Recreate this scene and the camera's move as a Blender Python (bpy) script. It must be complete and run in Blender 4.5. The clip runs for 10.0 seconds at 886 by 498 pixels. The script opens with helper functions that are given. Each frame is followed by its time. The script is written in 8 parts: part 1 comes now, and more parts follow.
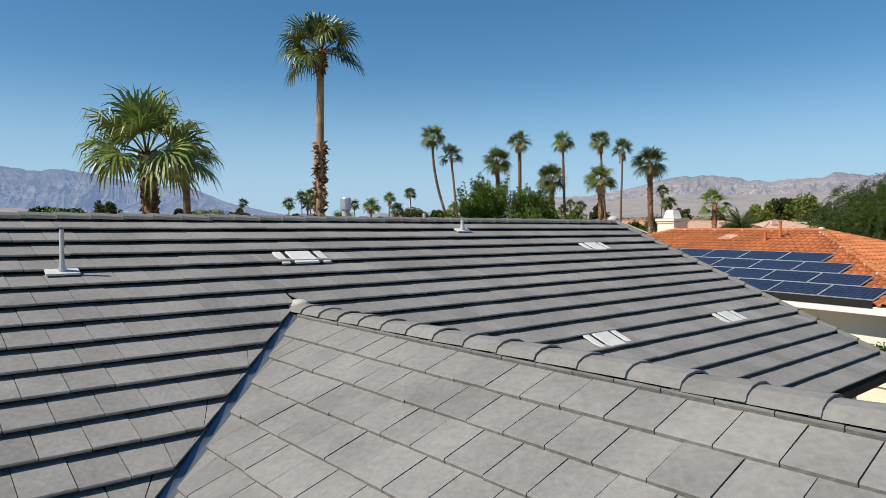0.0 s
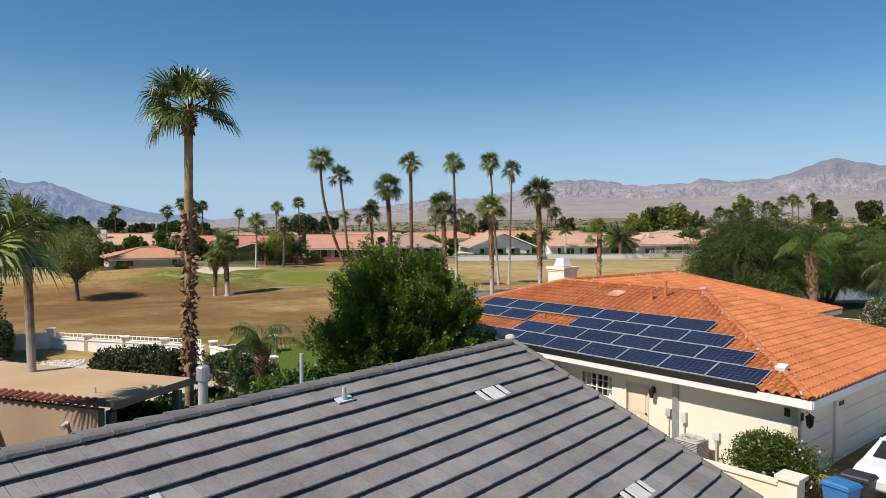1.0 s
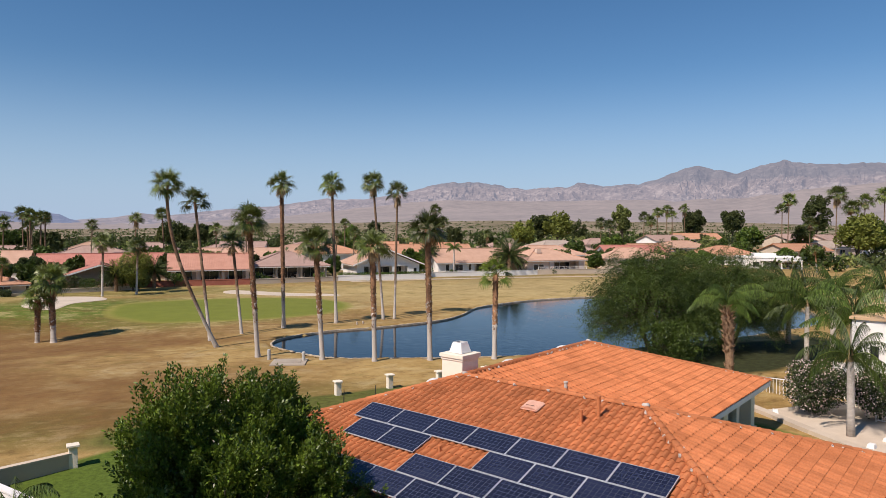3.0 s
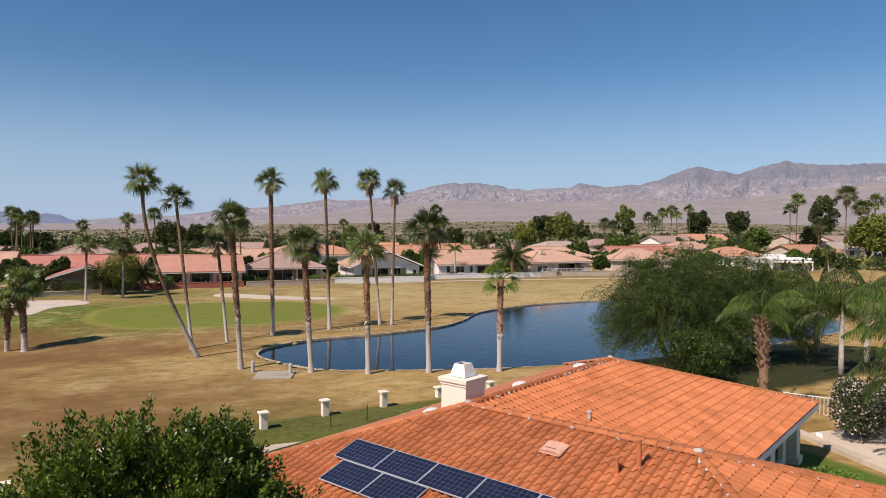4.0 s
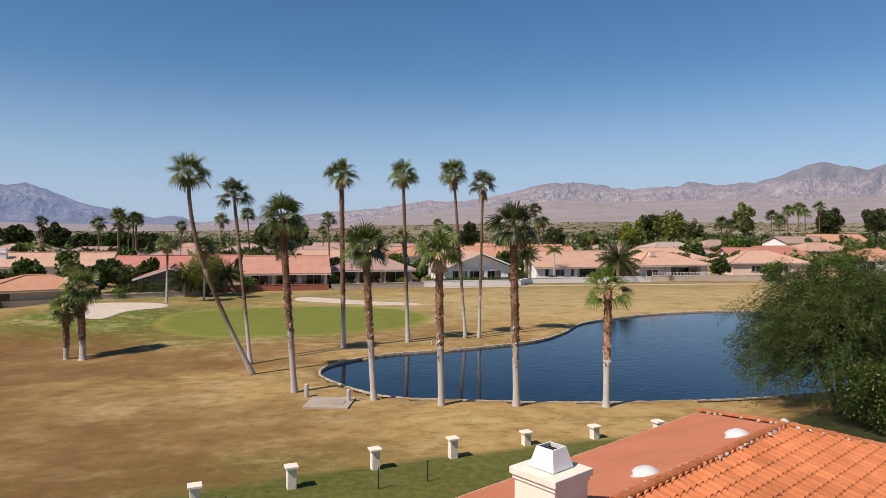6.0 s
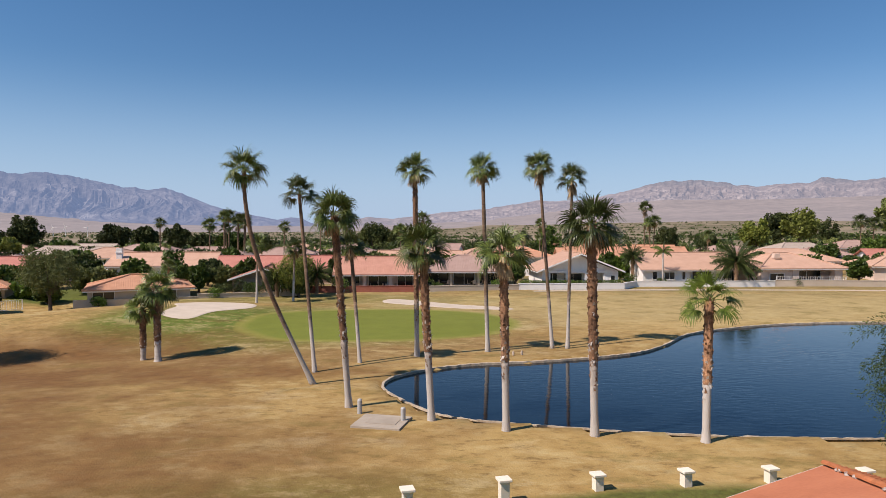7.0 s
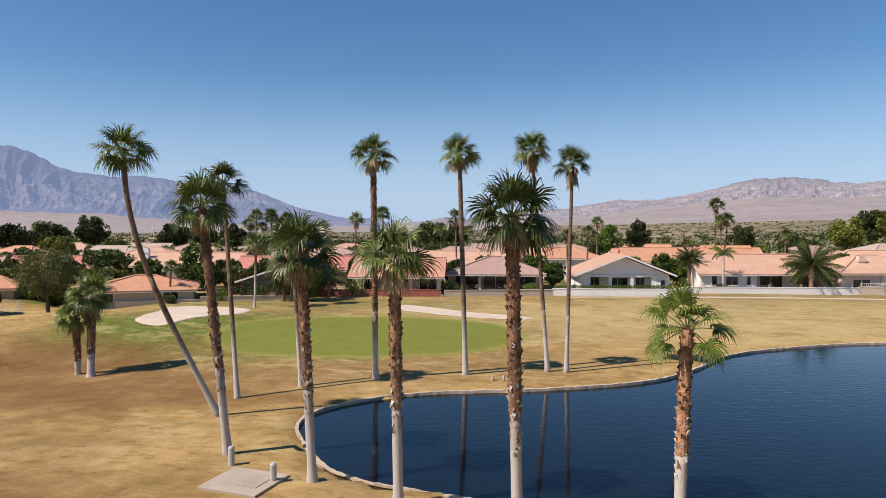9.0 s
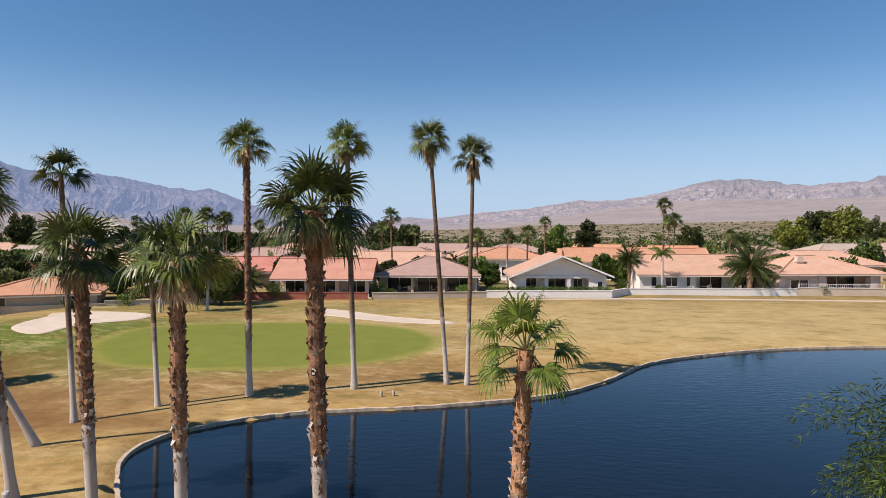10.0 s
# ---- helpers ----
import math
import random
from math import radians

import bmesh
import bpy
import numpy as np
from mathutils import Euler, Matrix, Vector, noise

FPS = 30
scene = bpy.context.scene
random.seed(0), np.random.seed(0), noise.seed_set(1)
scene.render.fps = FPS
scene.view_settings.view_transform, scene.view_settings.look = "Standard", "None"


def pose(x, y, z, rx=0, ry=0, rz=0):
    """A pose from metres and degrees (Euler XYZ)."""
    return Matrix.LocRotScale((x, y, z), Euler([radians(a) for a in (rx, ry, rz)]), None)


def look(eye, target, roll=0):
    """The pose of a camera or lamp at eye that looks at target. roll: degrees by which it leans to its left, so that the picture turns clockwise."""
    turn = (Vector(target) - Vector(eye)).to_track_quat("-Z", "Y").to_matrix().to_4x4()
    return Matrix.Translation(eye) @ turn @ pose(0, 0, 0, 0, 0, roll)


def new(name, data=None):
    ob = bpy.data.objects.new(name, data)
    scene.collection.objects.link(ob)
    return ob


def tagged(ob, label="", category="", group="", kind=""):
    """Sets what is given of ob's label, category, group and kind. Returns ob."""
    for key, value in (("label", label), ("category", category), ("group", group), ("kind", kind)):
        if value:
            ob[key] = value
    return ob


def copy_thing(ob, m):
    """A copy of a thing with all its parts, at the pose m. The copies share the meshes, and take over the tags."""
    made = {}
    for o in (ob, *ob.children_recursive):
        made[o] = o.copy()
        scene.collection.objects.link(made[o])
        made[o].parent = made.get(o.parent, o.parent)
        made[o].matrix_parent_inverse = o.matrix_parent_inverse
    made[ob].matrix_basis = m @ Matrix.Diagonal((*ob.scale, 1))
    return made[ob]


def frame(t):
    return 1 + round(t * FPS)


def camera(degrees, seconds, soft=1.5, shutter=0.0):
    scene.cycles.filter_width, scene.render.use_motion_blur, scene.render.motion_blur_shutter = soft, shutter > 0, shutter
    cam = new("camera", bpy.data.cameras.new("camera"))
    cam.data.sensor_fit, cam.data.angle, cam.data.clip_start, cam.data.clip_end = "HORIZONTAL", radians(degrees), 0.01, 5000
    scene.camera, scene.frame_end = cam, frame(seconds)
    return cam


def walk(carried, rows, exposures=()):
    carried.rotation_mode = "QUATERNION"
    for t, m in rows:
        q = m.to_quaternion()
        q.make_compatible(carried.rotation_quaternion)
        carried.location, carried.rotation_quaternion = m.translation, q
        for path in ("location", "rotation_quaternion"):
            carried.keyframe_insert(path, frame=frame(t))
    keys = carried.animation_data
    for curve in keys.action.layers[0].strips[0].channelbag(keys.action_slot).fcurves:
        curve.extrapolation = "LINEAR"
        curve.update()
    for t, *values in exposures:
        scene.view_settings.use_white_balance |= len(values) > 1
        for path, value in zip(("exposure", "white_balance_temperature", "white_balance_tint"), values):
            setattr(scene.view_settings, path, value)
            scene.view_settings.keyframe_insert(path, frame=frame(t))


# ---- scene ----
cam = camera(67.3, 10.0, soft=0.5)
METRES, EYE, TILT, LEAN, TURN = 50.0, 4.54, -1.8, 0.0, 0.0
ROWS = [
    (0.0, 0.0, 0.0, 0.0, -0.0, 0.0, -0.0),
    (0.5, 0.001, 0.0087, 0.0252, -4.66, 0.01, 0.12),
    (1.0, 0.0037, 0.0292, 0.0505, -9.32, 0.05, 0.16),
    (1.5, 0.0103, 0.0605, 0.0762, -13.45, 0.05, 0.23),
    (2.0, 0.0218, 0.101, 0.1025, -17.94, 0.03, 0.3),
    (2.5, 0.0352, 0.1436, 0.1163, -19.04, 0.06, 0.3),
    (4.0, 0.0798, 0.2715, 0.1196, -18.95, 0.16, 0.27),
    (4.5, 0.0938, 0.3118, 0.1201, -18.96, 0.18, 0.28),
    (5.0, 0.1084, 0.3548, 0.1207, -18.95, 0.22, 0.3),
    (5.5, 0.1259, 0.3969, 0.1218, -15.17, 0.24, 0.2),
    (7.0, 0.2109, 0.5307, 0.124, -0.86, 0.29, -0.06),
    (7.5, 0.2463, 0.5764, 0.1255, 3.95, 0.27, -0.18),
    (8.0, 0.285, 0.6251, 0.1266, 4.91, 0.27, -0.22),
    (8.5, 0.3231, 0.6742, 0.1268, 5.87, 0.28, -0.26),
    (9.0, 0.3628, 0.7233, 0.1268, 5.82, 0.28, -0.26),
    (9.5, 0.4051, 0.7741, 0.1277, 5.13, 0.28, -0.26),
    (10.0, 0.4489, 0.8204, 0.128, 2.72, 0.3, -0.25),
]
walk(cam, [(t, pose(0, 0, EYE, TILT, LEAN, TURN) @ pose(METRES * x, METRES * y, METRES * z, 90 + pitch, roll, yaw)) for t, x, y, z, yaw, pitch, roll in ROWS],
     exposures=((0, 0.29, 6390, 9), (1, 0.22, 6470, 12), (2, 0.16, 6550, 18), (5.5, 0.10, 6700, 21), (7, 0.20, 6600, 21), (10, 0.34, 6680, 21)))


# ================= world and light =================
world = bpy.data.worlds.new("desert_sky")
scene.world = world
world.use_nodes = True
wn = world.node_tree
sky = wn.nodes.new("ShaderNodeTexSky")
sky.sky_type = "NISHITA"
sky.sun_disc = False
SUN_TO = Vector((-0.584, -0.298, 0.755)).normalized()
sky.sun_elevation = math.asin(SUN_TO.z)
sky.sun_rotation = math.atan2(SUN_TO.x, SUN_TO.y)
sky.altitude, sky.air_density, sky.dust_density, sky.ozone_density = 400.0, 1.0, 0.0, 3.5
sat = wn.nodes.new("ShaderNodeHueSaturation")
sat.inputs["Hue"].default_value = 0.494
sat.inputs["Saturation"].default_value = 1.22
wn.links.new(sky.outputs[0], sat.inputs["Color"])
# pale dry haze towards the horizon, all the way round
wtc = wn.nodes.new("ShaderNodeTexCoord")
wsep = wn.nodes.new("ShaderNodeSeparateXYZ")
wn.links.new(wtc.outputs["Generated"], wsep.inputs[0])
wmr = wn.nodes.new("ShaderNodeMapRange")
wmr.interpolation_type = "SMOOTHSTEP"
wmr.inputs["From Min"].default_value, wmr.inputs["From Max"].default_value = -0.02, 0.24
wmr.inputs["To Min"].default_value, wmr.inputs["To Max"].default_value = 0.92, 0.0
wn.links.new(wsep.outputs[2], wmr.inputs["Value"])
haze = wn.nodes.new("ShaderNodeMix")
haze.data_type = "RGBA"
haze.inputs[7].default_value = (3.75, 5.6, 7.6, 1)
wn.links.new(wmr.outputs[0], haze.inputs[0])
wn.links.new(sat.outputs[0], haze.inputs[6])
wn.links.new(haze.outputs[2], wn.nodes["Background"].inputs[0])
wn.nodes["Background"].inputs[1].default_value = 0.085
sun_data = bpy.data.lights.new("sun", "SUN")
sun_data.energy, sun_data.angle, sun_data.color = 4.9, radians(0.53), (1.0, 0.92, 0.79)
sun = new("sun", sun_data)
sun.matrix_world = look(SUN_TO * 200, (0, 0, 0))


# ================= materials =================
def mat(name, c1, c2, scale=3.0, fine=40.0, rough=0.8, bump=0.15, metal=0.0, rnd=0.12, space="Object", stretch=(1, 1, 1), spec=0.4, fine_mix=0.35, trans=0.0, c3=None):
    """Two-tone surface with broad mottling, fine grain, bump and a small shift from object to object."""
    m = bpy.data.materials.new(name)
    m.use_nodes = True
    nt = m.node_tree
    N, L = nt.nodes, nt.links
    b = N["Principled BSDF"]
    b.inputs["Roughness"].default_value = rough
    b.inputs["Metallic"].default_value = metal
    b.inputs["Specular IOR Level"].default_value = spec
    tc = N.new("ShaderNodeTexCoord")
    geo = N.new("ShaderNodeNewGeometry")
    mp = N.new("ShaderNodeMapping")
    mp.inputs["Scale"].default_value = stretch
    L.new(geo.outputs["Position"] if space == "World" else tc.outputs[space], mp.inputs[0])
    n1 = N.new("ShaderNodeTexNoise")
    n1.inputs["Scale"].default_value, n1.inputs["Detail"].default_value, n1.inputs["Roughness"].default_value = scale, 5, 0.6
    n2 = N.new("ShaderNodeTexNoise")
    n2.inputs["Scale"].default_value, n2.inputs["Detail"].default_value = fine, 3
    L.new(mp.outputs[0], n1.inputs["Vector"])
    L.new(mp.outputs[0], n2.inputs["Vector"])
    ramp = N.new("ShaderNodeValToRGB")
    ramp.color_ramp.elements[0].position, ramp.color_ramp.elements[1].position = 0.34, 0.66
    ramp.color_ramp.elements[0].color, ramp.color_ramp.elements[1].color = (*c1, 1), (*c2, 1)
    if c3:
        el = ramp.color_ramp.elements.new(0.5)
        el.color = (*c3, 1)
    add = N.new("ShaderNodeMix")
    add.inputs[0].default_value = fine_mix
    L.new(n1.outputs["Fac"], add.inputs[2])
    L.new(n2.outputs["Fac"], add.inputs[3])
    L.new(add.outputs[0], ramp.inputs[0])
    oi = N.new("ShaderNodeObjectInfo")
    mr = N.new("ShaderNodeMapRange")
    mr.inputs["To Min"].default_value, mr.inputs["To Max"].default_value = 1 - rnd, 1 + rnd
    L.new(oi.outputs["Random"], mr.inputs["Value"])
    isl = N.new("ShaderNodeMapRange")
    isl.inputs["To Min"].default_value, isl.inputs["To Max"].default_value = 1 - rnd, 1 + rnd
    L.new(geo.outputs["Random Per Island"], isl.inputs["Value"])
    mul = N.new("ShaderNodeMath")
    mul.operation = "MULTIPLY"
    L.new(mr.outputs[0], mul.inputs[0])
    L.new(isl.outputs[0], mul.inputs[1])
    hsv = N.new("ShaderNodeHueSaturation")
    L.new(mul.outputs[0], hsv.inputs["Value"])
    L.new(ramp.outputs[0], hsv.inputs["Color"])
    L.new(hsv.outputs[0], b.inputs["Base Color"])
    if bump:
        bp = N.new("ShaderNodeBump")
        bp.inputs["Strength"].default_value, bp.inputs["Distance"].default_value = bump, 0.03
        L.new(n2.outputs["Fac"], bp.inputs["Height"])
        L.new(bp.outputs[0], b.inputs["Normal"])
    if trans:
        tr = N.new("ShaderNodeBsdfTranslucent")
        L.new(hsv.outputs[0], tr.inputs[0])
        mx = N.new("ShaderNodeMixShader")
        mx.inputs[0].default_value = trans
        L.new(b.outputs[0], mx.inputs[1])
        L.new(tr.outputs[0], mx.inputs[2])
        L.new(mx.outputs[0], N["Material Output"].inputs[0])
    return m


def ribbed(name, c1, c2, across=0.28, course=0.37, rnd=0.08):
    """Barrel-tiled roof seen from far: ribs down the slope and courses across, on UVs laid in metres."""
    m = mat(name, c1, c2, 0.7, 6.0, 0.75, 0, rnd=rnd, spec=0.3)
    nt = m.node_tree
    N, L = nt.nodes, nt.links
    uv = N.new("ShaderNodeUVMap")
    sep = N.new("ShaderNodeSeparateXYZ")
    L.new(uv.outputs[0], sep.inputs[0])
    heights = []
    for k, (i, period) in enumerate(((0, across), (1, course))):
        d = N.new("ShaderNodeMath")
        d.operation = "DIVIDE"
        L.new(sep.outputs[i], d.inputs[0])
        d.inputs[1].default_value = period
        f = N.new("ShaderNodeMath")
        f.operation = "PINGPONG" if k == 0 else "FRACT"
        L.new(d.outputs[0], f.inputs[0])
        if k == 0:
            f.inputs[1].default_value = 0.5
        heights.append(f)
    s = N.new("ShaderNodeMath")
    s.operation = "MULTIPLY_ADD"
    L.new(heights[1].outputs[0], s.inputs[0])
    s.inputs[1].default_value = -0.5
    L.new(heights[0].outputs[0], s.inputs[2])
    bp = N.new("ShaderNodeBump")
    bp.inputs["Strength"].default_value, bp.inputs["Distance"].default_value = 0.7, 0.05
    L.new(s.outputs[0], bp.inputs["Height"])
    L.new(bp.outputs[0], N["Principled BSDF"].inputs["Normal"])
    return m


M = {}
M["grey_tile"] = mat("grey_concrete_tile", (0.155, 0.148, 0.142), (0.25, 0.24, 0.228), 1.2, 22, 0.85, 0.25, rnd=0.10, space="World")
M["grey_cap"] = mat("grey_cap_tile", (0.13, 0.125, 0.12), (0.20, 0.192, 0.184), 2, 25, 0.85, 0.25, rnd=0.08, space="World")
# roof underlay kept black so tile gaps read as shade lines
M["gap_shade"] = mat("black_underlay_shade", (0.012, 0.012, 0.013), (0.022, 0.021, 0.02), 4, 30, 0.95, 0.1)
M["valley"] = mat("valley_metal", (0.20, 0.24, 0.31), (0.30, 0.34, 0.40), 3, 30, 0.35, 0.05, metal=0.8)
M["red_tile"] = mat("terracotta_tile", (0.365, 0.122, 0.045), (0.55, 0.197, 0.08), 0.8, 18, 0.8, 0.3, rnd=0.12, space="World", c3=(0.455, 0.157, 0.061), spec=0.25)
M["mortar"] = mat("hip_mortar", (0.38, 0.34, 0.30), (0.52, 0.475, 0.43), 6, 40, 0.9, 0.3)
M["mortar_pink"] = mat("faded_pink_vent_paint", (0.50, 0.27, 0.19), (0.60, 0.34, 0.25), 4, 30, 0.8, 0.1)
M["cream_wall"] = mat("cream_stucco", (0.73, 0.66, 0.53), (0.80, 0.735, 0.61), 0.6, 60, 0.9, 0.25, space="World", rnd=0.02)
M["white_wall"] = mat("white_stucco", (0.72, 0.70, 0.66), (0.82, 0.80, 0.76), 0.6, 60, 0.9, 0.25, space="World", rnd=0.03)
M["tan_wall"] = mat("tan_stucco", (0.46, 0.38, 0.29), (0.55, 0.46, 0.36), 0.6, 60, 0.9, 0.25, space="World", rnd=0.06)
M["brown_wall"] = mat("brown_stucco", (0.29, 0.205, 0.135), (0.37, 0.27, 0.185), 0.6, 60, 0.9, 0.25, space="World", rnd=0.04)
M["pink_wall"] = mat("pinkish_stucco", (0.58, 0.45, 0.36), (0.67, 0.53, 0.44), 0.6, 60, 0.9, 0.25, space="World", rnd=0.05)
M["trim_white"] = mat("white_trim", (0.74, 0.72, 0.68), (0.82, 0.80, 0.77), 1.5, 50, 0.6, 0.05, rnd=0.02)
M["roof_orange"] = ribbed("far_orange_tile", (0.43, 0.215, 0.125), (0.53, 0.285, 0.175))
M["roof_pink"] = ribbed("far_salmon_tile", (0.45, 0.275, 0.19), (0.55, 0.35, 0.25))
M["roof_brown"] = ribbed("far_brown_tile", (0.33, 0.22, 0.18), (0.42, 0.29, 0.24))
M["roof_red"] = ribbed("far_red_tile", (0.40, 0.155, 0.115), (0.50, 0.215, 0.165))
M["roof_terracotta"] = ribbed("faded_terracotta_tile", (0.40, 0.195, 0.135), (0.50, 0.265, 0.19))
M["roof_beige"] = ribbed("far_beige_tile", (0.36, 0.29, 0.235), (0.46, 0.38, 0.31))
M["roof_tan"] = mat("flat_tan_roof", (0.44, 0.29, 0.165), (0.52, 0.36, 0.215), 0.5, 30, 0.9, 0.2, space="World")
M["window_dark"] = mat("dark_glazing", (0.012, 0.014, 0.017), (0.03, 0.032, 0.035), 0.6, 3, 0.12, 0, spec=0.6)
# near-black brown that stands in for the shade inside rooms
M["room_shade"] = mat("room_shade", (0.05, 0.04, 0.035), (0.09, 0.075, 0.06), 0.8, 6, 0.8, 0)
M["door_tan"] = mat("tan_door_paint", (0.66, 0.55, 0.40), (0.72, 0.61, 0.46), 1, 30, 0.5, 0.05)
M["red_sheet"] = mat("terracotta_roof_coating", (0.44, 0.155, 0.075), (0.54, 0.205, 0.10), 0.5, 9, 0.85, 0.15, space="World", rnd=0.02, spec=0.25, c3=(0.50, 0.18, 0.088))
M["panel_frame"] = mat("anodised_panel_frame", (0.42, 0.43, 0.45), (0.52, 0.53, 0.55), 4, 50, 0.45, 0.02, metal=0.2)
M["panel_skirt"] = mat("black_panel_skirt", (0.02, 0.02, 0.022), (0.035, 0.035, 0.037), 3, 30, 0.5, 0.05)
M["chrome_grey"] = mat("galvanised_steel", (0.42, 0.43, 0.44), (0.55, 0.56, 0.57), 5, 40, 0.45, 0.1, metal=0.7)
M["vent_pale"] = mat("pale_vent_paint", (0.50, 0.50, 0.49), (0.62, 0.62, 0.60), 3, 30, 0.6, 0.1)
M["bark_grey"] = mat("pale_palm_trunk", (0.34, 0.30, 0.26), (0.60, 0.545, 0.48), 1.2, 14, 0.9, 0.8, stretch=(1, 1, 3.5))
M["bark_tan"] = mat("tan_palm_trunk", (0.24, 0.155, 0.085), (0.42, 0.30, 0.18), 1.2, 14, 0.9, 0.7, stretch=(1, 1, 3.5))
def slim_bark():
    """Slender palm trunk: bleached near its foot, brown and scarred above."""
    m = mat("slender_palm_trunk", (0.085, 0.05, 0.03), (0.25, 0.165, 0.10), 1.2, 16, 0.9, 0.8, stretch=(1, 1, 4))
    nt = m.node_tree
    N, L = nt.nodes, nt.links
    b = N["Principled BSDF"]
    tc = N.new("ShaderNodeTexCoord")
    sep = N.new("ShaderNodeSeparateXYZ")
    L.new(tc.outputs["Object"], sep.inputs[0])
    n = N.new("ShaderNodeTexNoise")
    n.inputs["Scale"].default_value, n.inputs["Detail"].default_value = 3.0, 5
    L.new(tc.outputs["Object"], n.inputs["Vector"])
    ad = N.new("ShaderNodeMath")
    ad.operation = "MULTIPLY_ADD"
    L.new(n.outputs["Fac"], ad.inputs[0])
    ad.inputs[1].default_value = 3.0
    L.new(sep.outputs[2], ad.inputs[2])
    mr = N.new("ShaderNodeMapRange")
    mr.inputs["From Min"].default_value, mr.inputs["From Max"].default_value = 3.6, 6.4
    L.new(ad.outputs[0], mr.inputs["Value"])
    mx = N.new("ShaderNodeMix")
    mx.data_type = "RGBA"
    L.new(mr.outputs[0], mx.inputs[0])
    mx.inputs[6].default_value = (0.47, 0.435, 0.39, 1)
    L.new(b.inputs["Base Color"].links[0].from_socket, mx.inputs[7])
    L.new(mx.outputs[2], b.inputs["Base Color"])
    return m


M["bark_mid"] = slim_bark()
M["bark_brown"] = mat("brown_palm_boots", (0.06, 0.031, 0.018), (0.35, 0.19, 0.10), 2.5, 18, 0.9, 0.9, rnd=0.45)
M["bark_dark"] = mat("dark_tree_bark", (0.06, 0.045, 0.035), (0.13, 0.10, 0.075), 3, 20, 0.9, 0.8, stretch=(1, 1, 0.4))
M["palm_leaf"] = mat("palm_frond_green", (0.035, 0.062, 0.012), (0.165, 0.205, 0.045), 0.6, 5, 0.42, 0, rnd=0.45, trans=0.2, spec=0.5)
M["palm_dry"] = mat("dry_palm_frond", (0.30, 0.20, 0.10), (0.46, 0.33, 0.18), 0.8, 6, 0.8, 0, rnd=0.3, trans=0.15)
M["palm_light"] = mat("yellowgreen_palm_frond", (0.05, 0.085, 0.012), (0.155, 0.20, 0.03), 0.6, 5, 0.5, 0, rnd=0.4, trans=0.2, spec=0.2)
M["queen_leaf"] = mat("queen_palm_frond", (0.026, 0.056, 0.010), (0.105, 0.155, 0.028), 0.6, 5, 0.5, 0, rnd=0.45, trans=0.15, spec=0.3)
M["date_leaf"] = mat("date_palm_frond", (0.03, 0.048, 0.014), (0.085, 0.11, 0.032), 0.6, 5, 0.6, 0, rnd=0.4, trans=0.1, spec=0.2)
M["shag"] = mat("dry_shaggy_trunk", (0.11, 0.058, 0.03), (0.38, 0.245, 0.145), 2.5, 16, 0.9, 0.8, rnd=0.3)
M["ficus_leaf"] = mat("ficus_leaf", (0.022, 0.05, 0.005), (0.15, 0.22, 0.022), 0.7, 4, 0.42, 0, rnd=0.5, trans=0.2, spec=0.4)
M["mesquite_leaf"] = mat("mesquite_leaf", (0.02, 0.045, 0.006), (0.10, 0.152, 0.02), 0.5, 4, 0.6, 0, rnd=0.45, trans=0.2)
M["shrub_leaf"] = mat("shrub_leaf", (0.034, 0.074, 0.009), (0.14, 0.21, 0.03), 0.7, 4, 0.5, 0, rnd=0.45, trans=0.22)
M["oleander_leaf"] = mat("oleander_leaf", (0.03, 0.048, 0.016), (0.10, 0.13, 0.045), 0.7, 4, 0.6, 0, rnd=0.45, trans=0.15)
M["pine_leaf"] = mat("pine_foliage", (0.022, 0.036, 0.009), (0.08, 0.10, 0.022), 0.4, 3, 0.8, 0, rnd=0.35, trans=0.1)
M["desert_leaf"] = mat("desert_tree_foliage", (0.095, 0.12, 0.032), (0.22, 0.25, 0.07), 0.5, 4, 0.7, 0, rnd=0.35, trans=0.2)
M["acacia_leaf"] = mat("olive_tree_foliage", (0.10, 0.125, 0.018), (0.22, 0.245, 0.042), 0.4, 3, 0.7, 0, rnd=0.3, trans=0.2)
M["flower"] = mat("pale_pink_flower", (0.62, 0.45, 0.43), (0.78, 0.66, 0.62), 3, 20, 0.7, 0, rnd=0.15, trans=0.2)
M["concrete"] = mat("pale_concrete", (0.45, 0.37, 0.28), (0.56, 0.475, 0.37), 0.8, 30, 0.9, 0.2, space="World")
M["old_concrete"] = mat("weathered_concrete", (0.33, 0.28, 0.22), (0.43, 0.375, 0.30), 0.9, 25, 0.9, 0.3, space="World")
M["asphalt"] = mat("drive_concrete", (0.30, 0.28, 0.26), (0.40, 0.375, 0.345), 0.8, 30, 0.9, 0.2, space="World")
M["stone"] = mat("pond_stone", (0.27, 0.21, 0.145), (0.53, 0.445, 0.335), 2.5, 20, 0.9, 0.5, rnd=0.25, space="World")
M["brick_red"] = mat("red_brick_wall", (0.24, 0.075, 0.05), (0.34, 0.12, 0.08), 1.5, 14, 0.9, 0.4, space="World")
M["sand"] = mat("bunker_sand", (0.47, 0.395, 0.305), (0.58, 0.495, 0.395), 0.6, 18, 0.95, 0.3, space="World")
M["lawn"] = mat("green_lawn", (0.075, 0.15, 0.015), (0.14, 0.21, 0.03), 0.6, 25, 0.9, 0.6, space="World")
M["metal_black"] = mat("black_iron", (0.015, 0.014, 0.013), (0.03, 0.028, 0.026), 5, 30, 0.5, 0.1)
M["ac_grey"] = mat("grey_condenser_paint", (0.36, 0.36, 0.345), (0.46, 0.46, 0.445), 3, 40, 0.5, 0.1)
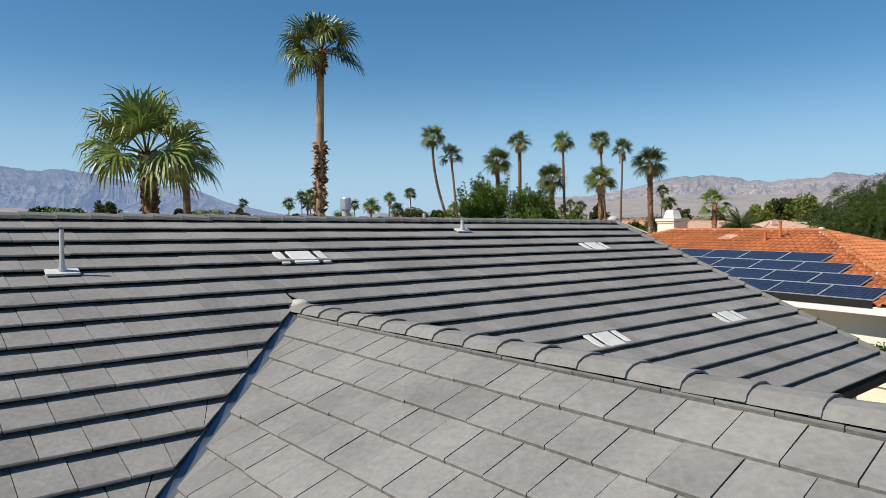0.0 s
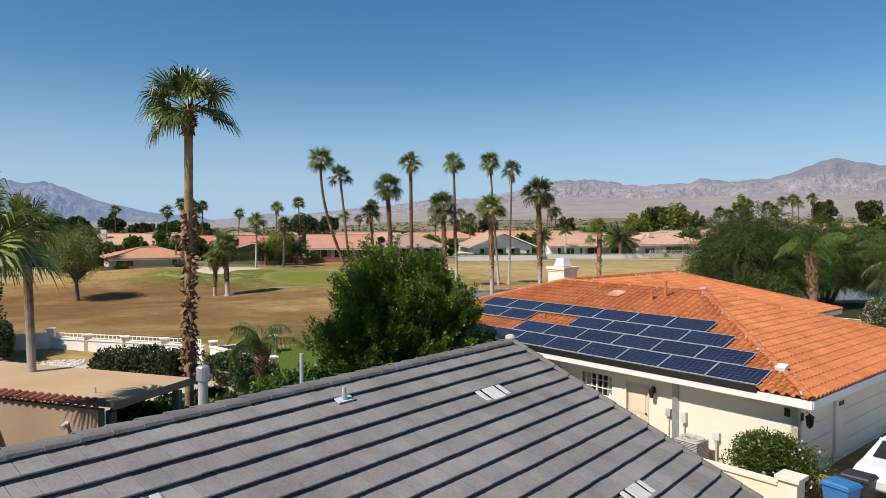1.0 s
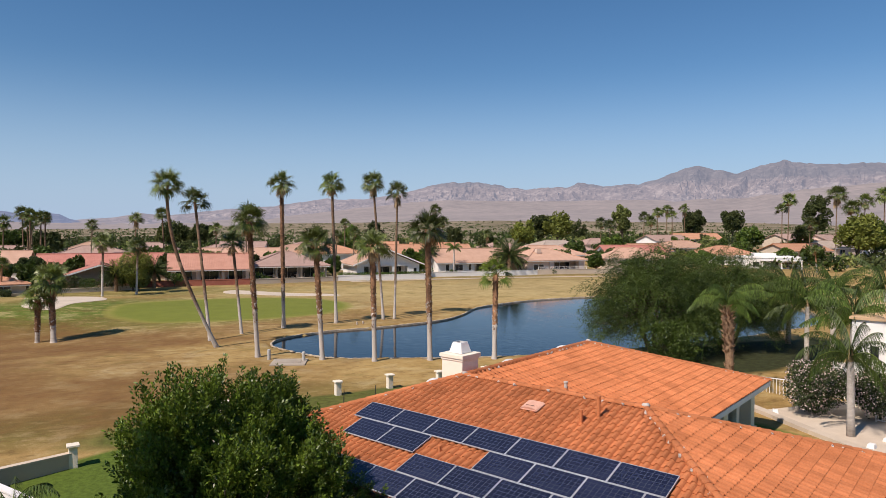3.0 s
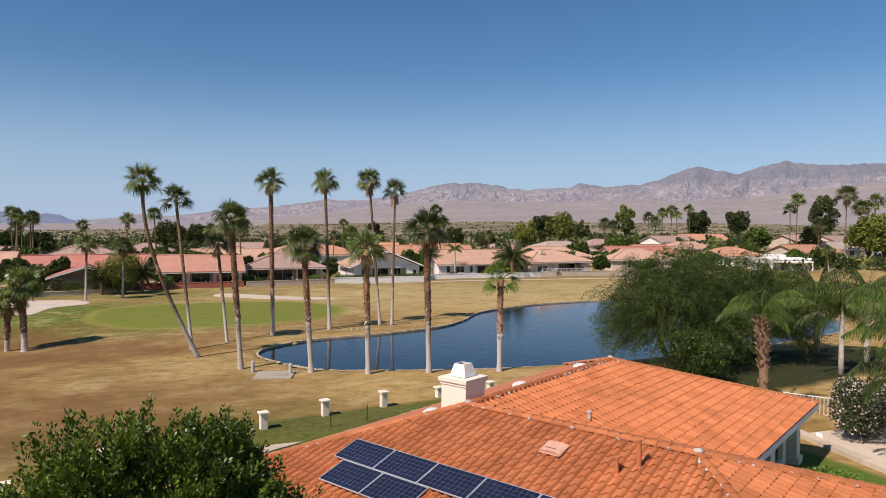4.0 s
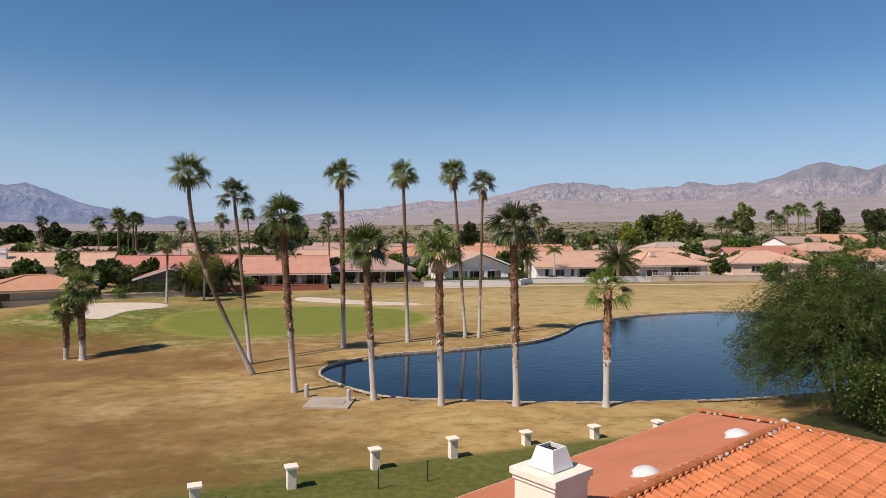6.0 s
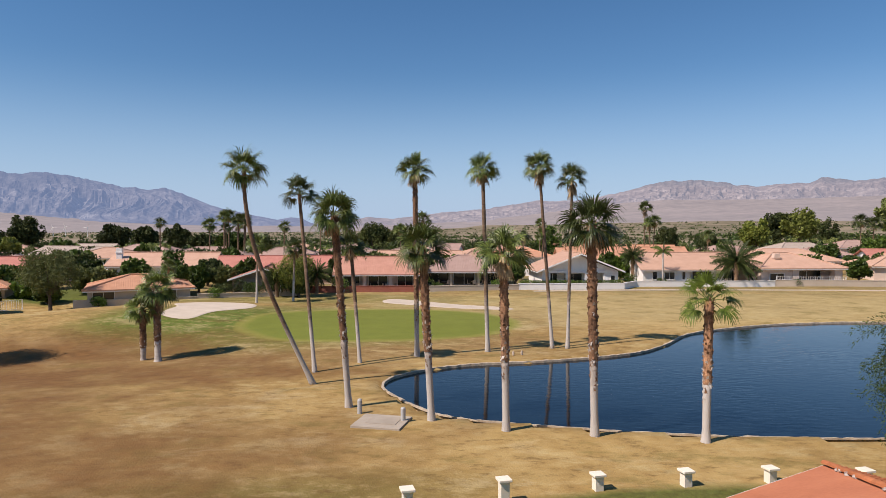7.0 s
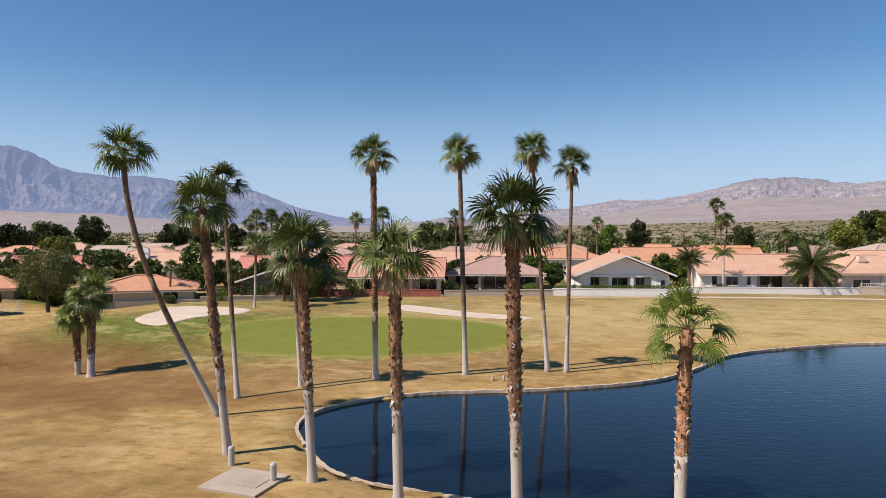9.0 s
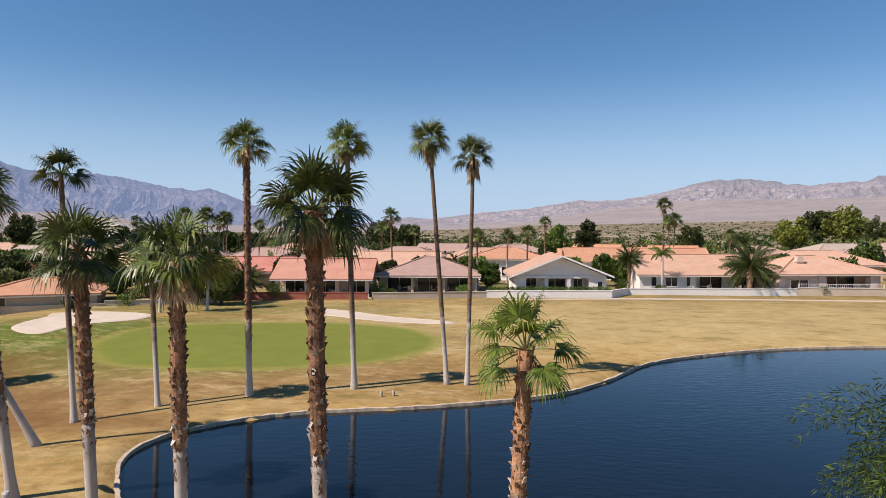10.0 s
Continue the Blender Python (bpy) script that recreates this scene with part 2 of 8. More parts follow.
M["bin_blue"] = mat("blue_bin_plastic", (0.03, 0.16, 0.40), (0.05, 0.21, 0.48), 3, 30, 0.5, 0.05)
M["bin_black"] = mat("black_bin_plastic", (0.02, 0.02, 0.023), (0.035, 0.035, 0.038), 3, 30, 0.5, 0.05)
M["car_white"] = mat("white_car_paint", (0.76, 0.76, 0.76), (0.80, 0.80, 0.80), 2, 20, 0.25, 0, spec=0.6)
M["rubber"] = mat("tyre_rubber", (0.015, 0.015, 0.015), (0.025, 0.025, 0.025), 5, 30, 0.85, 0.2)
M["pool"] = mat("pool_water", (0.10, 0.36, 0.36), (0.14, 0.44, 0.43), 0.8, 5, 0.06, 0.05, space="World")
M["clear_glass"] = bpy.data.materials.new("clear_window_glass")
M["clear_glass"].use_nodes = True
gb = M["clear_glass"].node_tree.nodes["Principled BSDF"]
gb.inputs["Transmission Weight"].default_value, gb.inputs["Roughness"].default_value, gb.inputs["Base Color"].default_value = 1.0, 0.02, (0.86, 0.93, 0.9, 1)
M["cushion"] = mat("beige_cushion", (0.42, 0.35, 0.28), (0.5, 0.43, 0.36), 3, 40, 0.9, 0.2)


def glass_cells():
    """Blue solar cells in a 10 by 6 grid with pale bus lines, on UVs in cells."""
    m = mat("solar_cells", (0.011, 0.014, 0.034), (0.019, 0.024, 0.052), 1.0, 12, 0.18, 0, spec=0.5, rnd=0.12)
    nt = m.node_tree
    N, L = nt.nodes, nt.links
    uv = N.new("ShaderNodeUVMap")
    sep = N.new("ShaderNodeSeparateXYZ")
    L.new(uv.outputs[0], sep.inputs[0])
    masks = []
    for i, w in ((0, 0.035), (1, 0.035)):
        f = N.new("ShaderNodeMath")
        f.operation = "FRACT"
        L.new(sep.outputs[i], f.inputs[0])
        d = N.new("ShaderNodeMath")
        d.operation = "SUBTRACT"
        L.new(f.outputs[0], d.inputs[0])
        d.inputs[1].default_value = 0.5
        a = N.new("ShaderNodeMath")
        a.operation = "ABSOLUTE"
        L.new(d.outputs[0], a.inputs[0])
        g = N.new("ShaderNodeMath")
        g.operation = "GREATER_THAN"
        L.new(a.outputs[0], g.inputs[0])
        g.inputs[1].default_value = 0.5 - w
        masks.append(g)
    mx = N.new("ShaderNodeMath")
    mx.operation = "MAXIMUM"
    L.new(masks[0].outputs[0], mx.inputs[0])
    L.new(masks[1].outputs[0], mx.inputs[1])
    b = N["Principled BSDF"]
    old = b.inputs["Base Color"].links[0].from_socket
    mix = N.new("ShaderNodeMix")
    mix.data_type = "RGBA"
    L.new(mx.outputs[0], mix.inputs[0])
    L.new(old, mix.inputs[6])
    mix.inputs[7].default_value = (0.075, 0.08, 0.10, 1)
    L.new(mix.outputs[2], b.inputs["Base Color"])
    return m


M["cells"] = glass_cells()


def water_mat():
    m = bpy.data.materials.new("pond_water")
    m.use_nodes = True
    nt = m.node_tree
    N, L = nt.nodes, nt.links
    b = N["Principled BSDF"]
    b.inputs["Base Color"].default_value = (0.004, 0.008, 0.013, 1)
    b.inputs["Roughness"].default_value = 0.06
    b.inputs["IOR"].default_value = 1.33
    geo = N.new("ShaderNodeNewGeometry")
    mp = N.new("ShaderNodeMapping")
    mp.inputs["Scale"].default_value = (1.0, 2.2, 1)
    mp.inputs["Rotation"].default_value = (0, 0, 0.35)
    L.new(geo.outputs["Position"], mp.inputs[0])
    w1 = N.new("ShaderNodeTexNoise")
    w1.inputs["Scale"].default_value, w1.inputs["Detail"].default_value = 1.3, 3
    w2 = N.new("ShaderNodeTexNoise")
    w2.inputs["Scale"].default_value, w2.inputs["Detail"].default_value = 0.06, 2
    L.new(mp.outputs[0], w1.inputs["Vector"])
    L.new(geo.outputs["Position"], w2.inputs["Vector"])
    r = N.new("ShaderNodeMapRange")
    r.inputs["From Min"].default_value, r.inputs["From Max"].default_value = 0.45, 0.65
    r.inputs["To Min"].default_value, r.inputs["To Max"].default_value = 0.12, 0.34
    L.new(w2.outputs["Fac"], r.inputs["Value"])
    bp = N.new("ShaderNodeBump")
    bp.inputs["Distance"].default_value = 0.05
    L.new(r.outputs[0], bp.inputs["Strength"])
    L.new(w1.outputs["Fac"], bp.inputs["Height"])
    L.new(bp.outputs[0], b.inputs["Normal"])
    return m


M["water"] = water_mat()


# ================= mesh helpers =================
class Mesh:
    """Collects vertices and faces for one object."""

    def __init__(self):
        self.v, self.f, self.uv = [], [], {}

    def add(self, verts, faces):
        o = len(self.v)
        self.v.extend(tuple(p) for p in verts)
        self.f.extend(tuple(i + o for i in f) for f in faces)
        return self

    def box(self, cx, cy, cz, sx, sy, sz, ang=0.0, taper=1.0):
        c, s = math.cos(ang), math.sin(ang)
        pts = []
        for z, k in ((-0.5, 1.0), (0.5, taper)):
            for x, y in ((-0.5, -0.5), (0.5, -0.5), (0.5, 0.5), (-0.5, 0.5)):
                px, py = x * sx * k, y * sy * k
                pts.append((cx + px * c - py * s, cy + px * s + py * c, cz + z * sz))
        return self.add(pts, [(3, 2, 1, 0), (4, 5, 6, 7), (0, 1, 5, 4), (1, 2, 6, 5), (2, 3, 7, 6), (3, 0, 4, 7)])

    def span(self, x0, x1, y0, y1, z0, z1):
        return self.box((x0 + x1) / 2, (y0 + y1) / 2, (z0 + z1) / 2, abs(x1 - x0), abs(y1 - y0), abs(z1 - z0))

    def tube(self, pts, radii, n=10, cap=True):
        pts = [Vector(p) for p in pts]
        rings = []
        for i, p in enumerate(pts):
            d = (pts[min(i + 1, len(pts) - 1)] - pts[max(i - 1, 0)]).normalized()
            a = d.orthogonal().normalized() if abs(d.z) < 0.9 else d.cross(Vector((0, 1, 0))).normalized()
            b = d.cross(a)
            rings.append([p + radii[i] * (math.cos(2 * math.pi * k / n) * a + math.sin(2 * math.pi * k / n) * b) for k in range(n)])
        o = len(self.v)
        for r in rings:
            self.v.extend(tuple(q) for q in r)
        for i in range(len(pts) - 1):
            for k in range(n):
                self.f.append((o + i * n + k, o + i * n + (k + 1) % n, o + (i + 1) * n + (k + 1) % n, o + (i + 1) * n + k))
        if cap:
            self.f.append(tuple(o + k for k in range(n))[::-1])
            self.f.append(tuple(o + (len(pts) - 1) * n + k for k in range(n)))
        return self

    def blob(self, c, r, seed=0, rough=0.2, seg=8, rings=6):
        o = len(self.v)
        rr = random.Random(seed)
        self.v.append((c[0], c[1], c[2] - r[2]))
        for i in range(1, rings):
            th = math.pi * i / rings
            for k in range(seg):
                q = 1 + rr.uniform(-rough, rough)
                ph = 2 * math.pi * (k + 0.5 * (i % 2)) / seg
                self.v.append((c[0] + r[0] * q * math.sin(th) * math.cos(ph), c[1] + r[1] * q * math.sin(th) * math.sin(ph), c[2] - r[2] * q * math.cos(th)))
        self.v.append((c[0], c[1], c[2] + r[2]))
        last = len(self.v) - 1
        for k in range(seg):
            self.f.append((o, o + 1 + (k + 1) % seg, o + 1 + k))
            self.f.append((last, last - seg + k, last - seg + (k + 1) % seg))
        for i in range(rings - 2):
            for k in range(seg):
                a = o + 1 + i * seg
                self.f.append((a + k, a + (k + 1) % seg, a + seg + (k + 1) % seg, a + seg + k))
        return self

    def quads(self, arr):
        """arr: n x 4 x 3 corners."""
        o = len(self.v)
        n = len(arr)
        self.v.extend(map(tuple, arr.reshape(-1, 3).tolist()))
        self.f.extend((o + 4 * i, o + 4 * i + 1, o + 4 * i + 2, o + 4 * i + 3) for i in range(n))
        return self

    def data(self, name, material, smooth=False, bevel=0.0):
        me = bpy.data.meshes.new(name)
        me.from_pydata(self.v, [], self.f)
        me.materials.append(material)
        if smooth:
            me.polygons.foreach_set("use_smooth", [True] * len(me.polygons))
        me.update()
        return me


def part(name, mb, material, parent=None, label="", smooth=False, bevel=0.0, kind=""):
    """One mesh object from a Mesh (or from ready mesh data) under a thing or a part."""
    ob = new(name, mb.data(name, material, smooth) if isinstance(mb, Mesh) else mb)
    if parent is not None:
        ob.parent = parent
    if bevel:
        bv = ob.modifiers.new("edge", "BEVEL")
        bv.width, bv.segments, bv.limit_method = bevel, 2, "ANGLE"
    return tagged(ob, label, kind=kind)


def thing(name, x, y, z, ang, label, category, group="", kind=""):
    ob = new(name)
    ob.matrix_basis = pose(x, y, z, 0, 0, ang)
    return tagged(ob, label, category, group, kind)


def box_uv(me, au, av):
    """UVs in metres along two axes."""
    lay = me.uv_layers.new(name="UVMap")
    au, av = Vector(au), Vector(av)
    for lp in me.loops:
        p = me.vertices[lp.vertex_index].co
        lay.data[lp.index].uv = (p.dot(au), p.dot(av))


# ================= ground, pond, green =================
POND = [(7.3, 69.7), (8.5, 66.4), (11.3, 62.5), (16, 60.7), (24, 58.9), (34, 58.4), (46, 60), (57, 62.5), (68, 67), (76, 78), (74, 92),
        (62, 99.3), (51, 98.8), (43.5, 96.2), (36, 91.7), (31.3, 85.4), (27, 81.0), (20, 78.1), (12.6, 76.2), (8.4, 73)]


def smooth_loop(ctrl, per=8):
    out, n = [], len(ctrl)
    for i in range(n):
        p0, p1, p2, p3 = (np.array(ctrl[(i + k) % n], float) for k in (-1, 0, 1, 2))
        for j in range(per):
            t = j / per
            out.append(0.5 * (2 * p1 + (p2 - p0) * t + (2 * p0 - 5 * p1 + 4 * p2 - p3) * t * t + (3 * p1 - p0 - 3 * p2 + p3) * t ** 3))
    return np.array(out)


SHORE = smooth_loop(POND)


def inside(px, py, loop):
    res = np.zeros(px.shape, bool)
    x0, y0 = loop[-1]
    for x1, y1 in loop:
        cond = ((y0 > py) != (y1 > py)) & (px < (x1 - x0) * (py - y0) / (y1 - y0 + 1e-12) + x0)
        res ^= cond
        x0, y0 = x1, y1
    return res


def bump2(x, y, cx, cy, rx, ry, h, ang=0.0):
    c, s = math.cos(radians(ang)), math.sin(radians(ang))
    u, v = ((x - cx) * c + (y - cy) * s) / rx, (-(x - cx) * s + (y - cy) * c) / ry
    return h * np.exp(-(u * u + v * v))


def land(x, y):
    """Height of the ground, without the pond."""
    x, y = np.asarray(x, float), np.asarray(y, float)
    far = np.clip((y - 88) / 45, 0, 1)
    z = 0.75 * far * far * (3 - 2 * far)
    z = z + bump2(x, y, -25, 101, 15, 10, 1.3, 12) + bump2(x, y, -16, 80, 13, 11, -0.75) + bump2(x, y, 3, 96, 16, 9, 0.25)
    z = z + bump2(x, y, -30, 79, 10, 9, -0.95) + bump2(x, y, -40, 113, 11, 9, -1.3) + bump2(x, y, 7, 43.3, 4.2, 2.4, -0.6) + 0.06 * np.sin(x * 0.21 + 1) * np.sin(y * 0.17) * (np.abs(x) < 300)
    near = np.clip((47 - y) / 7, 0, 1)
    z = z * (1 - near) - 0.42 * near
    away = np.hypot(x, y - 60)
    east = np.clip((x + 500) / 1400, 0, 1)
    fan = np.clip((x - 95) / 110, 0, 1) * np.clip((y - 140) / 80, 0, 1)
    z = z + 4.0 * fan * fan * (3 - 2 * fan)
    return z + np.clip((away - 260) / 4000, 0, 1) * (14.0 + 72.0 * east * east * (3 - 2 * east)) * np.clip((y - 100) / 1500, 0, 1)


def land1(x, y):
    return float(land(x, y))


def ground_mat():
    """Dry golf turf, greener round the putting surface and by the gardens, scrub desert far off."""
    m = mat("dry_turf", (0.235, 0.147, 0.05), (0.45, 0.322, 0.13), 0.075, 1.1, 0.95, 0.0, space="World", fine_mix=0.3, c3=(0.345, 0.23, 0.084), rnd=0.0, spec=0.15)
    nt = m.node_tree
    N, L = nt.nodes, nt.links
    b = N["Principled BSDF"]
    col = b.inputs["Base Color"].links[0].from_socket
    geo = N.new("ShaderNodeNewGeometry")
    wob = N.new("ShaderNodeTexNoise")
    wob.inputs["Scale"].default_value, wob.inputs["Detail"].default_value = 0.22, 4
    L.new(geo.outputs["Position"], wob.inputs["Vector"])

    def ellipse(cx, cy, rx, ry, ang, wobble, edge):
        mp = N.new("ShaderNodeMapping")
        mp.vector_type = "TEXTURE"
        mp.inputs["Location"].default_value = (cx, cy, 0)
        mp.inputs["Rotation"].default_value = (0, 0, radians(ang))
        mp.inputs["Scale"].default_value = (rx, ry, 1e4)
        L.new(geo.outputs["Position"], mp.inputs[0])
        ln = N.new("ShaderNodeVectorMath")
        ln.operation = "LENGTH"
        L.new(mp.outputs[0], ln.inputs[0])
        ma = N.new("ShaderNodeMath")
        ma.operation = "MULTIPLY_ADD"
        L.new(wob.outputs["Fac"], ma.inputs[0])
        ma.inputs[1].default_value = wobble
        L.new(ln.outputs["Value"], ma.inputs[2])
        mr = N.new("ShaderNodeMapRange")
        mr.inputs["From Min"].default_value, mr.inputs["From Max"].default_value = 1 + wobble * 0.5 - edge, 1 + wobble * 0.5 + edge
        mr.inputs["To Min"].default_value, mr.inputs["To Max"].default_value = 1, 0
        L.new(ma.outputs[0], mr.inputs["Value"])
        return mr.outputs[0]

    def over(base, mask, c, amount=1.0, grain=6.0, dark=0.7):
        n = N.new("ShaderNodeTexNoise")
        n.inputs["Scale"].default_value, n.inputs["Detail"].default_value = grain, 4
        L.new(geo.outputs["Position"], n.inputs["Vector"])
        r = N.new("ShaderNodeValToRGB")
        r.color_ramp.elements[0].position, r.color_ramp.elements[1].position = 0.3, 0.7
        r.color_ramp.elements[0].color = (*(k * dark for k in c), 1)
        r.color_ramp.elements[1].color = (*c, 1)
        L.new(n.outputs["Fac"], r.inputs[0])
        k = N.new("ShaderNodeMath")
        k.operation = "MULTIPLY"
        L.new(mask, k.inputs[0])
        k.inputs[1].default_value = amount
        mix = N.new("ShaderNodeMix")
        mix.data_type = "RGBA"
        L.new(k.outputs[0], mix.inputs[0])
        L.new(base, mix.inputs[6])
        L.new(r.outputs[0], mix.inputs[7])
        return mix.outputs[2]

    # bare brown turf, then greener apron, collar and putting surface
    col = over(col, ellipse(-4, 84, 26, 8, 5, 1.0, 0.5), (0.21, 0.125, 0.05), 0.6, 0.5)
    col = over(col, ellipse(-8, 55, 13, 9, 20, 1.2, 0.5), (0.20, 0.115, 0.048), 0.4, 0.4)
    col = over(col, ellipse(-26, 66, 16, 9, 20, 1.2, 0.5), (0.20, 0.12, 0.05), 0.4, 0.4)
    col = over(col, ellipse(-3, 97, 21, 13, 4, 0.6, 0.22), (0.15, 0.165, 0.032), 0.9, 1.5)
    col = over(col, ellipse(-13, 96, 12, 7, 20, 0.6, 0.25), (0.10, 0.16, 0.02), 0.8, 1.5)
    col = over(col, ellipse(5, 97.2, 14.6, 11.2, 4, 0.12, 0.035), (0.23, 0.225, 0.05), 1.0, 1.5, 0.85)
    col = over(col, ellipse(5, 97.2, 13.8, 10.4, 4, 0.12, 0.03), (0.155, 0.185, 0.03), 1.0, 0.5, 0.85)
    col = over(col, ellipse(-2, 49, 12, 3.0, 14, 0.9, 0.4), (0.12, 0.14, 0.03), 0.8, 2.0)
    col = over(col, ellipse(-8, 118, 26, 6, 0, 0.8, 0.4), (0.13, 0.15, 0.03), 0.6, 1.5)
    # worn streaks and mottling
    st = N.new("ShaderNodeTexNoise")
    st.inputs["Scale"].default_value, st.inputs["Detail"].default_value, st.inputs["Roughness"].default_value, st.inputs["Distortion"].default_value = 0.13, 10, 0.74, 1.6
    smp = N.new("ShaderNodeMapping")
    smp.inputs["Rotation"].default_value, smp.inputs["Scale"].default_value = (0, 0, 0.45), (0.8, 1.35, 1)
    L.new(geo.outputs["Position"], smp.inputs[0])
    L.new(smp.outputs[0], st.inputs["Vector"])
    for lo, hi, c, amt in ((0.56, 0.70, (0.175, 0.10, 0.036), 0.7), (0.44, 0.32, (0.52, 0.42, 0.23), 0.6)):
        sm = N.new("ShaderNodeMapRange")
        sm.inputs["From Min"].default_value, sm.inputs["From Max"].default_value = lo, hi
        L.new(st.outputs["Fac"], sm.inputs["Value"])
        col = over(col, sm.outputs[0], c, amt, 3.0, 0.8)
    col = over(col, ellipse(5, 97.2, 14.6, 11.2, 4, 0.12, 0.035), (0.23, 0.225, 0.05), 0.85, 1.5, 0.85)
    col = over(col, ellipse(5, 97.2, 13.8, 10.4, 4, 0.12, 0.03), (0.155, 0.185, 0.03), 0.9, 0.5, 0.85)
    # tufts and scuffs
    tf = N.new("ShaderNodeTexNoise")
    tf.inputs["Scale"].default_value, tf.inputs["Detail"].default_value, tf.inputs["Roughness"].default_value = 0.9, 8, 0.75
    L.new(smp.outputs[0], tf.inputs["Vector"])
    for lo, hi, c, amt in ((0.53, 0.64, (0.14, 0.082, 0.03), 0.6), (0.47, 0.36, (0.53, 0.40, 0.185), 0.5)):
        sm = N.new("ShaderNodeMapRange")
        sm.inputs["From Min"].default_value, sm.inputs["From Max"].default_value = lo, hi
        L.new(tf.outputs["Fac"], sm.inputs["Value"])
        col = over(col, sm.outputs[0], c, amt, 7.0, 0.7)
    col = over(col, ellipse(48, 112, 42, 15, 4, 1.0, 0.4), (0.44, 0.36, 0.17), 0.55, 0.8, 0.75)
    tg = N.new("ShaderNodeTexNoise")
    tg.inputs["Scale"].default_value, tg.inputs["Detail"].default_value, tg.inputs["Roughness"].default_value = 0.3, 7, 0.7
    L.new(smp.outputs[0], tg.inputs["Vector"])
    for lo, hi, c, amt in ((0.54, 0.63, (0.21, 0.165, 0.05), 0.55), (0.46, 0.37, (0.53, 0.42, 0.20), 0.5)):
        sm = N.new("ShaderNodeMapRange")
        sm.inputs["From Min"].default_value, sm.inputs["From Max"].default_value = lo, hi
        L.new(tg.outputs["Fac"], sm.inputs["Value"])
        col = over(col, sm.outputs[0], c, amt, 5.0, 0.7)
    # bare soil showing through on the near fairway
    for ex, ey, rx, ry, an in ((-15, 77, 15, 5.5, -4), (-7, 55, 13, 5, 12), (-22, 62, 14, 8, 10), (-26, 72, 14, 7, 10), (-34, 64, 14, 9, 0), (-2, 49, 9, 3, 14), (-2, 73, 8, 2.0, 6), (-30, 84, 14, 6, 10), (-20, 87, 13, 4, 8)):
        col = over(col, ellipse(ex, ey, rx, ry, an, 2.2, 0.75), (0.185, 0.092, 0.032), 0.66, 1.2, 0.7)
    col = over(col, ellipse(5, 97.2, 14.6, 11.2, 4, 0.12, 0.035), (0.23, 0.225, 0.05), 0.8, 1.5, 0.85)
    col = over(col, ellipse(5, 97.2, 13.8, 10.4, 4, 0.12, 0.03), (0.155, 0.185, 0.03), 0.85, 0.5, 0.85)
    # watered lawns of the near gardens
    col = over(col, ellipse(11, 47.9, 15, 2.6, 13, 0.5, 0.12), (0.095, 0.122, 0.024), 0.88, 3.0, 0.5)
    col = over(col, ellipse(-2.2, 40.2, 4.6, 2.9, 38, 0.25, 0.06), (0.10, 0.15, 0.022), 1.0, 5.0, 0.6)
    col = over(col, ellipse(27.0, 32.5, 4.4, 10.5, 0, 0.2, 0.06), (0.11, 0.17, 0.025), 1.0, 5.0, 0.6)
    # this patch has the mesquites' shade painted into its turf colour
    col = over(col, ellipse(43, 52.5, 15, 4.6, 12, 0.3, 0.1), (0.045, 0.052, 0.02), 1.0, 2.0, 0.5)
    col = over(col, ellipse(-44, 126, 9, 7, 0, 0.6, 0.2), (0.09, 0.13, 0.022), 0.9, 3.0, 0.6)
    col = over(col, ellipse(30, 152, 90, 22, 0, 1.6, 0.6), (0.16, 0.15, 0.06), 0.7, 0.8, 0.6)
    # scrub desert past the houses
    dist = N.new("ShaderNodeVectorMath")
    dist.operation = "LENGTH"
    L.new(geo.outputs["Position"], dist.inputs[0])
    mr = N.new("ShaderNodeMapRange")
    mr.inputs["From Min"].default_value, mr.inputs["From Max"].default_value = 190, 330
    L.new(dist.outputs["Value"], mr.inputs["Value"])
    sc = N.new("ShaderNodeTexNoise")
    sc.inputs["Scale"].default_value, sc.inputs["Detail"].default_value, sc.inputs["Roughness"].default_value = 0.012, 8, 0.7
    smap = N.new("ShaderNodeMapping")
    smap.inputs["Scale"].default_value = (0.35, 1.6, 1)
    L.new(geo.outputs["Position"], smap.inputs[0])
    L.new(smap.outputs[0], sc.inputs["Vector"])
    ramp = N.new("ShaderNodeValToRGB")
    ramp.color_ramp.elements[0].position, ramp.color_ramp.elements[1].position = 0.42, 0.62
    ramp.color_ramp.elements[0].color, ramp.color_ramp.elements[1].color = (0.125, 0.11, 0.062, 1), (0.33, 0.262, 0.18, 1)
    L.new(sc.outputs["Fac"], ramp.inputs[0])
    mix = N.new("ShaderNodeMix")
    mix.data_type = "RGBA"
    L.new(mr.outputs[0], mix.inputs[0])
    L.new(col, mix.inputs[6])
    L.new(ramp.outputs[0], mix.inputs[7])
    L.new(mix.outputs[2], b.inputs["Base Color"])
    bp = N.new("ShaderNodeBump")
    bp.inputs["Strength"].default_value, bp.inputs["Distance"].default_value = 0.5, 0.05
    gn = N.new("ShaderNodeTexNoise")
    gn.inputs["Scale"].default_value, gn.inputs["Detail"].default_value = 9, 4
    L.new(geo.outputs["Position"], gn.inputs["Vector"])
    L.new(gn.outputs["Fac"], bp.inputs["Height"])
    L.new(bp.outputs[0], b.inputs["Normal"])
    return m


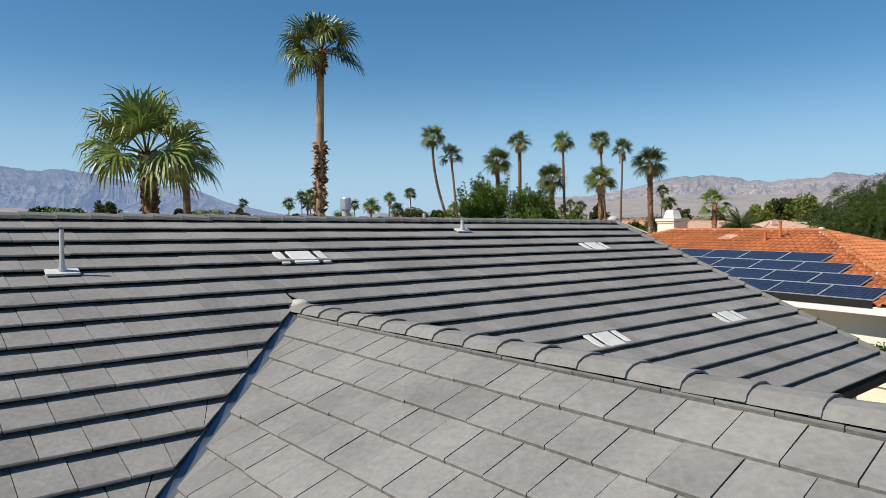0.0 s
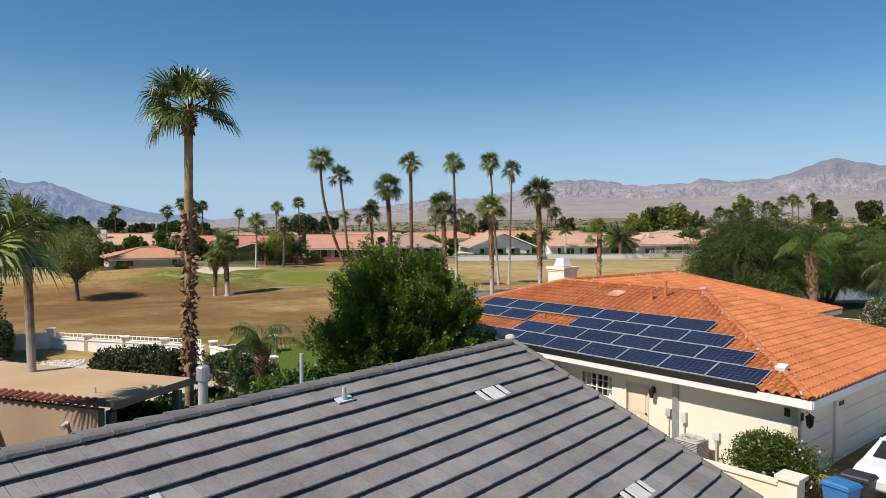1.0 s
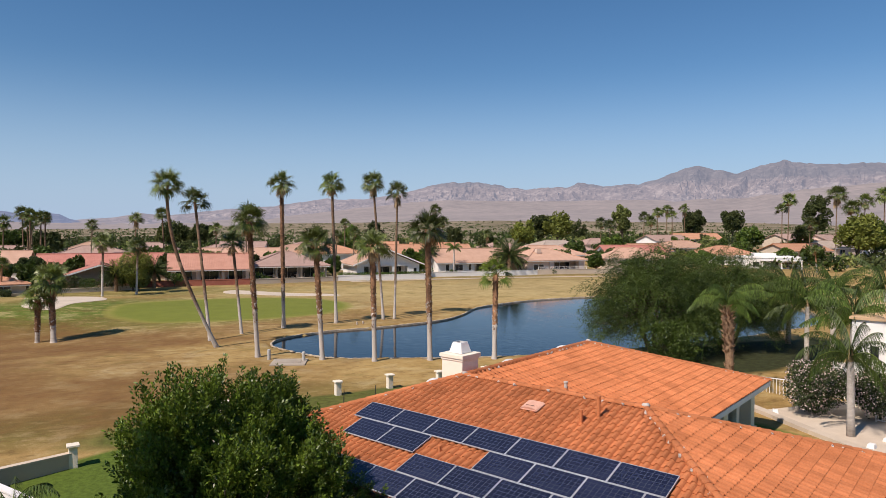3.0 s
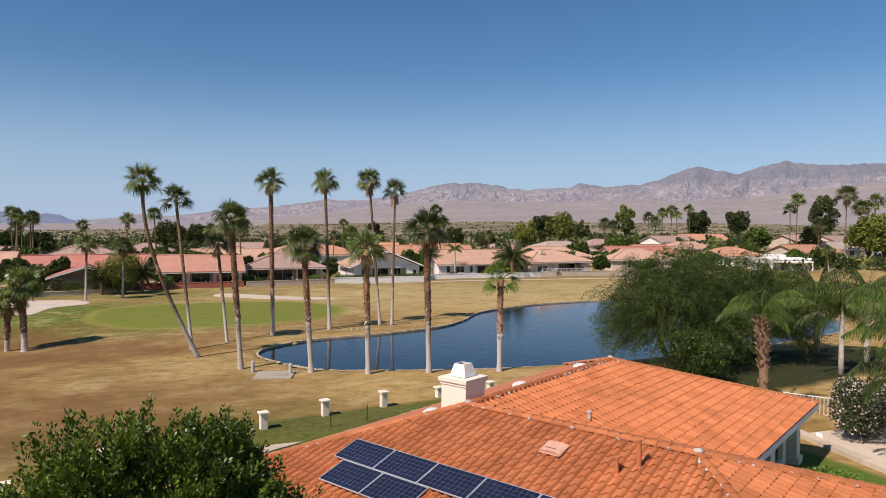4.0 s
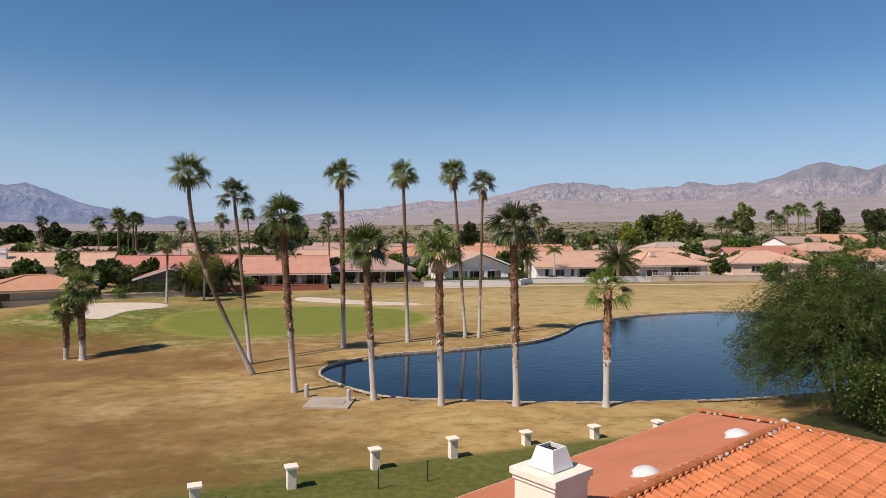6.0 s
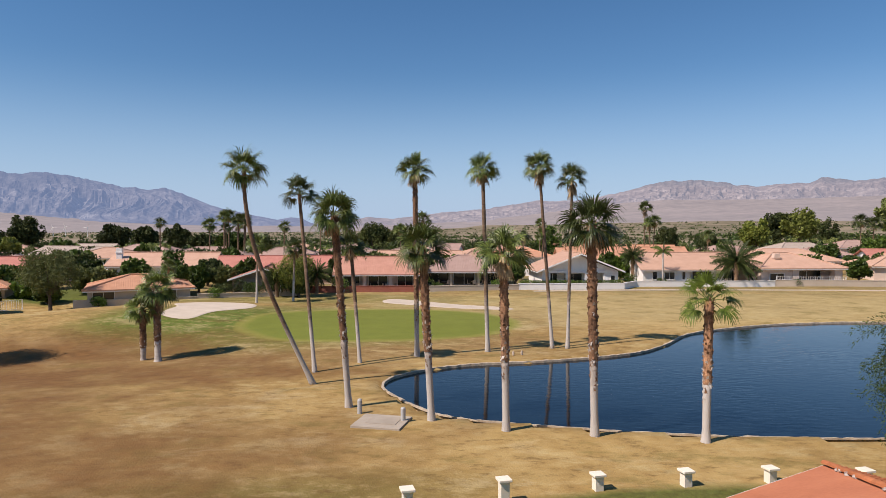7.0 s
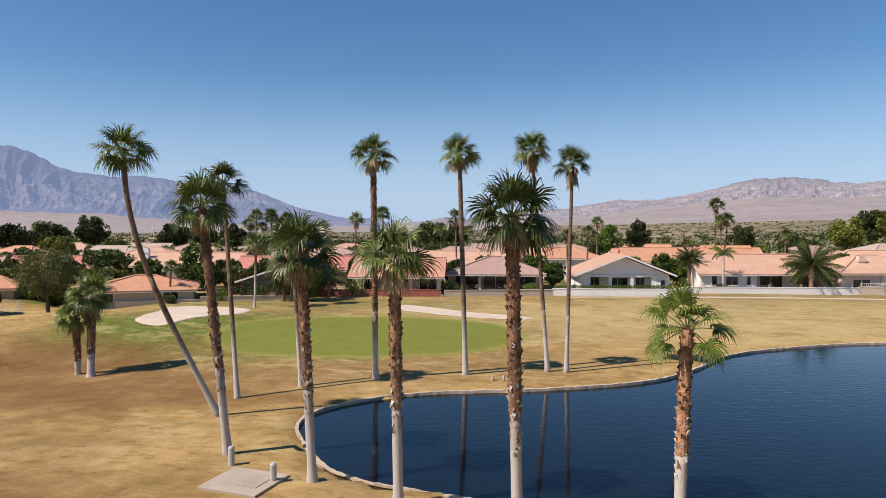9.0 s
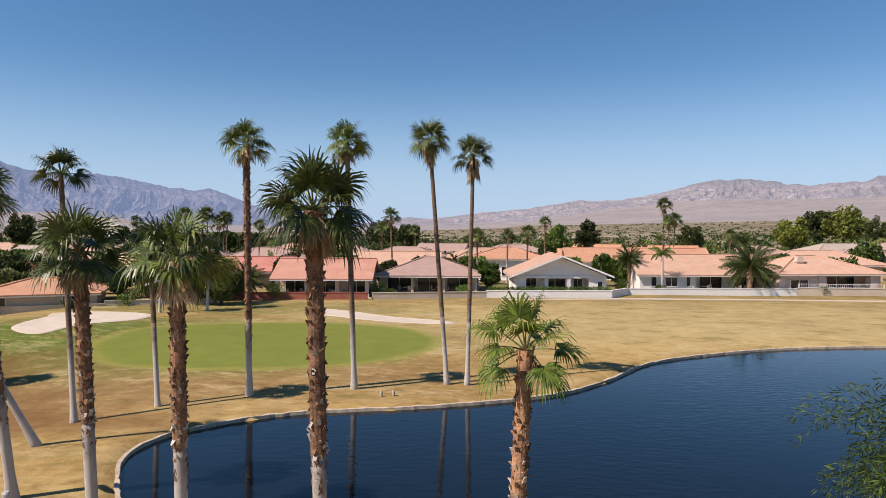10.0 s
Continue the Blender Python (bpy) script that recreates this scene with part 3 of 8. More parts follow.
def build_ground():
    def axis(lo, hi, step, far):
        mid = list(np.arange(lo, hi + step / 2, step))
        out, d, p = [], step, hi
        while p < far:
            d *= 1.35
            p += d
            out.append(p)
        low, d, p = [], step, lo
        while p > -far:
            d *= 1.35
            p -= d
            low.append(p)
        return np.array(low[::-1] + mid + out)

    xs, ys = axis(-62, 90, 0.8, 4600), axis(-12, 134, 0.8, 4600)
    X, Y = np.meshgrid(xs, ys)
    Z = land(X, Y)
    ins = inside(X, Y, SHORE)
    near = (X > 0) & (X < 85) & (Y > 50) & (Y < 108)
    d = np.full(X.shape, 99.0)
    pts = np.stack([X[near], Y[near]], 1)
    d[near] = np.sqrt(((pts[:, None, :] - SHORE[None]) ** 2).sum(2)).min(1)
    Z = np.where(ins, -0.45 - np.clip(d, 0, 3) * 0.5, np.where(d < 3, Z * np.clip(d / 3, 0, 1), Z))
    nx, ny = len(xs), len(ys)
    mb = Mesh()
    mb.v = list(zip(X.ravel().tolist(), Y.ravel().tolist(), Z.ravel().tolist()))
    mb.f = [(j * nx + i, j * nx + i + 1, (j + 1) * nx + i + 1, (j + 1) * nx + i) for j in range(ny - 1) for i in range(nx - 1)]
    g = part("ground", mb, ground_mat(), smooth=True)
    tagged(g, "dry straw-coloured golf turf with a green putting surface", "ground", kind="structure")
    w = Mesh()
    w.add([(x, y, -0.22) for x, y in SHORE], [tuple(range(len(SHORE)))])
    tagged(part("water", w, M["water"]), "dark blue rippled golf-course pond", "pond", kind="structure")
    # low concrete and stone lip round the shore
    rr = random.Random(3)
    fine = []
    for i in range(len(SHORE)):
        a, b = SHORE[i], SHORE[(i + 1) % len(SHORE)]
        k = max(1, round(float(np.hypot(*(b - a))) / 0.35))
        fine += [a + (b - a) * (q / k) for q in range(k)]
    n = len(fine)
    mid = np.array(fine).mean(0)
    st = Mesh()
    for i in range(n):
        d = fine[(i + 1) % n] - fine[i - 1]
        nr = np.array((-d[1], d[0])) / (np.hypot(*d) + 1e-9)
        jo, ji, jz = rr.uniform(0.06, 0.14), rr.uniform(0.04, 0.10), rr.uniform(-.025, .025)
        o, w = fine[i] - nr * jo, fine[i] + nr * ji
        st.v += [(o[0], o[1], -0.12), (o[0], o[1], -0.035 + jz), (w[0], w[1], -0.05 + jz), (w[0] + nr[0] * .05, w[1] + nr[1] * .05, -0.5)]
    for i in range(n):
        p, q = 4 * i, 4 * ((i + 1) % n)
        st.f += [(p + k, q + k, q + k + 1, p + k + 1) for k in range(3)]
    tagged(part("pond_kerb", st, M["stone"]), "rough tan stone kerb edging the pond", "kerb", kind="stuff")


build_ground()


def bunker(ctrl, label):
    loop = smooth_loop(ctrl, 8)
    c = loop.mean(0)
    mb = Mesh()
    n = len(loop)
    rings = ((1.06, 0.02), (1.0, 0.10), (0.93, 0.05), (0.6, 0.05), (0.25, 0.06))
    for k, lift in rings:
        for p in loop:
            q = c + (p - c) * k
            mb.v.append((q[0], q[1], land1(*q) + lift))
    for r in range(len(rings) - 1):
        for i in range(n):
            mb.f.append((r * n + i, r * n + (i + 1) % n, (r + 1) * n + (i + 1) % n, (r + 1) * n + i))
    mb.f.append(tuple((len(rings) - 1) * n + i for i in range(n)))
    tagged(part("sand_bunker", mb, M["sand"], smooth=True), label, "bunker", "bunkers of the green", "structure")


bunker([(-18.4, 98.4), (-15.2, 97.0), (-13.8, 101.0), (-11.2, 105.5), (-12.6, 110.5), (-18.5, 111), (-20.2, 107), (-18.6, 103)], "pale sand bunker beside the green")
bunker([(4.5, 114.2), (5, 117.3), (9, 115.5), (14, 112), (19.5, 109.5), (19, 107.8), (13.5, 109), (8, 112)], "long narrow pale sand bunker behind the green")


# ================= mountains =================
WEST_CREST = [(-65, .08), (-45, .10), (-38.5, .108), (-37.5, .1035), (-36.5, .0955), (-35.4, .085), (-34.4, .078), (-31.8, .0735), (-29.9, .0762), (-27, .0705), (-24.6, .0612), (-22.4, .058),
              (-21.5, .0605), (-20.2, .0523), (-18.4, .0385), (-16.6, .0309), (-14.7, .0228), (-12.9, .017), (-11.8, .0209), (-10.9, .019), (-10.2, .0125), (-7, .004)]
EAST_CREST = [(-13, .002), (-10.2, .011), (-7.3, .0154), (-5.4, .0213), (-3.3, .0187), (1, .0285), (4.6, .034), (9.2, .046), (12.2, .0453), (15, .0538), (17.4, .065), (19, .0713), (22.2, .073), (24.6, .0647),
              (26, .0622), (28.7, .0655), (29.6, .064), (30.4, .0726), (32.2, .0657), (35.4, .0691), (36.9, .0775), (38.8, .0903), (39.7, .0922), (41.6, .0842), (42.6, .0798), (44.4, .0887), (46, .096), (47.3, .0905), (50.2, .0896), (66, .08)]
FAN_TOP = [(-65, .028), (-37.5, .028), (-34, .026), (-30, .022), (-26, .015), (-22, .012), (-17, .009), (-10, .007), (-3, .009), (5, .018), (12, .034), (19, .046), (43, .0464), (46.6, .054), (52.6, .066), (66, .07)]


def mountain_mat(name, c1, c2, c3, air, amount, high=(260, 300, 0.0)):
    """Bare rock and scree, with the haze of distance mixed in as an even glow."""
    m = mat(name, c1, c2, 0.006, 0.03, 0.95, 0, space="World", stretch=(1, 1, 1.6), rnd=0, spec=0.1, c3=c3, fine_mix=0.5)
    nt = m.node_tree
    N, L = nt.nodes, nt.links
    # darker tone on the heights, with a ragged lower edge
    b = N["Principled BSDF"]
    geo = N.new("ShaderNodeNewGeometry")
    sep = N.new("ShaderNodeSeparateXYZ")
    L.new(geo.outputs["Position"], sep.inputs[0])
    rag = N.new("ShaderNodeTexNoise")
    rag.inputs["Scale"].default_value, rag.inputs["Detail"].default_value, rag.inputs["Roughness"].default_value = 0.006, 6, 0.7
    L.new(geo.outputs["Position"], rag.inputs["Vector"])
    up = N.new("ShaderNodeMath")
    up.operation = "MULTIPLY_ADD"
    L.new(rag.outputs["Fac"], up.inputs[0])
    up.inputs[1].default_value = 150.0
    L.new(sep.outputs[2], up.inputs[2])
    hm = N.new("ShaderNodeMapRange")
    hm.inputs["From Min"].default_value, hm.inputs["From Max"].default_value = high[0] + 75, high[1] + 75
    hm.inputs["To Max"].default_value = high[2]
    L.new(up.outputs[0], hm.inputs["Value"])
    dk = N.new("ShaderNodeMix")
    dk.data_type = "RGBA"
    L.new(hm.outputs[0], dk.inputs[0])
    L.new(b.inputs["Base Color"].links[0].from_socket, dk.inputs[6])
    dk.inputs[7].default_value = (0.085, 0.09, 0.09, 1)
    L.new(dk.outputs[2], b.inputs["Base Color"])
    # distance haze is painted on as emission over the rock
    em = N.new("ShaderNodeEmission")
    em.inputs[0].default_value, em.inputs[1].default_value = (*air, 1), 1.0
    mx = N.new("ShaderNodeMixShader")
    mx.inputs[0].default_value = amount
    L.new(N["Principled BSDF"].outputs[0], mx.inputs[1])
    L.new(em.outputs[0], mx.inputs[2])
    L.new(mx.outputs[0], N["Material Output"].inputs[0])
    return m


def lattice_noise(u, v, seed):
    """Smooth random values between 0 and 1 over a plane."""
    tab = np.random.default_rng(seed).random((256, 256))
    i, j = np.floor(u).astype(int), np.floor(v).astype(int)
    f, g = u - i, v - j
    f, g = f * f * (3 - 2 * f), g * g * (3 - 2 * g)
    i0, i1, j0, j1 = i % 256, (i + 1) % 256, j % 256, (j + 1) % 256
    return (tab[i0, j0] * (1 - f) + tab[i1, j0] * f) * (1 - g) + (tab[i0, j1] * (1 - f) + tab[i1, j1] * f) * g


def ridges(u, v, seed, octaves=5):
    """Sharp-crested relief, 0 in the gullies and 1 on the spurs."""
    out, amp, tot = 0.0, 1.0, 0.0
    for o in range(octaves):
        out = out + amp * (1 - np.abs(2 * lattice_noise(u, v, seed + o) - 1))
        tot += amp
        amp *= 0.55
        u, v = u * 2.03 + 7.1, v * 1.75 + 3.7
    return out / tot


def range_mesh(r0, r1, lo, hi, crest, seed, spur, steep, depth, step=0.09, rows=84, eye=10.0):
    """A mountain belt between two radii: spurs and gullies that run down from a crest to the fans at its foot."""
    az = np.arange(lo, hi + 0.01, step)
    q = np.linspace(0, 1, rows)
    A, Q = np.meshgrid(az, q)
    R = r0 + (r1 - r0) * Q
    arc = np.radians(A) * (r0 + r1) / 2
    top = np.interp(az, [a for a, _ in crest], [e for _, e in crest])
    top = top * (1 + 0.016 * (2 * lattice_noise(np.radians(az) * 70, az * 0, seed + 40) - 1) + 0.010 * (2 * lattice_noise(np.radians(az) * 240, az * 0, seed + 41) - 1))
    foot = np.interp(az, [a for a, _ in FAN_TOP], [e for _, e in FAN_TOP]) * 0.72
    foot = np.minimum(foot, top * 0.6)
    warp = 0.9 * lattice_noise(arc / 420, R / 500, seed + 20)
    rid = ridges(arc / spur + warp, R / (spur * 3.2) + warp, seed)
    k = np.clip(Q / 0.88, 0, 1)
    w = np.clip(k / 0.1, 0, 1) * (1 - 0.93 * np.clip((k - 0.62) / 0.38, 0, 1))
    el = foot + (top - foot) * k ** steep * (1 - depth * w * (1 - rid)) + (top - foot) * 0.25 * w * (rid - 0.6)
    Z = eye + el * R
    Z = np.where(Q > 0.88, Z - (Q - 0.88) * 900, Z)
    Z[0] -= 60
    n = len(az)
    mb = Mesh()
    X, Y = R * np.sin(np.radians(A)), R * np.cos(np.radians(A))
    mb.v = list(zip(X.ravel().tolist(), Y.ravel().tolist(), Z.ravel().tolist()))
    mb.f = [(j * n + i, j * n + i + 1, (j + 1) * n + i + 1, (j + 1) * n + i) for j in range(rows - 1) for i in range(n - 1)]
    return mb


def fan_mesh():
    """Gently tilted gravel fans that lead up to the mountains, cut by shallow washes."""
    az = np.arange(-62, 64, 0.14)
    q = np.linspace(0, 1, 60)
    A, Q = np.meshgrid(az, q)
    R = 1500 + 1900 * Q
    X, Y = R * np.sin(np.radians(A)), R * np.cos(np.radians(A))
    arc = np.radians(A) * 2500
    top = np.interp(A, [a for a, _ in FAN_TOP], [e for _, e in FAN_TOP])
    start = (land(1500 * np.sin(np.radians(A)), 1500 * np.cos(np.radians(A))) - 13) / 1500
    rid = ridges(arc / 210 + 0.6 * lattice_noise(arc / 300, R / 400, 88), R / 900, 61, 4)
    hill = lattice_noise(arc / 520, R / 420, 71)
    el = start + (top - start) * Q ** 1.1 * (0.80 + 0.16 * rid + 0.12 * hill)
    Z = 10 + el * R
    Z[-1] -= 80
    n = len(az)
    mb = Mesh()
    mb.v = list(zip(X.ravel().tolist(), Y.ravel().tolist(), Z.ravel().tolist()))
    mb.f = [(j * n + i, j * n + i + 1, (j + 1) * n + i + 1, (j + 1) * n + i) for j in range(len(q) - 1) for i in range(n - 1)]
    return mb


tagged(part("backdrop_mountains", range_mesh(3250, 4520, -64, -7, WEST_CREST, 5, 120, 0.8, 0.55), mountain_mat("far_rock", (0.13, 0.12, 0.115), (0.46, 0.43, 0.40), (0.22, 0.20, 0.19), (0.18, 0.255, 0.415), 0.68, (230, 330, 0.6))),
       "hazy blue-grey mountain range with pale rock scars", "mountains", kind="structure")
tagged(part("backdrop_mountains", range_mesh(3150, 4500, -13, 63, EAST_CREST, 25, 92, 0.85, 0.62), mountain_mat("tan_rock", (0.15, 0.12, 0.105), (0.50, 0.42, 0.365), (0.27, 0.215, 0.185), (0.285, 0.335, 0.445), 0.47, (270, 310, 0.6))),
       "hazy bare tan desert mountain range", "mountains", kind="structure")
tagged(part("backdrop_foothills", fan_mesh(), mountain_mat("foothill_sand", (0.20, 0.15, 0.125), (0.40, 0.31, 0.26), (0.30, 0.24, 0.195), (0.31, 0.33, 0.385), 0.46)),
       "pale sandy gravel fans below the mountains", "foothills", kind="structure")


# ================= roofs and far houses =================
def slope_uv(me):
    lay = me.uv_layers.new(name="UVMap")
    for p in me.polygons:
        u = Vector((0, 0, 1)).cross(p.normal)
        u = u.normalized() if u.length > 1e-4 else Vector((1, 0, 0))
        v = p.normal.cross(u)
        for li in p.loop_indices:
            co = me.vertices[me.loops[li].vertex_index].co
            lay.data[li].uv = (co.dot(u), co.dot(v))


def roof_part(kind, x0, x1, y0, y1, z, slope, material, parent, along="x", thick=0.16, label=""):
    """Hip or gable roof over a rectangle given at the eaves."""
    mb = Mesh()
    if along == "y":
        half = (x1 - x0) / 2
        ins = half if kind == "hip" else 0.0
        a, b = ((x0 + x1) / 2, y0 + ins), ((x0 + x1) / 2, y1 - ins)
    else:
        half = (y1 - y0) / 2
        ins = half if kind == "hip" else 0.0
        a, b = (x0 + ins, (y0 + y1) / 2), (x1 - ins, (y0 + y1) / 2)
    top = z + half * slope
    c = [(x0, y0), (x1, y0), (x1, y1), (x0, y1)]
    for dz in (0, -thick):
        mb.v += [(p[0], p[1], z + dz) for p in c] + [(a[0], a[1], top + dz), (b[0], b[1], top + dz)]
    f = [(0, 1, 5, 4), (1, 2, 5), (2, 3, 4, 5), (3, 0, 4)] if along == "x" else [(0, 1, 4), (1, 2, 5, 4), (2, 3, 5), (3, 0, 4, 5)]
    if kind == "gable":
        f = [q for q in f if len(q) == 4]
        ends = [(1, 2, 5), (3, 0, 4)] if along == "x" else [(0, 1, 4), (2, 3, 5)]
        rim = [(0, 1), (2, 3)] if along == "x" else [(1, 2), (3, 0)]
        for e in ends:
            rim += [(e[0], e[2]), (e[2], e[1])]
    else:
        rim = [(0, 1), (1, 2), (2, 3), (3, 0)]
    mb.f = f + [tuple(i + 6 for i in q[::-1]) for q in f] + [(q + 6, p + 6, p, q) for p, q in rim]
    me = mb.data("roof", material)
    slope_uv(me)
    ob = new("roof", me)
    ob.parent = parent
    # rolled tiles along ridge and hips
    if kind == "hip":
        lines = [(c[0], a), (c[3], a), (c[1], b), (c[2], b)] if along == "x" else [(c[0], a), (c[1], a), (c[2], b), (c[3], b)]
        segs = [((p[0], p[1], z + 0.05), (q[0], q[1], top + 0.05)) for p, q in lines]
    else:
        segs = []
    segs.append(((a[0], a[1], top + 0.05), (b[0], b[1], top + 0.05)))
    rd = Mesh()
    for p, q in segs:
        rd.tube([p, q], [0.11, 0.11], 6)
    part("ridge_cap", rd, material, ob)
    return ob, top


def window(parent, x, z, w, h, y, frame_m, panes=2):
    fr = Mesh()
    t = 0.07
    for sx in (x - w / 2, x + w / 2):
        fr.box(sx, y - 0.03, z, t, 0.10, h + t)
    for sz in (z - h / 2, z + h / 2):
        fr.box(x, y - 0.03, sz, w + t, 0.10, t)
    for k in range(1, panes):
        fr.box(x - w / 2 + w * k / panes, y - 0.02, z, 0.05, 0.08, h)
    f = part("window", fr, frame_m, parent)
    pw = w / panes
    for k in range(panes):
        part("pane", Mesh().box(x - w / 2 + pw * (k + 0.5), y + 0.0, z, pw - 0.05, 0.03, h - 0.05), M["window_dark"], f)


PLOTS = []  # middle and reach of each far house


def house(x, y, ang, w, d, label, roof="hip", roof_m="roof_orange", wall_m="tan_wall", along="x", porch=0.0, cols=4, wall_h=2.6, slope=0.36, over=0.6,
          wins=(), chimney=None, col_w=0.35, name="house", z=None, group="houses across the golf course", recess=None):
    """One-storey house; local x runs along its front, local y away from it."""
    gz = land1(x, y) if z is None else z
    PLOTS.append((x - math.sin(radians(ang)) * d / 2, y + math.cos(radians(ang)) * d / 2, math.hypot(w, d) / 2))
    h = thing(name, x, y, gz, ang, label, "house", group)
    wm = M[wall_m]
    part("slab", Mesh().span(-w / 2 - 0.3, w / 2 + 0.3, -0.4, d + 0.3, -1.2, 0.05), M["concrete"], h)
    part("wall", Mesh().span(-w / 2, w / 2, porch, d, 0.05, wall_h), wm, h)
    p0, p1 = recess or (-w / 2, w / 2)
    for a, b in ((-w / 2, p0), (p1, w / 2)):
        if b - a > 0.1:
            part("wall", Mesh().span(a, b, 0.0, porch - 0.002, 0.05, wall_h), wm, h)
    if roof == "gable":
        if along == "x":
            m2, hh = d / 2, (d / 2) * slope
            for sx in (-w / 2 + 0.01, w / 2 - 0.21):
                g = Mesh()
                g.add([(sx, 0, wall_h), (sx + .2, 0, wall_h), (sx + .2, d, wall_h), (sx, d, wall_h), (sx, m2, wall_h + hh), (sx + .2, m2, wall_h + hh)],
                      [(0, 3, 4), (1, 5, 2), (0, 4, 5, 1), (3, 2, 5, 4), (0, 1, 2, 3)])
                part("gable_wall", g, wm, h)
        else:
            hh = (w / 2) * slope
            for sy in (0.25, d - 0.3):
                g = Mesh()
                g.add([(-w / 2, sy, wall_h), (w / 2, sy, wall_h), (w / 2, sy + .2, wall_h), (-w / 2, sy + .2, wall_h), (0, sy, wall_h + hh), (0, sy + .2, wall_h + hh)],
                      [(0, 1, 4), (2, 3, 5), (1, 2, 5, 4), (3, 0, 4, 5), (0, 3, 2, 1)])
                part("gable_wall", g, wm, h)
    if porch:
        part("porch_ceiling", Mesh().span(p0, p1, 0.05, porch - 0.004, wall_h - 0.35, wall_h - 0.02), M["trim_white"] if wall_m == "white_wall" else wm, h)
        for k in range(cols):
            cx = p0 + col_w / 2 + (p1 - p0 - col_w) * k / max(1, cols - 1)
            part("column", Mesh().box(cx, 0.3, (wall_h - 0.35) / 2, col_w, col_w, wall_h - 0.30), wm, h)
    r, top = roof_part(roof, -w / 2 - over, w / 2 + over, -over, d + over, wall_h, slope, M[roof_m], h, along)
    part("fascia", Mesh().span(-w / 2 - over + .02, w / 2 + over - .02, -over + 0.02, -over + 0.07, wall_h - 0.30, wall_h - 0.17) if (roof == "hip" or along == "x") else
         Mesh().span(-w / 2 - over + .02, -w / 2 - over + .07, -over, d + over, wall_h - 0.3, wall_h - 0.17), M["trim_white"], h)
    if roof == "gable" and along == "y":
        for sx in (-1, 1):
            ex, y0, y1 = sx * (w / 2 + over), -over - 0.05, -over - 0.004
            rake = [(ex, y0, wall_h - 0.26), (ex, y1, wall_h - 0.26), (0, y1, top - 0.26), (0, y0, top - 0.26), (ex, y0, wall_h - 0.02), (ex, y1, wall_h - 0.02), (0, y1, top - 0.02), (0, y0, top - 0.02)]
            part("rake_board", Mesh().add(rake, [(0, 3, 7, 4), (1, 5, 6, 2), (4, 7, 6, 5), (0, 1, 2, 3), (0, 4, 5, 1), (3, 2, 6, 7)]), M["trim_white"], h)
    for wx, wz, ww, wh in wins:
        window(h, wx, wz, ww, wh, (porch if p0 < wx < p1 else 0.0) - 0.03, M["trim_white"], 2 if ww > 0.9 else 1)
    if chimney:
        cx, cy, ch = chimney
        c = part("chimney", Mesh().box(cx, cy, (ch + 1.5) / 2, 1.0, 0.8, ch - 1.5 + 1.5), wm, h)
        part("chimney_cap", Mesh().box(cx, cy, ch + 0.03, 1.25, 1.05, 0.22), wm, c)
    return h


G, P2, T, B = "gable", "roof_pink", "tan_wall", "roof_brown"
# wide dark panes under the porches are added in place of porch shade
house(2.0, 129.4, 3, 12.6, 11, "tan house with orange tile roof and deep columned patio", G, "roof_terracotta", "pink_wall", porch=2.8, cols=4, col_w=0.5, wins=((-4.2, 1.15, 2.6, 2.1), (0, 1.15, 3.0, 2.1), (4.3, 1.15, 2.4, 2.1)), slope=0.40)
house(15.8, 136.0, 0, 14, 12, "grey-brown hip-roofed house with white patio columns", "hip", B, T, porch=3.0, cols=4, wins=((-4.4, 1.15, 3.6, 2.1), (0, 1.15, 3.6, 2.1), (4.4, 1.15, 3.6, 2.1)))
house(34.6, 135.0, 2, 12.6, 12, "white gabled house with wide columned porch", G, "roof_pink", "white_wall", along="y", porch=3.2, cols=4, col_w=0.5, recess=(-5.4, 4.4), wins=((-3.9, 1.25, 1.6, 2.0), (-0.4, 1.15, 3.0, 2.1), (2.9, 1.3, 1.3, 1.8), (5.4, 1.5, .7, 1.1)), slope=0.40, over=0.9, wall_h=2.8)
house(57.6, 142.6, 0, 20.5, 12, "long white house with salmon tile roof", G, P2, "white_wall", porch=2.4, cols=3, recess=(-2.2, 10.0), wins=((-8.2, 1.5, 0.8, 1.4), (-5.6, 1.45, 1.8, 1.3), (-3.1, 1.5, 0.6, 1.4), (1.0, 1.15, 3.4, 2.1), (6.4, 1.15, 3.6, 2.1)), slope=0.42)
house(73.4, 139.0, 6, 15, 12, "beige house with pinkish hip roof and dark covered patio", "hip", P2, "pink_wall", porch=2.6, cols=2, recess=(-1.8, 7.0), wins=((-4.6, 1.4, 2.6, 1.4), (2.6, 1.25, 5.4, 2.2)), chimney=(-2.6, 3.4, 4.6), col_w=1.1, wall_h=3.0)
house(-28.8, 116.6, 24, 12.6, 10, "low tan house with bright orange hip roof", "hip", "roof_orange", T, wins=((-4.4, 1.4, 2.6, 1.1), (3.6, 1.1, 1.8, 2.0)), z=-0.1, wall_h=2.3, slope=0.28)
house(-14.2, 124.5, 8, 9.0, 10, "brownish house with red tile roof and gabled wing", G, "roof_red", "brown_wall", along="y", wins=((1.6, 1.1, 1.5, 2.0), (-2.6, 1.2, .8, 1.0)), wall_h=2.3, slope=0.32)
house(-16, 141, 8, 20, 10, "brownish house with dull red roof", G, "roof_red", "brown_wall", wall_h=2.7)
house(-58, 119, 15, 17, 13, "pinkish house with salmon hip roof behind white fence", "hip", "roof_orange", T, wins=((2, 1.4, 1.5, 1.2),), wall_h=2.3, z=-0.4, chimney=(-6, 5, 4.8))
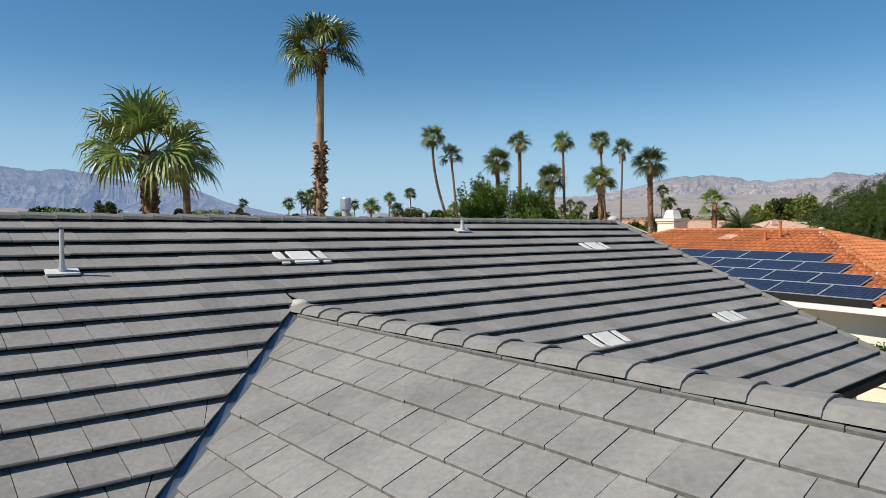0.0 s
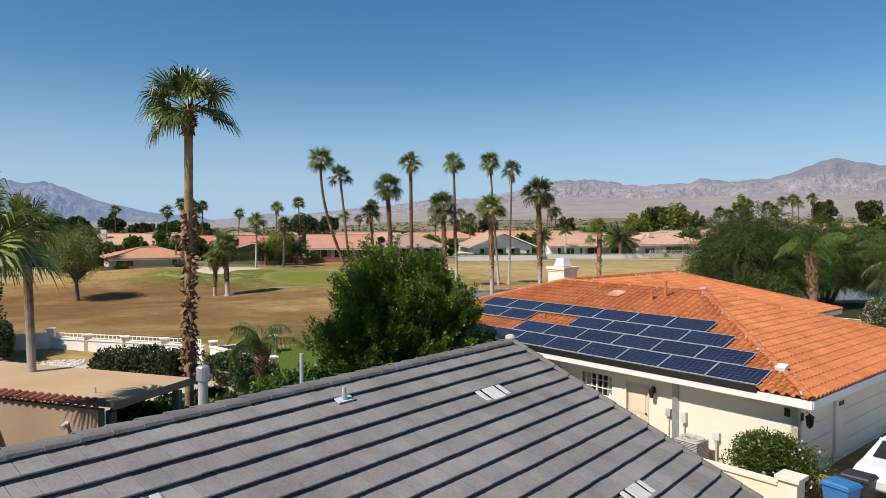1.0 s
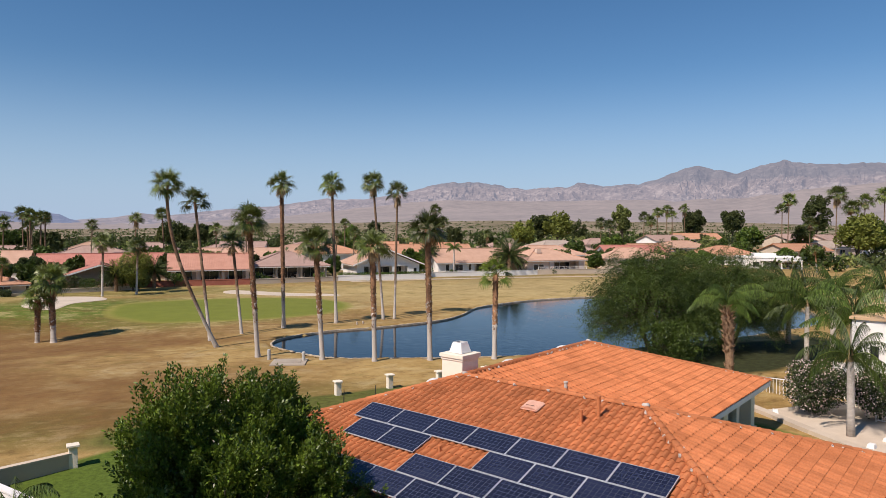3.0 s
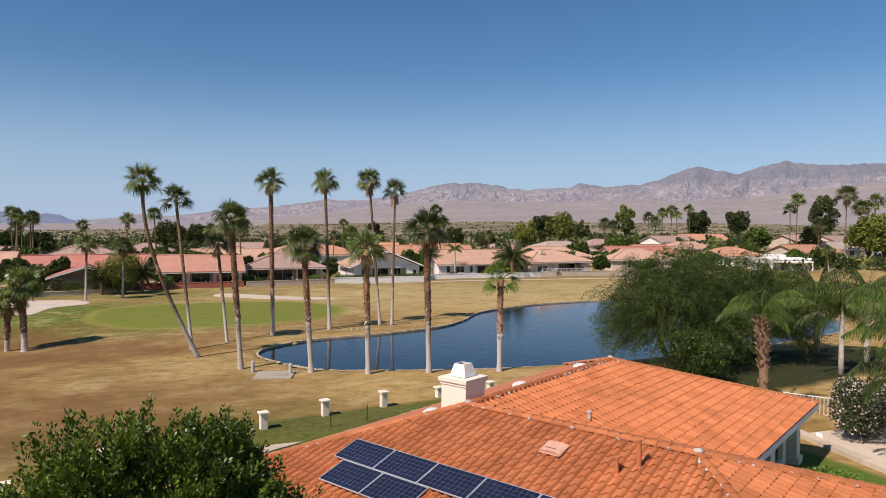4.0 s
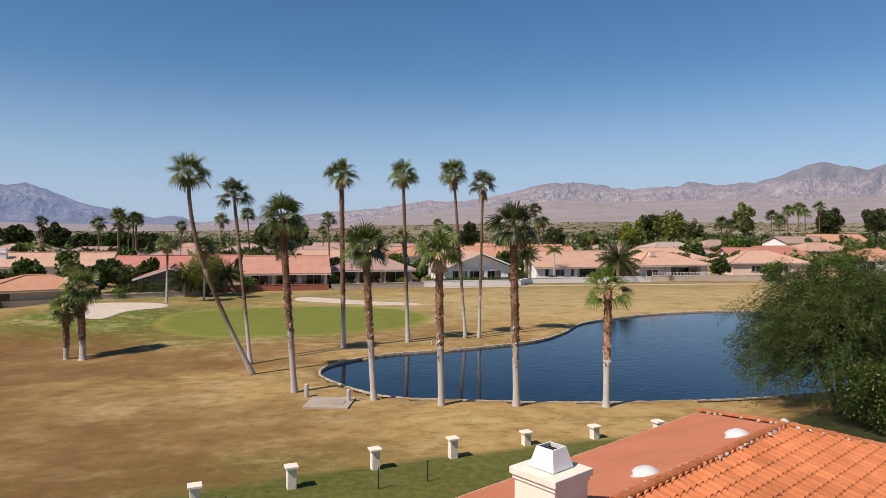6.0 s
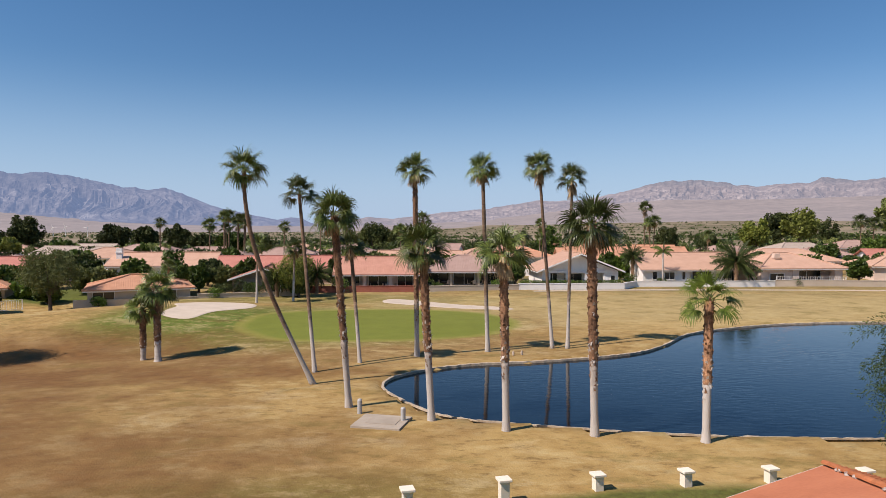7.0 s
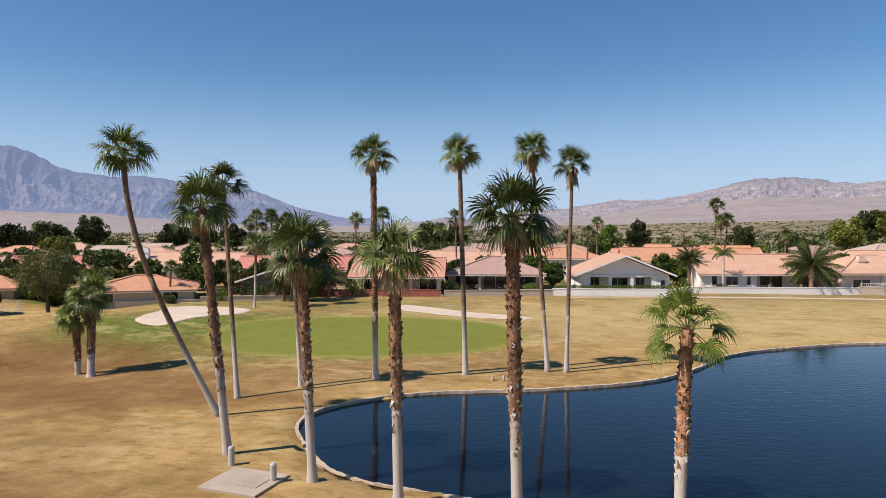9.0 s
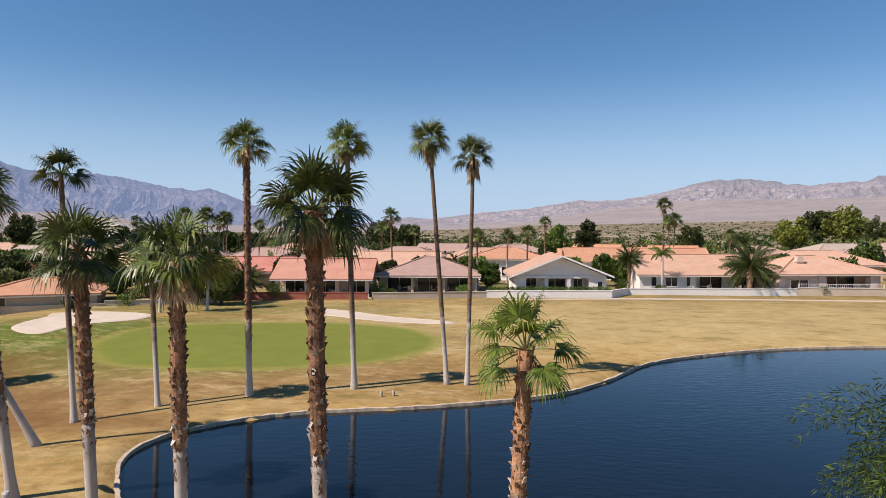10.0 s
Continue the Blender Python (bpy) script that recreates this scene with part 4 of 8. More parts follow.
house(-58, 139, 12, 15, 11, "tan house with red tile roof and arched window", G, "roof_red", "pink_wall", wins=((1, 1.3, 1.5, 1.6), (4.5, 1.3, 1.2, 1.5)), wall_h=2.9, z=0.3)
house(-74, 152, 10, 17, 12, "house with flat brown hip roof", "hip", B, T, wins=((0, 1.4, 2.5, 1.2),), z=0.6)
house(-39, 148, 5, 18, 11, "white house with two-part orange roof", G, "roof_pink", "white_wall", wins=((-5, 1.6, 1.5, 1.4), (4, 1.6, 1.5, 1.4)), chimney=(-8, 3, 5.2), wall_h=2.9)
house(28, 163, -4, 14, 11, "white two-part house with orange roof and arched entry", "hip", "roof_orange", "white_wall", wins=((-4, 1.7, 1.2, 1.7), (0, 1.7, 1.2, 1.7)), wall_h=4.0, slope=.3)
house(52, 166, -3, 24, 12, "white house with orange tile roof", G, "roof_orange", "white_wall", wins=((-8, 1.6, 2, 1.5), (6, 1.6, 2, 1.5)), wall_h=3.4)
house(8, 158, 2, 16, 11, "house with salmon roof", G, P2, T, wins=((-3, 1.5, 2, 1.4),), wall_h=3.0)
house(88, 168, 0, 20, 12, "cream house with pinkish roof", "hip", P2, "pink_wall", wins=((-4, 1.5, 2, 1.4),), wall_h=3.0)
house(102, 150, -10, 16, 12, "pinkish house with salmon roof", "hip", "roof_pink", "pink_wall", wins=((-3, 1.5, 2, 1.4), (3, 1.5, 2, 1.4)), wall_h=2.8)
house(118, 172, -12, 18, 12, "house with red tile roof", G, "roof_red", "white_wall", wins=((-3, 1.5, 2, 1.4),), wall_h=2.8)
house(140, 160, -18, 15, 12, "cream house with orange roof", "hip", "roof_orange", "white_wall", wins=((-3, 1.5, 2, 1.4),), wall_h=2.8)
# farther rows, plainer
rr = random.Random(11)
for k in range(34):
    row, i = divmod(k, 17)
    hx = -130 + i * 22 + rr.uniform(-5, 5) + row * 9
    hy = 196 + row * 42 + rr.uniform(-10, 10) - 0.0006 * hx * hx
    house(hx, hy, rr.uniform(-15, 15), rr.uniform(14, 20), 11, "distant low house with tile roof among trees", rr.choice(("hip", G)), rr.choice(("roof_orange", P2, B, B, "roof_beige")), rr.choice((T, "pink_wall", "white_wall")),
          wins=((-3, 1.5, 2, 1.4), (3, 1.5, 2, 1.4)), wall_h=2.9, group="distant houses")


# white house with flat parapet roof
def flat_house():
    h = thing("house", 137, 142.5, land1(137, 142.5), -30, "white flat-roofed house with stepped parapets", "house", "houses across the golf course")
    h.scale = (0.74, 0.74, 0.74)
    part("wall", Mesh().span(-9, 9, 0, 10, -0.5, 3.6), M["white_wall"], h)
    part("parapet", Mesh().span(-9.3, 9.3, -0.3, 10.3, 3.6, 4.2), M["white_wall"], h)
    part("upper_wall", Mesh().span(-5, 2, 2, 8, 4.2, 5.2), M["white_wall"], h)
    part("porch_roof", Mesh().span(-4, 9, -3, -0.32, 2.7, 3.2), M["trim_white"], h)
    for cx in (-3.7, 2.5, 8.7):
        part("column", Mesh().box(cx, -2.7, 1.35, 0.4, 0.4, 2.7), M["white_wall"], h)
    for wx in (-5, 1, 5.5):
        window(h, wx, 1.4, 2.2, 1.8, -0.03, M["trim_white"])


flat_house()


# ================= garden walls across the course =================
def low_wall(name, pts, height, thick, material, label, cap=None, base=None):
    t = thing(name, pts[0][0], pts[0][1], 0, 0, label, "wall")
    for (x0, y0), (x1, y1) in zip(pts, pts[1:]):
        ln = math.hypot(x1 - x0, y1 - y0)
        a = math.atan2(y1 - y0, x1 - x0)
        mx, my = (x0 + x1) / 2, (y0 + y1) / 2
        gz = land1(mx, my) if base is None else base
        part("wall_run", Mesh().box(mx - pts[0][0], my - pts[0][1], gz + height / 2 - 0.25, ln, thick, height + 0.5, a), material, t)
        if cap:
            part("coping", Mesh().box(mx - pts[0][0], my - pts[0][1], gz + height + 0.03, ln + 0.05, thick + 0.1, 0.07, a), cap, t)
    return t


low_wall("garden_wall", [(-9, 126.5), (8.5, 127.5)], 0.9, 0.3, M["brick_red"], "low red brick retaining wall below the patio", M["brick_red"])
low_wall("garden_wall", [(9, 128), (24, 131)], 0.8, 0.3, M["tan_wall"], "low tan garden wall", M["tan_wall"])
low_wall("garden_wall", [(24, 131), (41, 132), (44, 136), (68, 137.5)], 0.95, 0.25, M["white_wall"], "low white garden wall along the fairway", M["trim_white"])
low_wall("garden_wall", [(68, 137.5), (96, 136)], 1.0, 0.25, M["tan_wall"], "low beige garden wall", M["tan_wall"])
low_wall("garden_wall", [(-36, 113.3), (-22, 119), (-9, 123)], 0.6, 0.25, M["tan_wall"], "low tan garden wall", M["tan_wall"])


def strip(name, pts, width, material, label, category):
    """A path laid on the turf along a line."""
    mb = Mesh()
    line = [Vector(p) for p in pts]
    fine = [a.lerp(b, k / 12) for a, b in zip(line, line[1:]) for k in range(12)] + [line[-1]]
    for i, p in enumerate(fine):
        d = (fine[min(i + 1, len(fine) - 1)] - fine[max(i - 1, 0)]).normalized()
        for sd in (1, -1):
            q = p + Vector((-d.y, d.x)) * sd * width / 2
            mb.v.append((q.x, q.y, land1(q.x, q.y) + 0.05))
    n = len(fine)
    mb.f = [(2 * i, 2 * i + 1, 2 * i + 3, 2 * i + 2) for i in range(n - 1)]
    ob = part(name, mb, material)
    sol = ob.modifiers.new("depth", "SOLIDIFY")
    sol.thickness, sol.offset = 0.12, -1
    return tagged(ob, label, category, kind="structure")


strip("path", [(26, 128.6), (42, 130.4), (60, 130.8), (80, 129.6), (112, 127)], 1.3, M["concrete"], "pale concrete cart path along the garden walls", "path")


# ================= palms =================
def fan_crown(seed, n=36, size=1.0, low=-55, petiole=0.72):
    r = random.Random(seed)
    quads = []
    Z = np.array([0, 0, 1.0])
    stems = Mesh()
    for i in range(n):
        phi = i * 2.39996 + r.uniform(-.25, .25)
        q = (i + 0.5) / n
        el = radians(82 + (low - 82) * q ** 0.85 + r.uniform(-9, 9))
        d = np.array([math.cos(el) * math.cos(phi), math.cos(el) * math.sin(phi), math.sin(el)])
        lp = size * petiole * r.uniform(0.85, 1.15)
        e = d * lp - Z * 0.10 * lp * (1 - math.sin(el))
        stems.tube([(0, 0, 0), tuple(d * lp * 0.5), tuple(e)], [0.035 * size, 0.025 * size, 0.018 * size], 3, cap=False)
        f = d - Z * (0.04 + 0.34 * q + r.uniform(-.2, .2))
        f /= np.linalg.norm(f)
        s = np.cross(f, Z)
        s = s / (np.linalg.norm(s) + 1e-9)
        tw = r.uniform(-0.9, 0.9)
        up = np.cross(s, f)
        s = s * math.cos(tw) + up * math.sin(tw)
        up = np.cross(s, f)
        m = 33
        fold = r.uniform(0.05, 0.35)
        limp = 0.25 + 0.45 * q + r.uniform(-.1, .35)
        for k in range(m):
            al = radians(-118 + 236 * k / (m - 1)) + r.uniform(-.03, .03)
            dirn = f * math.cos(al) + s * math.sin(al) + up * (0.10 * (k % 2) + fold * abs(math.sin(al)))
            dirn /= np.linalg.norm(dirn)
            L = size * 0.98 * (0.70 + 0.30 * math.cos(al)) * r.uniform(0.82, 1.12)
            wv = np.cross(dirn, up)
            wv /= np.linalg.norm(wv) + 1e-9
            mid = e + dirn * L * 0.5 - Z * 0.05 * L
            bend = dirn - Z * limp * r.uniform(0.7, 1.3)
            far = mid + bend / np.linalg.norm(bend) * L * 0.28
            bend = bend - Z * (limp * 1.5 + r.uniform(0, .5))
            tip = far + bend / np.linalg.norm(bend) * L * 0.30
            w0, w1, w2 = 0.012 * size, 0.034 * size, 0.020 * size
            quads.append((e - wv * w0, e + wv * w0, mid + wv * w1, mid - wv * w1))
            quads.append((mid - wv * w1, mid + wv * w1, far + wv * w2, far - wv * w2))
            quads.append((far - wv * w2, far + wv * w2, tip + wv * 0.004, tip - wv * 0.004))
    mb = Mesh().quads(np.array(quads))
    return mb, stems


def skirt_mesh(seed, n, size, length):
    r = random.Random(seed)
    quads = []
    for i in range(n):
        phi = r.uniform(0, 6.28)
        z0 = -r.uniform(0, length)
        a = np.array([math.cos(phi) * 0.16, math.sin(phi) * 0.16, z0])
        out = r.uniform(0.15, 0.45) * size
        e = np.array([math.cos(phi) * (0.16 + out), math.sin(phi) * (0.16 + out), z0 - r.uniform(0.35, 0.8) * size])
        s = np.array([-math.sin(phi), math.cos(phi), r.uniform(-.5, .5)])
        for k in range(5):
            dd = e + s * (k - 2) * 0.10 * size + np.array([0, 0, -r.uniform(0.1, .3)])
            mid = (a + dd) / 2 + np.array([math.cos(phi), math.sin(phi), 0]) * 0.08
            w = s * 0.035
            quads.append((a - w * .4, a + w * .4, mid + w, mid - w))
            quads.append((mid - w, mid + w, dd + w * .2, dd - w * .2))
    return Mesh().quads(np.array(quads))


CROWNS = []
for sd, nn, low, stalk in ((1, 20, -24, 0.72), (2, 18, -14, 0.75), (3, 21, -32, 0.72), (4, 17, -16, 0.8), (5, 20, 4, 0.8), (6, 15, -34, 1.0)):
    a, b = fan_crown(sd, nn, 1.0, low, stalk)
    CROWNS.append((a.data("crown", M["palm_leaf"]), b.data("stalks", M["palm_leaf"])))
SKIRTS = [skirt_mesh(s, n, 1.0, ln).data("dead_fronds", M["palm_dry"]) for s, n, ln in ((1, 16, 0.5), (2, 26, 0.9))]


def bez(p0, p1, p2, n):
    return [tuple(Vector(p0) * (1 - t) ** 2 + Vector(p1) * 2 * t * (1 - t) + Vector(p2) * t * t) for t in (i / (n - 1) for i in range(n))]


def fan_palm(base, top, label, r0=0.24, r1=0.15, brown=0.4, crown=1.0, kind=0, bend=None, boots=True, light=False, group="fan palms by the pond", ragged=True, skirt=0, seed=0, shag=()):
    """Tall fan palm: pale bare lower trunk, brown shaggy upper trunk, crown of fans."""
    bx, by, bz = base
    rr = random.Random(seed * 7 + 3)
    t = thing("fan_palm", bx, by, bz, 0, label, "palm tree", group)
    tx, ty, tz = top[0] - bx, top[1] - by, top[2] - bz
    if bend is None:
        pts = bez((0, 0, -0.4), (tx * 0.5, ty * 0.5, tz * 0.5), (tx, ty, tz), 25)
    else:
        c1, c2 = (Vector((c[0] - bx, c[1] - by, c[2] - bz)) for c in bend)
        p0, p3 = Vector((0, 0, -0.4)), Vector((tx, ty, tz))
        pts = [tuple(p0 * (1 - q) ** 3 + c1 * 3 * q * (1 - q) ** 2 + c2 * 3 * q * q * (1 - q) + p3 * q ** 3) for q in (i / 24 for i in range(25))]
    r0, r1 = r0 * 0.74, r1 * 0.88
    flare = [r0 * (1.65 if i == 0 else 1.35 if i == 1 else 1.12 if i == 2 else 1.0) * (1 - i / 24) + r1 * (i / 24) for i in range(25)]
    k = max(2, min(23, round(24 * brown)))
    lower = part("lower_trunk", Mesh().tube(pts[:k + 1], flare[:k + 1], 12), M["bark_tan"] if shag else M["bark_mid"] if tz > 6.2 else M["bark_grey"], t, "ringed trunk, bleached pale near its foot", smooth=True)
    for a, b in shag:
        hang = Mesh()
        for i in range(int((b - a) * 24 * 26)):
            f = 24 * rr.uniform(a, b)
            j = min(23, int(f))
            c = Vector(pts[j]).lerp(Vector(pts[j + 1]), f - j)
            ph = i * 2.39996
            o, sv = Vector((math.cos(ph), math.sin(ph), 0)), Vector((-math.sin(ph), math.cos(ph), 0))
            wid, out, drop = rr.uniform(0.05, 0.10), rr.uniform(0.06, 0.24), rr.uniform(-0.30, 0.22)
            rad = flare[j]
            hang.add([c + o * rad * 0.85 - sv * wid, c + o * rad * 0.85 + sv * wid, c + o * (rad + out) + sv * wid * .6 + Vector((0, 0, drop)), c + o * (rad + out) - sv * wid * .6 + Vector((0, 0, drop)), c + o * rad * 0.9 + Vector((0, 0, 0.12))],
                     [(0, 1, 2, 3), (0, 3, 4), (1, 4, 2), (2, 4, 3)])
        tagged(part("shaggy_bark", hang, M["bark_brown"], t, "brown hanging leaf bases"), kind="stuff")
    upper = Mesh().tube(pts[k:], [max(q, r1) * 1.05 for q in flare[k:]], 12)
    part("upper_trunk", upper, M["bark_mid"] if tz > 6.2 and not boots else M["bark_brown"], t, "brown trunk with old leaf bases")
    if boots:
        bt = Mesh()
        wh = Mesh()
        ln = sum((Vector(pts[i + 1]) - Vector(pts[i])).length for i in range(k, 24))
        cnt = int(ln * (52 if tz < 7 and group == "garden palms" else 30))
        for i in range(cnt):
            q = (i + 0.5) / cnt
            f = k + q * (24 - k)
            j = min(23, int(f))
            c = Vector(pts[j]).lerp(Vector(pts[j + 1]), f - j)
            rad = max(flare[j], r1) * 1.02
            ph = i * 2.39996 + rr.uniform(-.3, .3)
            o = Vector((math.cos(ph), math.sin(ph), 0))
            s = Vector((-math.sin(ph), math.cos(ph), 0))
            hgt, wid, out = rr.uniform(0.10, 0.24), rr.uniform(0.045, 0.085), rr.uniform(0.03, 0.10)
            dn = -1 if rr.random() < 0.3 else 1
            b0, b1 = c + o * rad * 0.9 - s * wid, c + o * rad * 0.9 + s * wid
            t0, t1 = c + o * (rad + out) + s * wid * .55 + Vector((0, 0, hgt * dn)), c + o * (rad + out) - s * wid * .55 + Vector((0, 0, hgt * dn))
            u0 = c + o * rad * 0.95 + Vector((0, 0, hgt * dn * 0.95))
            tgt = wh if (ragged and q < 0.5 * rr.random() ** 1.8) else bt
            tgt.add([b0, b1, t0, t1, u0], [(0, 1, 2, 3), (0, 3, 4), (1, 4, 2), (2, 4, 3)])
        for i in range(int(ln * 8)):
            f = max(0.3, k - 0.1 - 3.2 * rr.random() ** 2)
            j = max(0, min(23, int(f)))
            c = Vector(pts[j]).lerp(Vector(pts[j + 1]), f - j)
            ph = rr.uniform(0, 6.28)
            o, s = Vector((math.cos(ph), math.sin(ph), 0)), Vector((-math.sin(ph), math.cos(ph), 0))
            rad, hgt, wid = flare[j], rr.uniform(0.10, 0.24), rr.uniform(0.04, 0.08)
            b0, b1, t0, u0 = c + o * rad * 0.93 - s * wid, c + o * rad * 0.93 + s * wid, c + o * (rad + rr.uniform(.02, .06)) + Vector((0, 0, hgt)), c + o * rad * 0.9 + Vector((0, 0, hgt * .9))
            (bt if rr.random() < 0.5 else wh).add([b0, b1, t0, u0], [(0, 1, 2), (0, 2, 3), (1, 3, 2)])
        tagged(part("shaggy_bark", bt, M["bark_brown"], t), kind="stuff")
        if ragged and wh.v:
            tagged(part("ragged_fibre", wh, M["bark_grey"], t, "pale ragged bark remains"), kind="stuff")
    crown *= 0.80
    cm, sm = CROWNS[kind % len(CROWNS)]
    if light:
        cm = cm.copy()
        cm.materials[0] = M["palm_light"]
    for nm, me in (("crown", cm), ("frond_stalk", sm)):
        ob = part(nm, me, None, t)
        ob.matrix_basis = pose(tx, ty, tz, rr.uniform(-6, 6), rr.uniform(-6, 6), seed * 47 % 360) @ Matrix.Diagonal((crown, crown, crown, 1))
    if skirt:
        ob = part("dead_fronds", SKIRTS[skirt - 1], None, t, "dry hanging dead fronds")
        ob.matrix_basis = pose(tx, ty, tz - 0.1, 0, 0, seed * 31 % 360) @ Matrix.Diagonal((crown, crown, crown, 1))
    return t


T1 = "tall slender fan palm with pale lower trunk"
T2 = "stout fan palm with shaggy brown trunk"
fan_palm((2.87, 70.2, -0.1), (-1.04, 67.8, 13.7), "tall fan palm leaning and curving over dry grass", 0.22, 0.13, 0.55, 1.3, 2, bend=((0.6, 69.3, 4.9), (-1.25, 67.9, 9.0)), boots=False, seed=1)
fan_palm((2.2, 73.8, -0.1), (0.88, 75.0, 12.6), T1, 0.2, 0.13, 0.6, 1.25, 3, boots=False, seed=2)
fan_palm((5.81, 64.3, -0.05), (5.1, 63.4, 10.8), T2 + " beside a concrete pad", 0.24, 0.21, 0.38, 1.3, 2, seed=3, skirt=1)
fan_palm((5.08, 76.8, -0.2), (4.26, 77.7, 8.7), T1, 0.2, 0.14, 0.55, 1.2, 1, seed=4, skirt=1, boots=False)
fan_palm((9.29, 79.4, -0.2), (9.11, 79.6, 14.7), T1 + " across the pond", 0.25, 0.2, 0.35, 1.35, 1, seed=5, skirt=1, ragged=False)
fan_palm((10.5, 61.4, 0), (9.98, 61.6, 9.0), T2 + " at the pond edge", 0.24, 0.22, 0.40, 1.35, 2, seed=6, skirt=1)
fan_palm((15.1, 81.6, -0.1), (14.63, 81.7, 14.95), T1 + " across the pond", 0.24, 0.16, 0.45, 1.35, 0, seed=7, boots=False, skirt=1)
fan_palm((14.2, 59.5, 0), (14.03, 59.6, 8.8), T2 + " at the pond edge", 0.24, 0.22, 0.42, 1.35, 0, seed=8, skirt=1)
fan_palm((20.75, 83.1, 0), (19.57, 83.4, 15.45), T1, 0.2, 0.13, 0.3, 1.25, 2, boots=False, seed=9, skirt=2)
fan_palm((22.0, 83.0, 0), (22.34, 83.1, 14.35), T1, 0.2, 0.12, 0.3, 1.2, 3, boots=False, seed=10, skirt=2)
fan_palm((18.4, 58.6, 0), (18.17, 58.7, 10.2), T2 + " at the pond edge", 0.25, 0.24, 0.36, 1.4, 2, seed=11, skirt=1)
fan_palm((23.39, 57.6, 0.1), (23.77, 58.3, 6.6), "short stout fan palm with bright green crown by the pond", 0.25, 0.22, 0.42, 1.12, 5, light=True, seed=12)
fan_palm((-11.93, 81.2, -0.65), (-12.3, 82, 5.2), "short stout fan palm on dry grass", 0.34, 0.3, 0.3, 1.55, 2, seed=13, group="fan palms on the fairway", skirt=2)
fan_palm((-13.5, 82.1, -0.75), (-13.3, 81.6, 3.4), "small fan palm beside a taller one", 0.28, 0.27, 0.3, 1.35, 0, seed=14, group="fan palms on the fairway", skirt=1)
# near gardens
fan_palm((-4.5, 24.2, -0.1), (-4.33, 23.7, 10.75), "tall thin fan palm with patchy shaggy trunk in the garden", 0.2, 0.15, 0.95, 1.3, 1, boots=False, seed=15, group="garden palms", shag=((0.24, 0.71), (0.93, 1.0)))
fan_palm((-7.9, 18.6, -0.1), (-8.2, 18.5, 6.55), "stout fan palm with broad crown behind the grey roof", 0.24, 0.22, 0.1, 1.55, 3, seed=16, group="garden palms", skirt=0)
fan_palm((-9.3, 24.6, -0.1), (-9.45, 24.5, 6.9), "slim fan palm beside a tan patio roof", 0.17, 0.14, 0.08, 1.12, 1, seed=17, group="garden palms", boots=False)

# palms among the houses
rr = random.Random(5)
NEAR_ROW = [(-12.3, 113, 8.2, 1.5), (-8.2, 116, 7.5, 1.4), (-14.2, 172, 12.3, 1.6), (-8, 174, 13.4, 1.6), (-33.2, 167, 12.8, 1.4), (-31.2, 170, 12.3, 1.4), (-39.8, 205, 12.8, 1.5), (-36, 178, 10.4, 1.4), (9, 150, 12, 1.5), (3.2, 180, 10.2, 1.6), (23, 150, 9, 1.3), (31, 152, 9.5, 1.3), (73, 223, 16.8, 2.0),
            (74.5, 221, 12.4, 1.9), (76, 224, 12.8, 2.0), (28, 156, 9, 1.3), (-26, 118.5, 5, 1.0), (-42.2, 200, 13.8, 1.9), (-38.5, 200, 12.7, 1.9), (-41.5, 205, 11.4, 1.8), (-44.1, 190, 11.5, 1.9)]
FAR_ROW = [(135.8, 220, 13, 2.2), (142.8, 225, 12.4, 2.2), (161.2, 230, 15.5, 2.2), (160.8, 225, 13.9, 2.2), (167.8, 230, 17.4, 2.2), (175.6, 235, 18.6, 2.2), (175.1, 230, 16.4, 2.2), (184.8, 235, 19.2, 2.2), (176.2, 175, 20.4, 2.2), (179.1, 180, 17.4, 2.0),
           (184.8, 165, 21.5, 2.9), (196.3, 165, 19.6, 2.6), (205.4, 165, 22, 2.8), (197.1, 170, 18, 2.6), (179.7, 170, 12.6, 2.2), (78, 190, 9, 1.4), (-60, 200, 12, 1.5), (8, 205, 10, 1.5), (40, 210, 12, 1.5), (-25, 185, 11, 1.5), (136, 128, 6, 1.3)]
for px, py, h, cs in NEAR_ROW + FAR_ROW:
    fan_palm((px, py, land1(px, py)), (px + rr.uniform(-.6, .6), py + rr.uniform(-.4, .4), h), "fan palm standing among the houses", 0.2, 0.15, 0.4, cs, rr.randrange(4), boots=False, group="palms among houses", skirt=rr.choice((0, 1, 2)), seed=rr.randrange(99))


# ================= broadleaf trees and shrubs =================
def leaves(mb, centres, radii, per, size, seed, aspect=0.5, droop=0.0, shell=0.55):
    """Diamond leaves scattered through the outer part of each clump."""
    g = np.random.default_rng(seed)
    for c, r in zip(centres, radii):
        n = int(per)
        d = g.normal(size=(n, 3))
        d /= np.linalg.norm(d, axis=1)[:, None]
        q = shell + (1.08 - shell) * g.random(n) ** 0.6
        p = np.array(c) + d * q[:, None] * np.array(r)
        ax = d + g.normal(scale=0.8, size=(n, 3)) + np.array([0, 0, 0.35 - droop])
        ax /= np.linalg.norm(ax, axis=1)[:, None]
        sd = np.cross(ax, g.normal(size=(n, 3)))
        sd /= np.linalg.norm(sd, axis=1)[:, None] + 1e-9
        L = size * g.uniform(0.7, 1.3, n)[:, None]
        W = L * aspect * 0.5
        a, b = p - ax * L * 0.5, p + ax * L * 0.5
        mb.quads(np.stack([a, p + sd * W, b, p - sd * W], 1))
    return mb


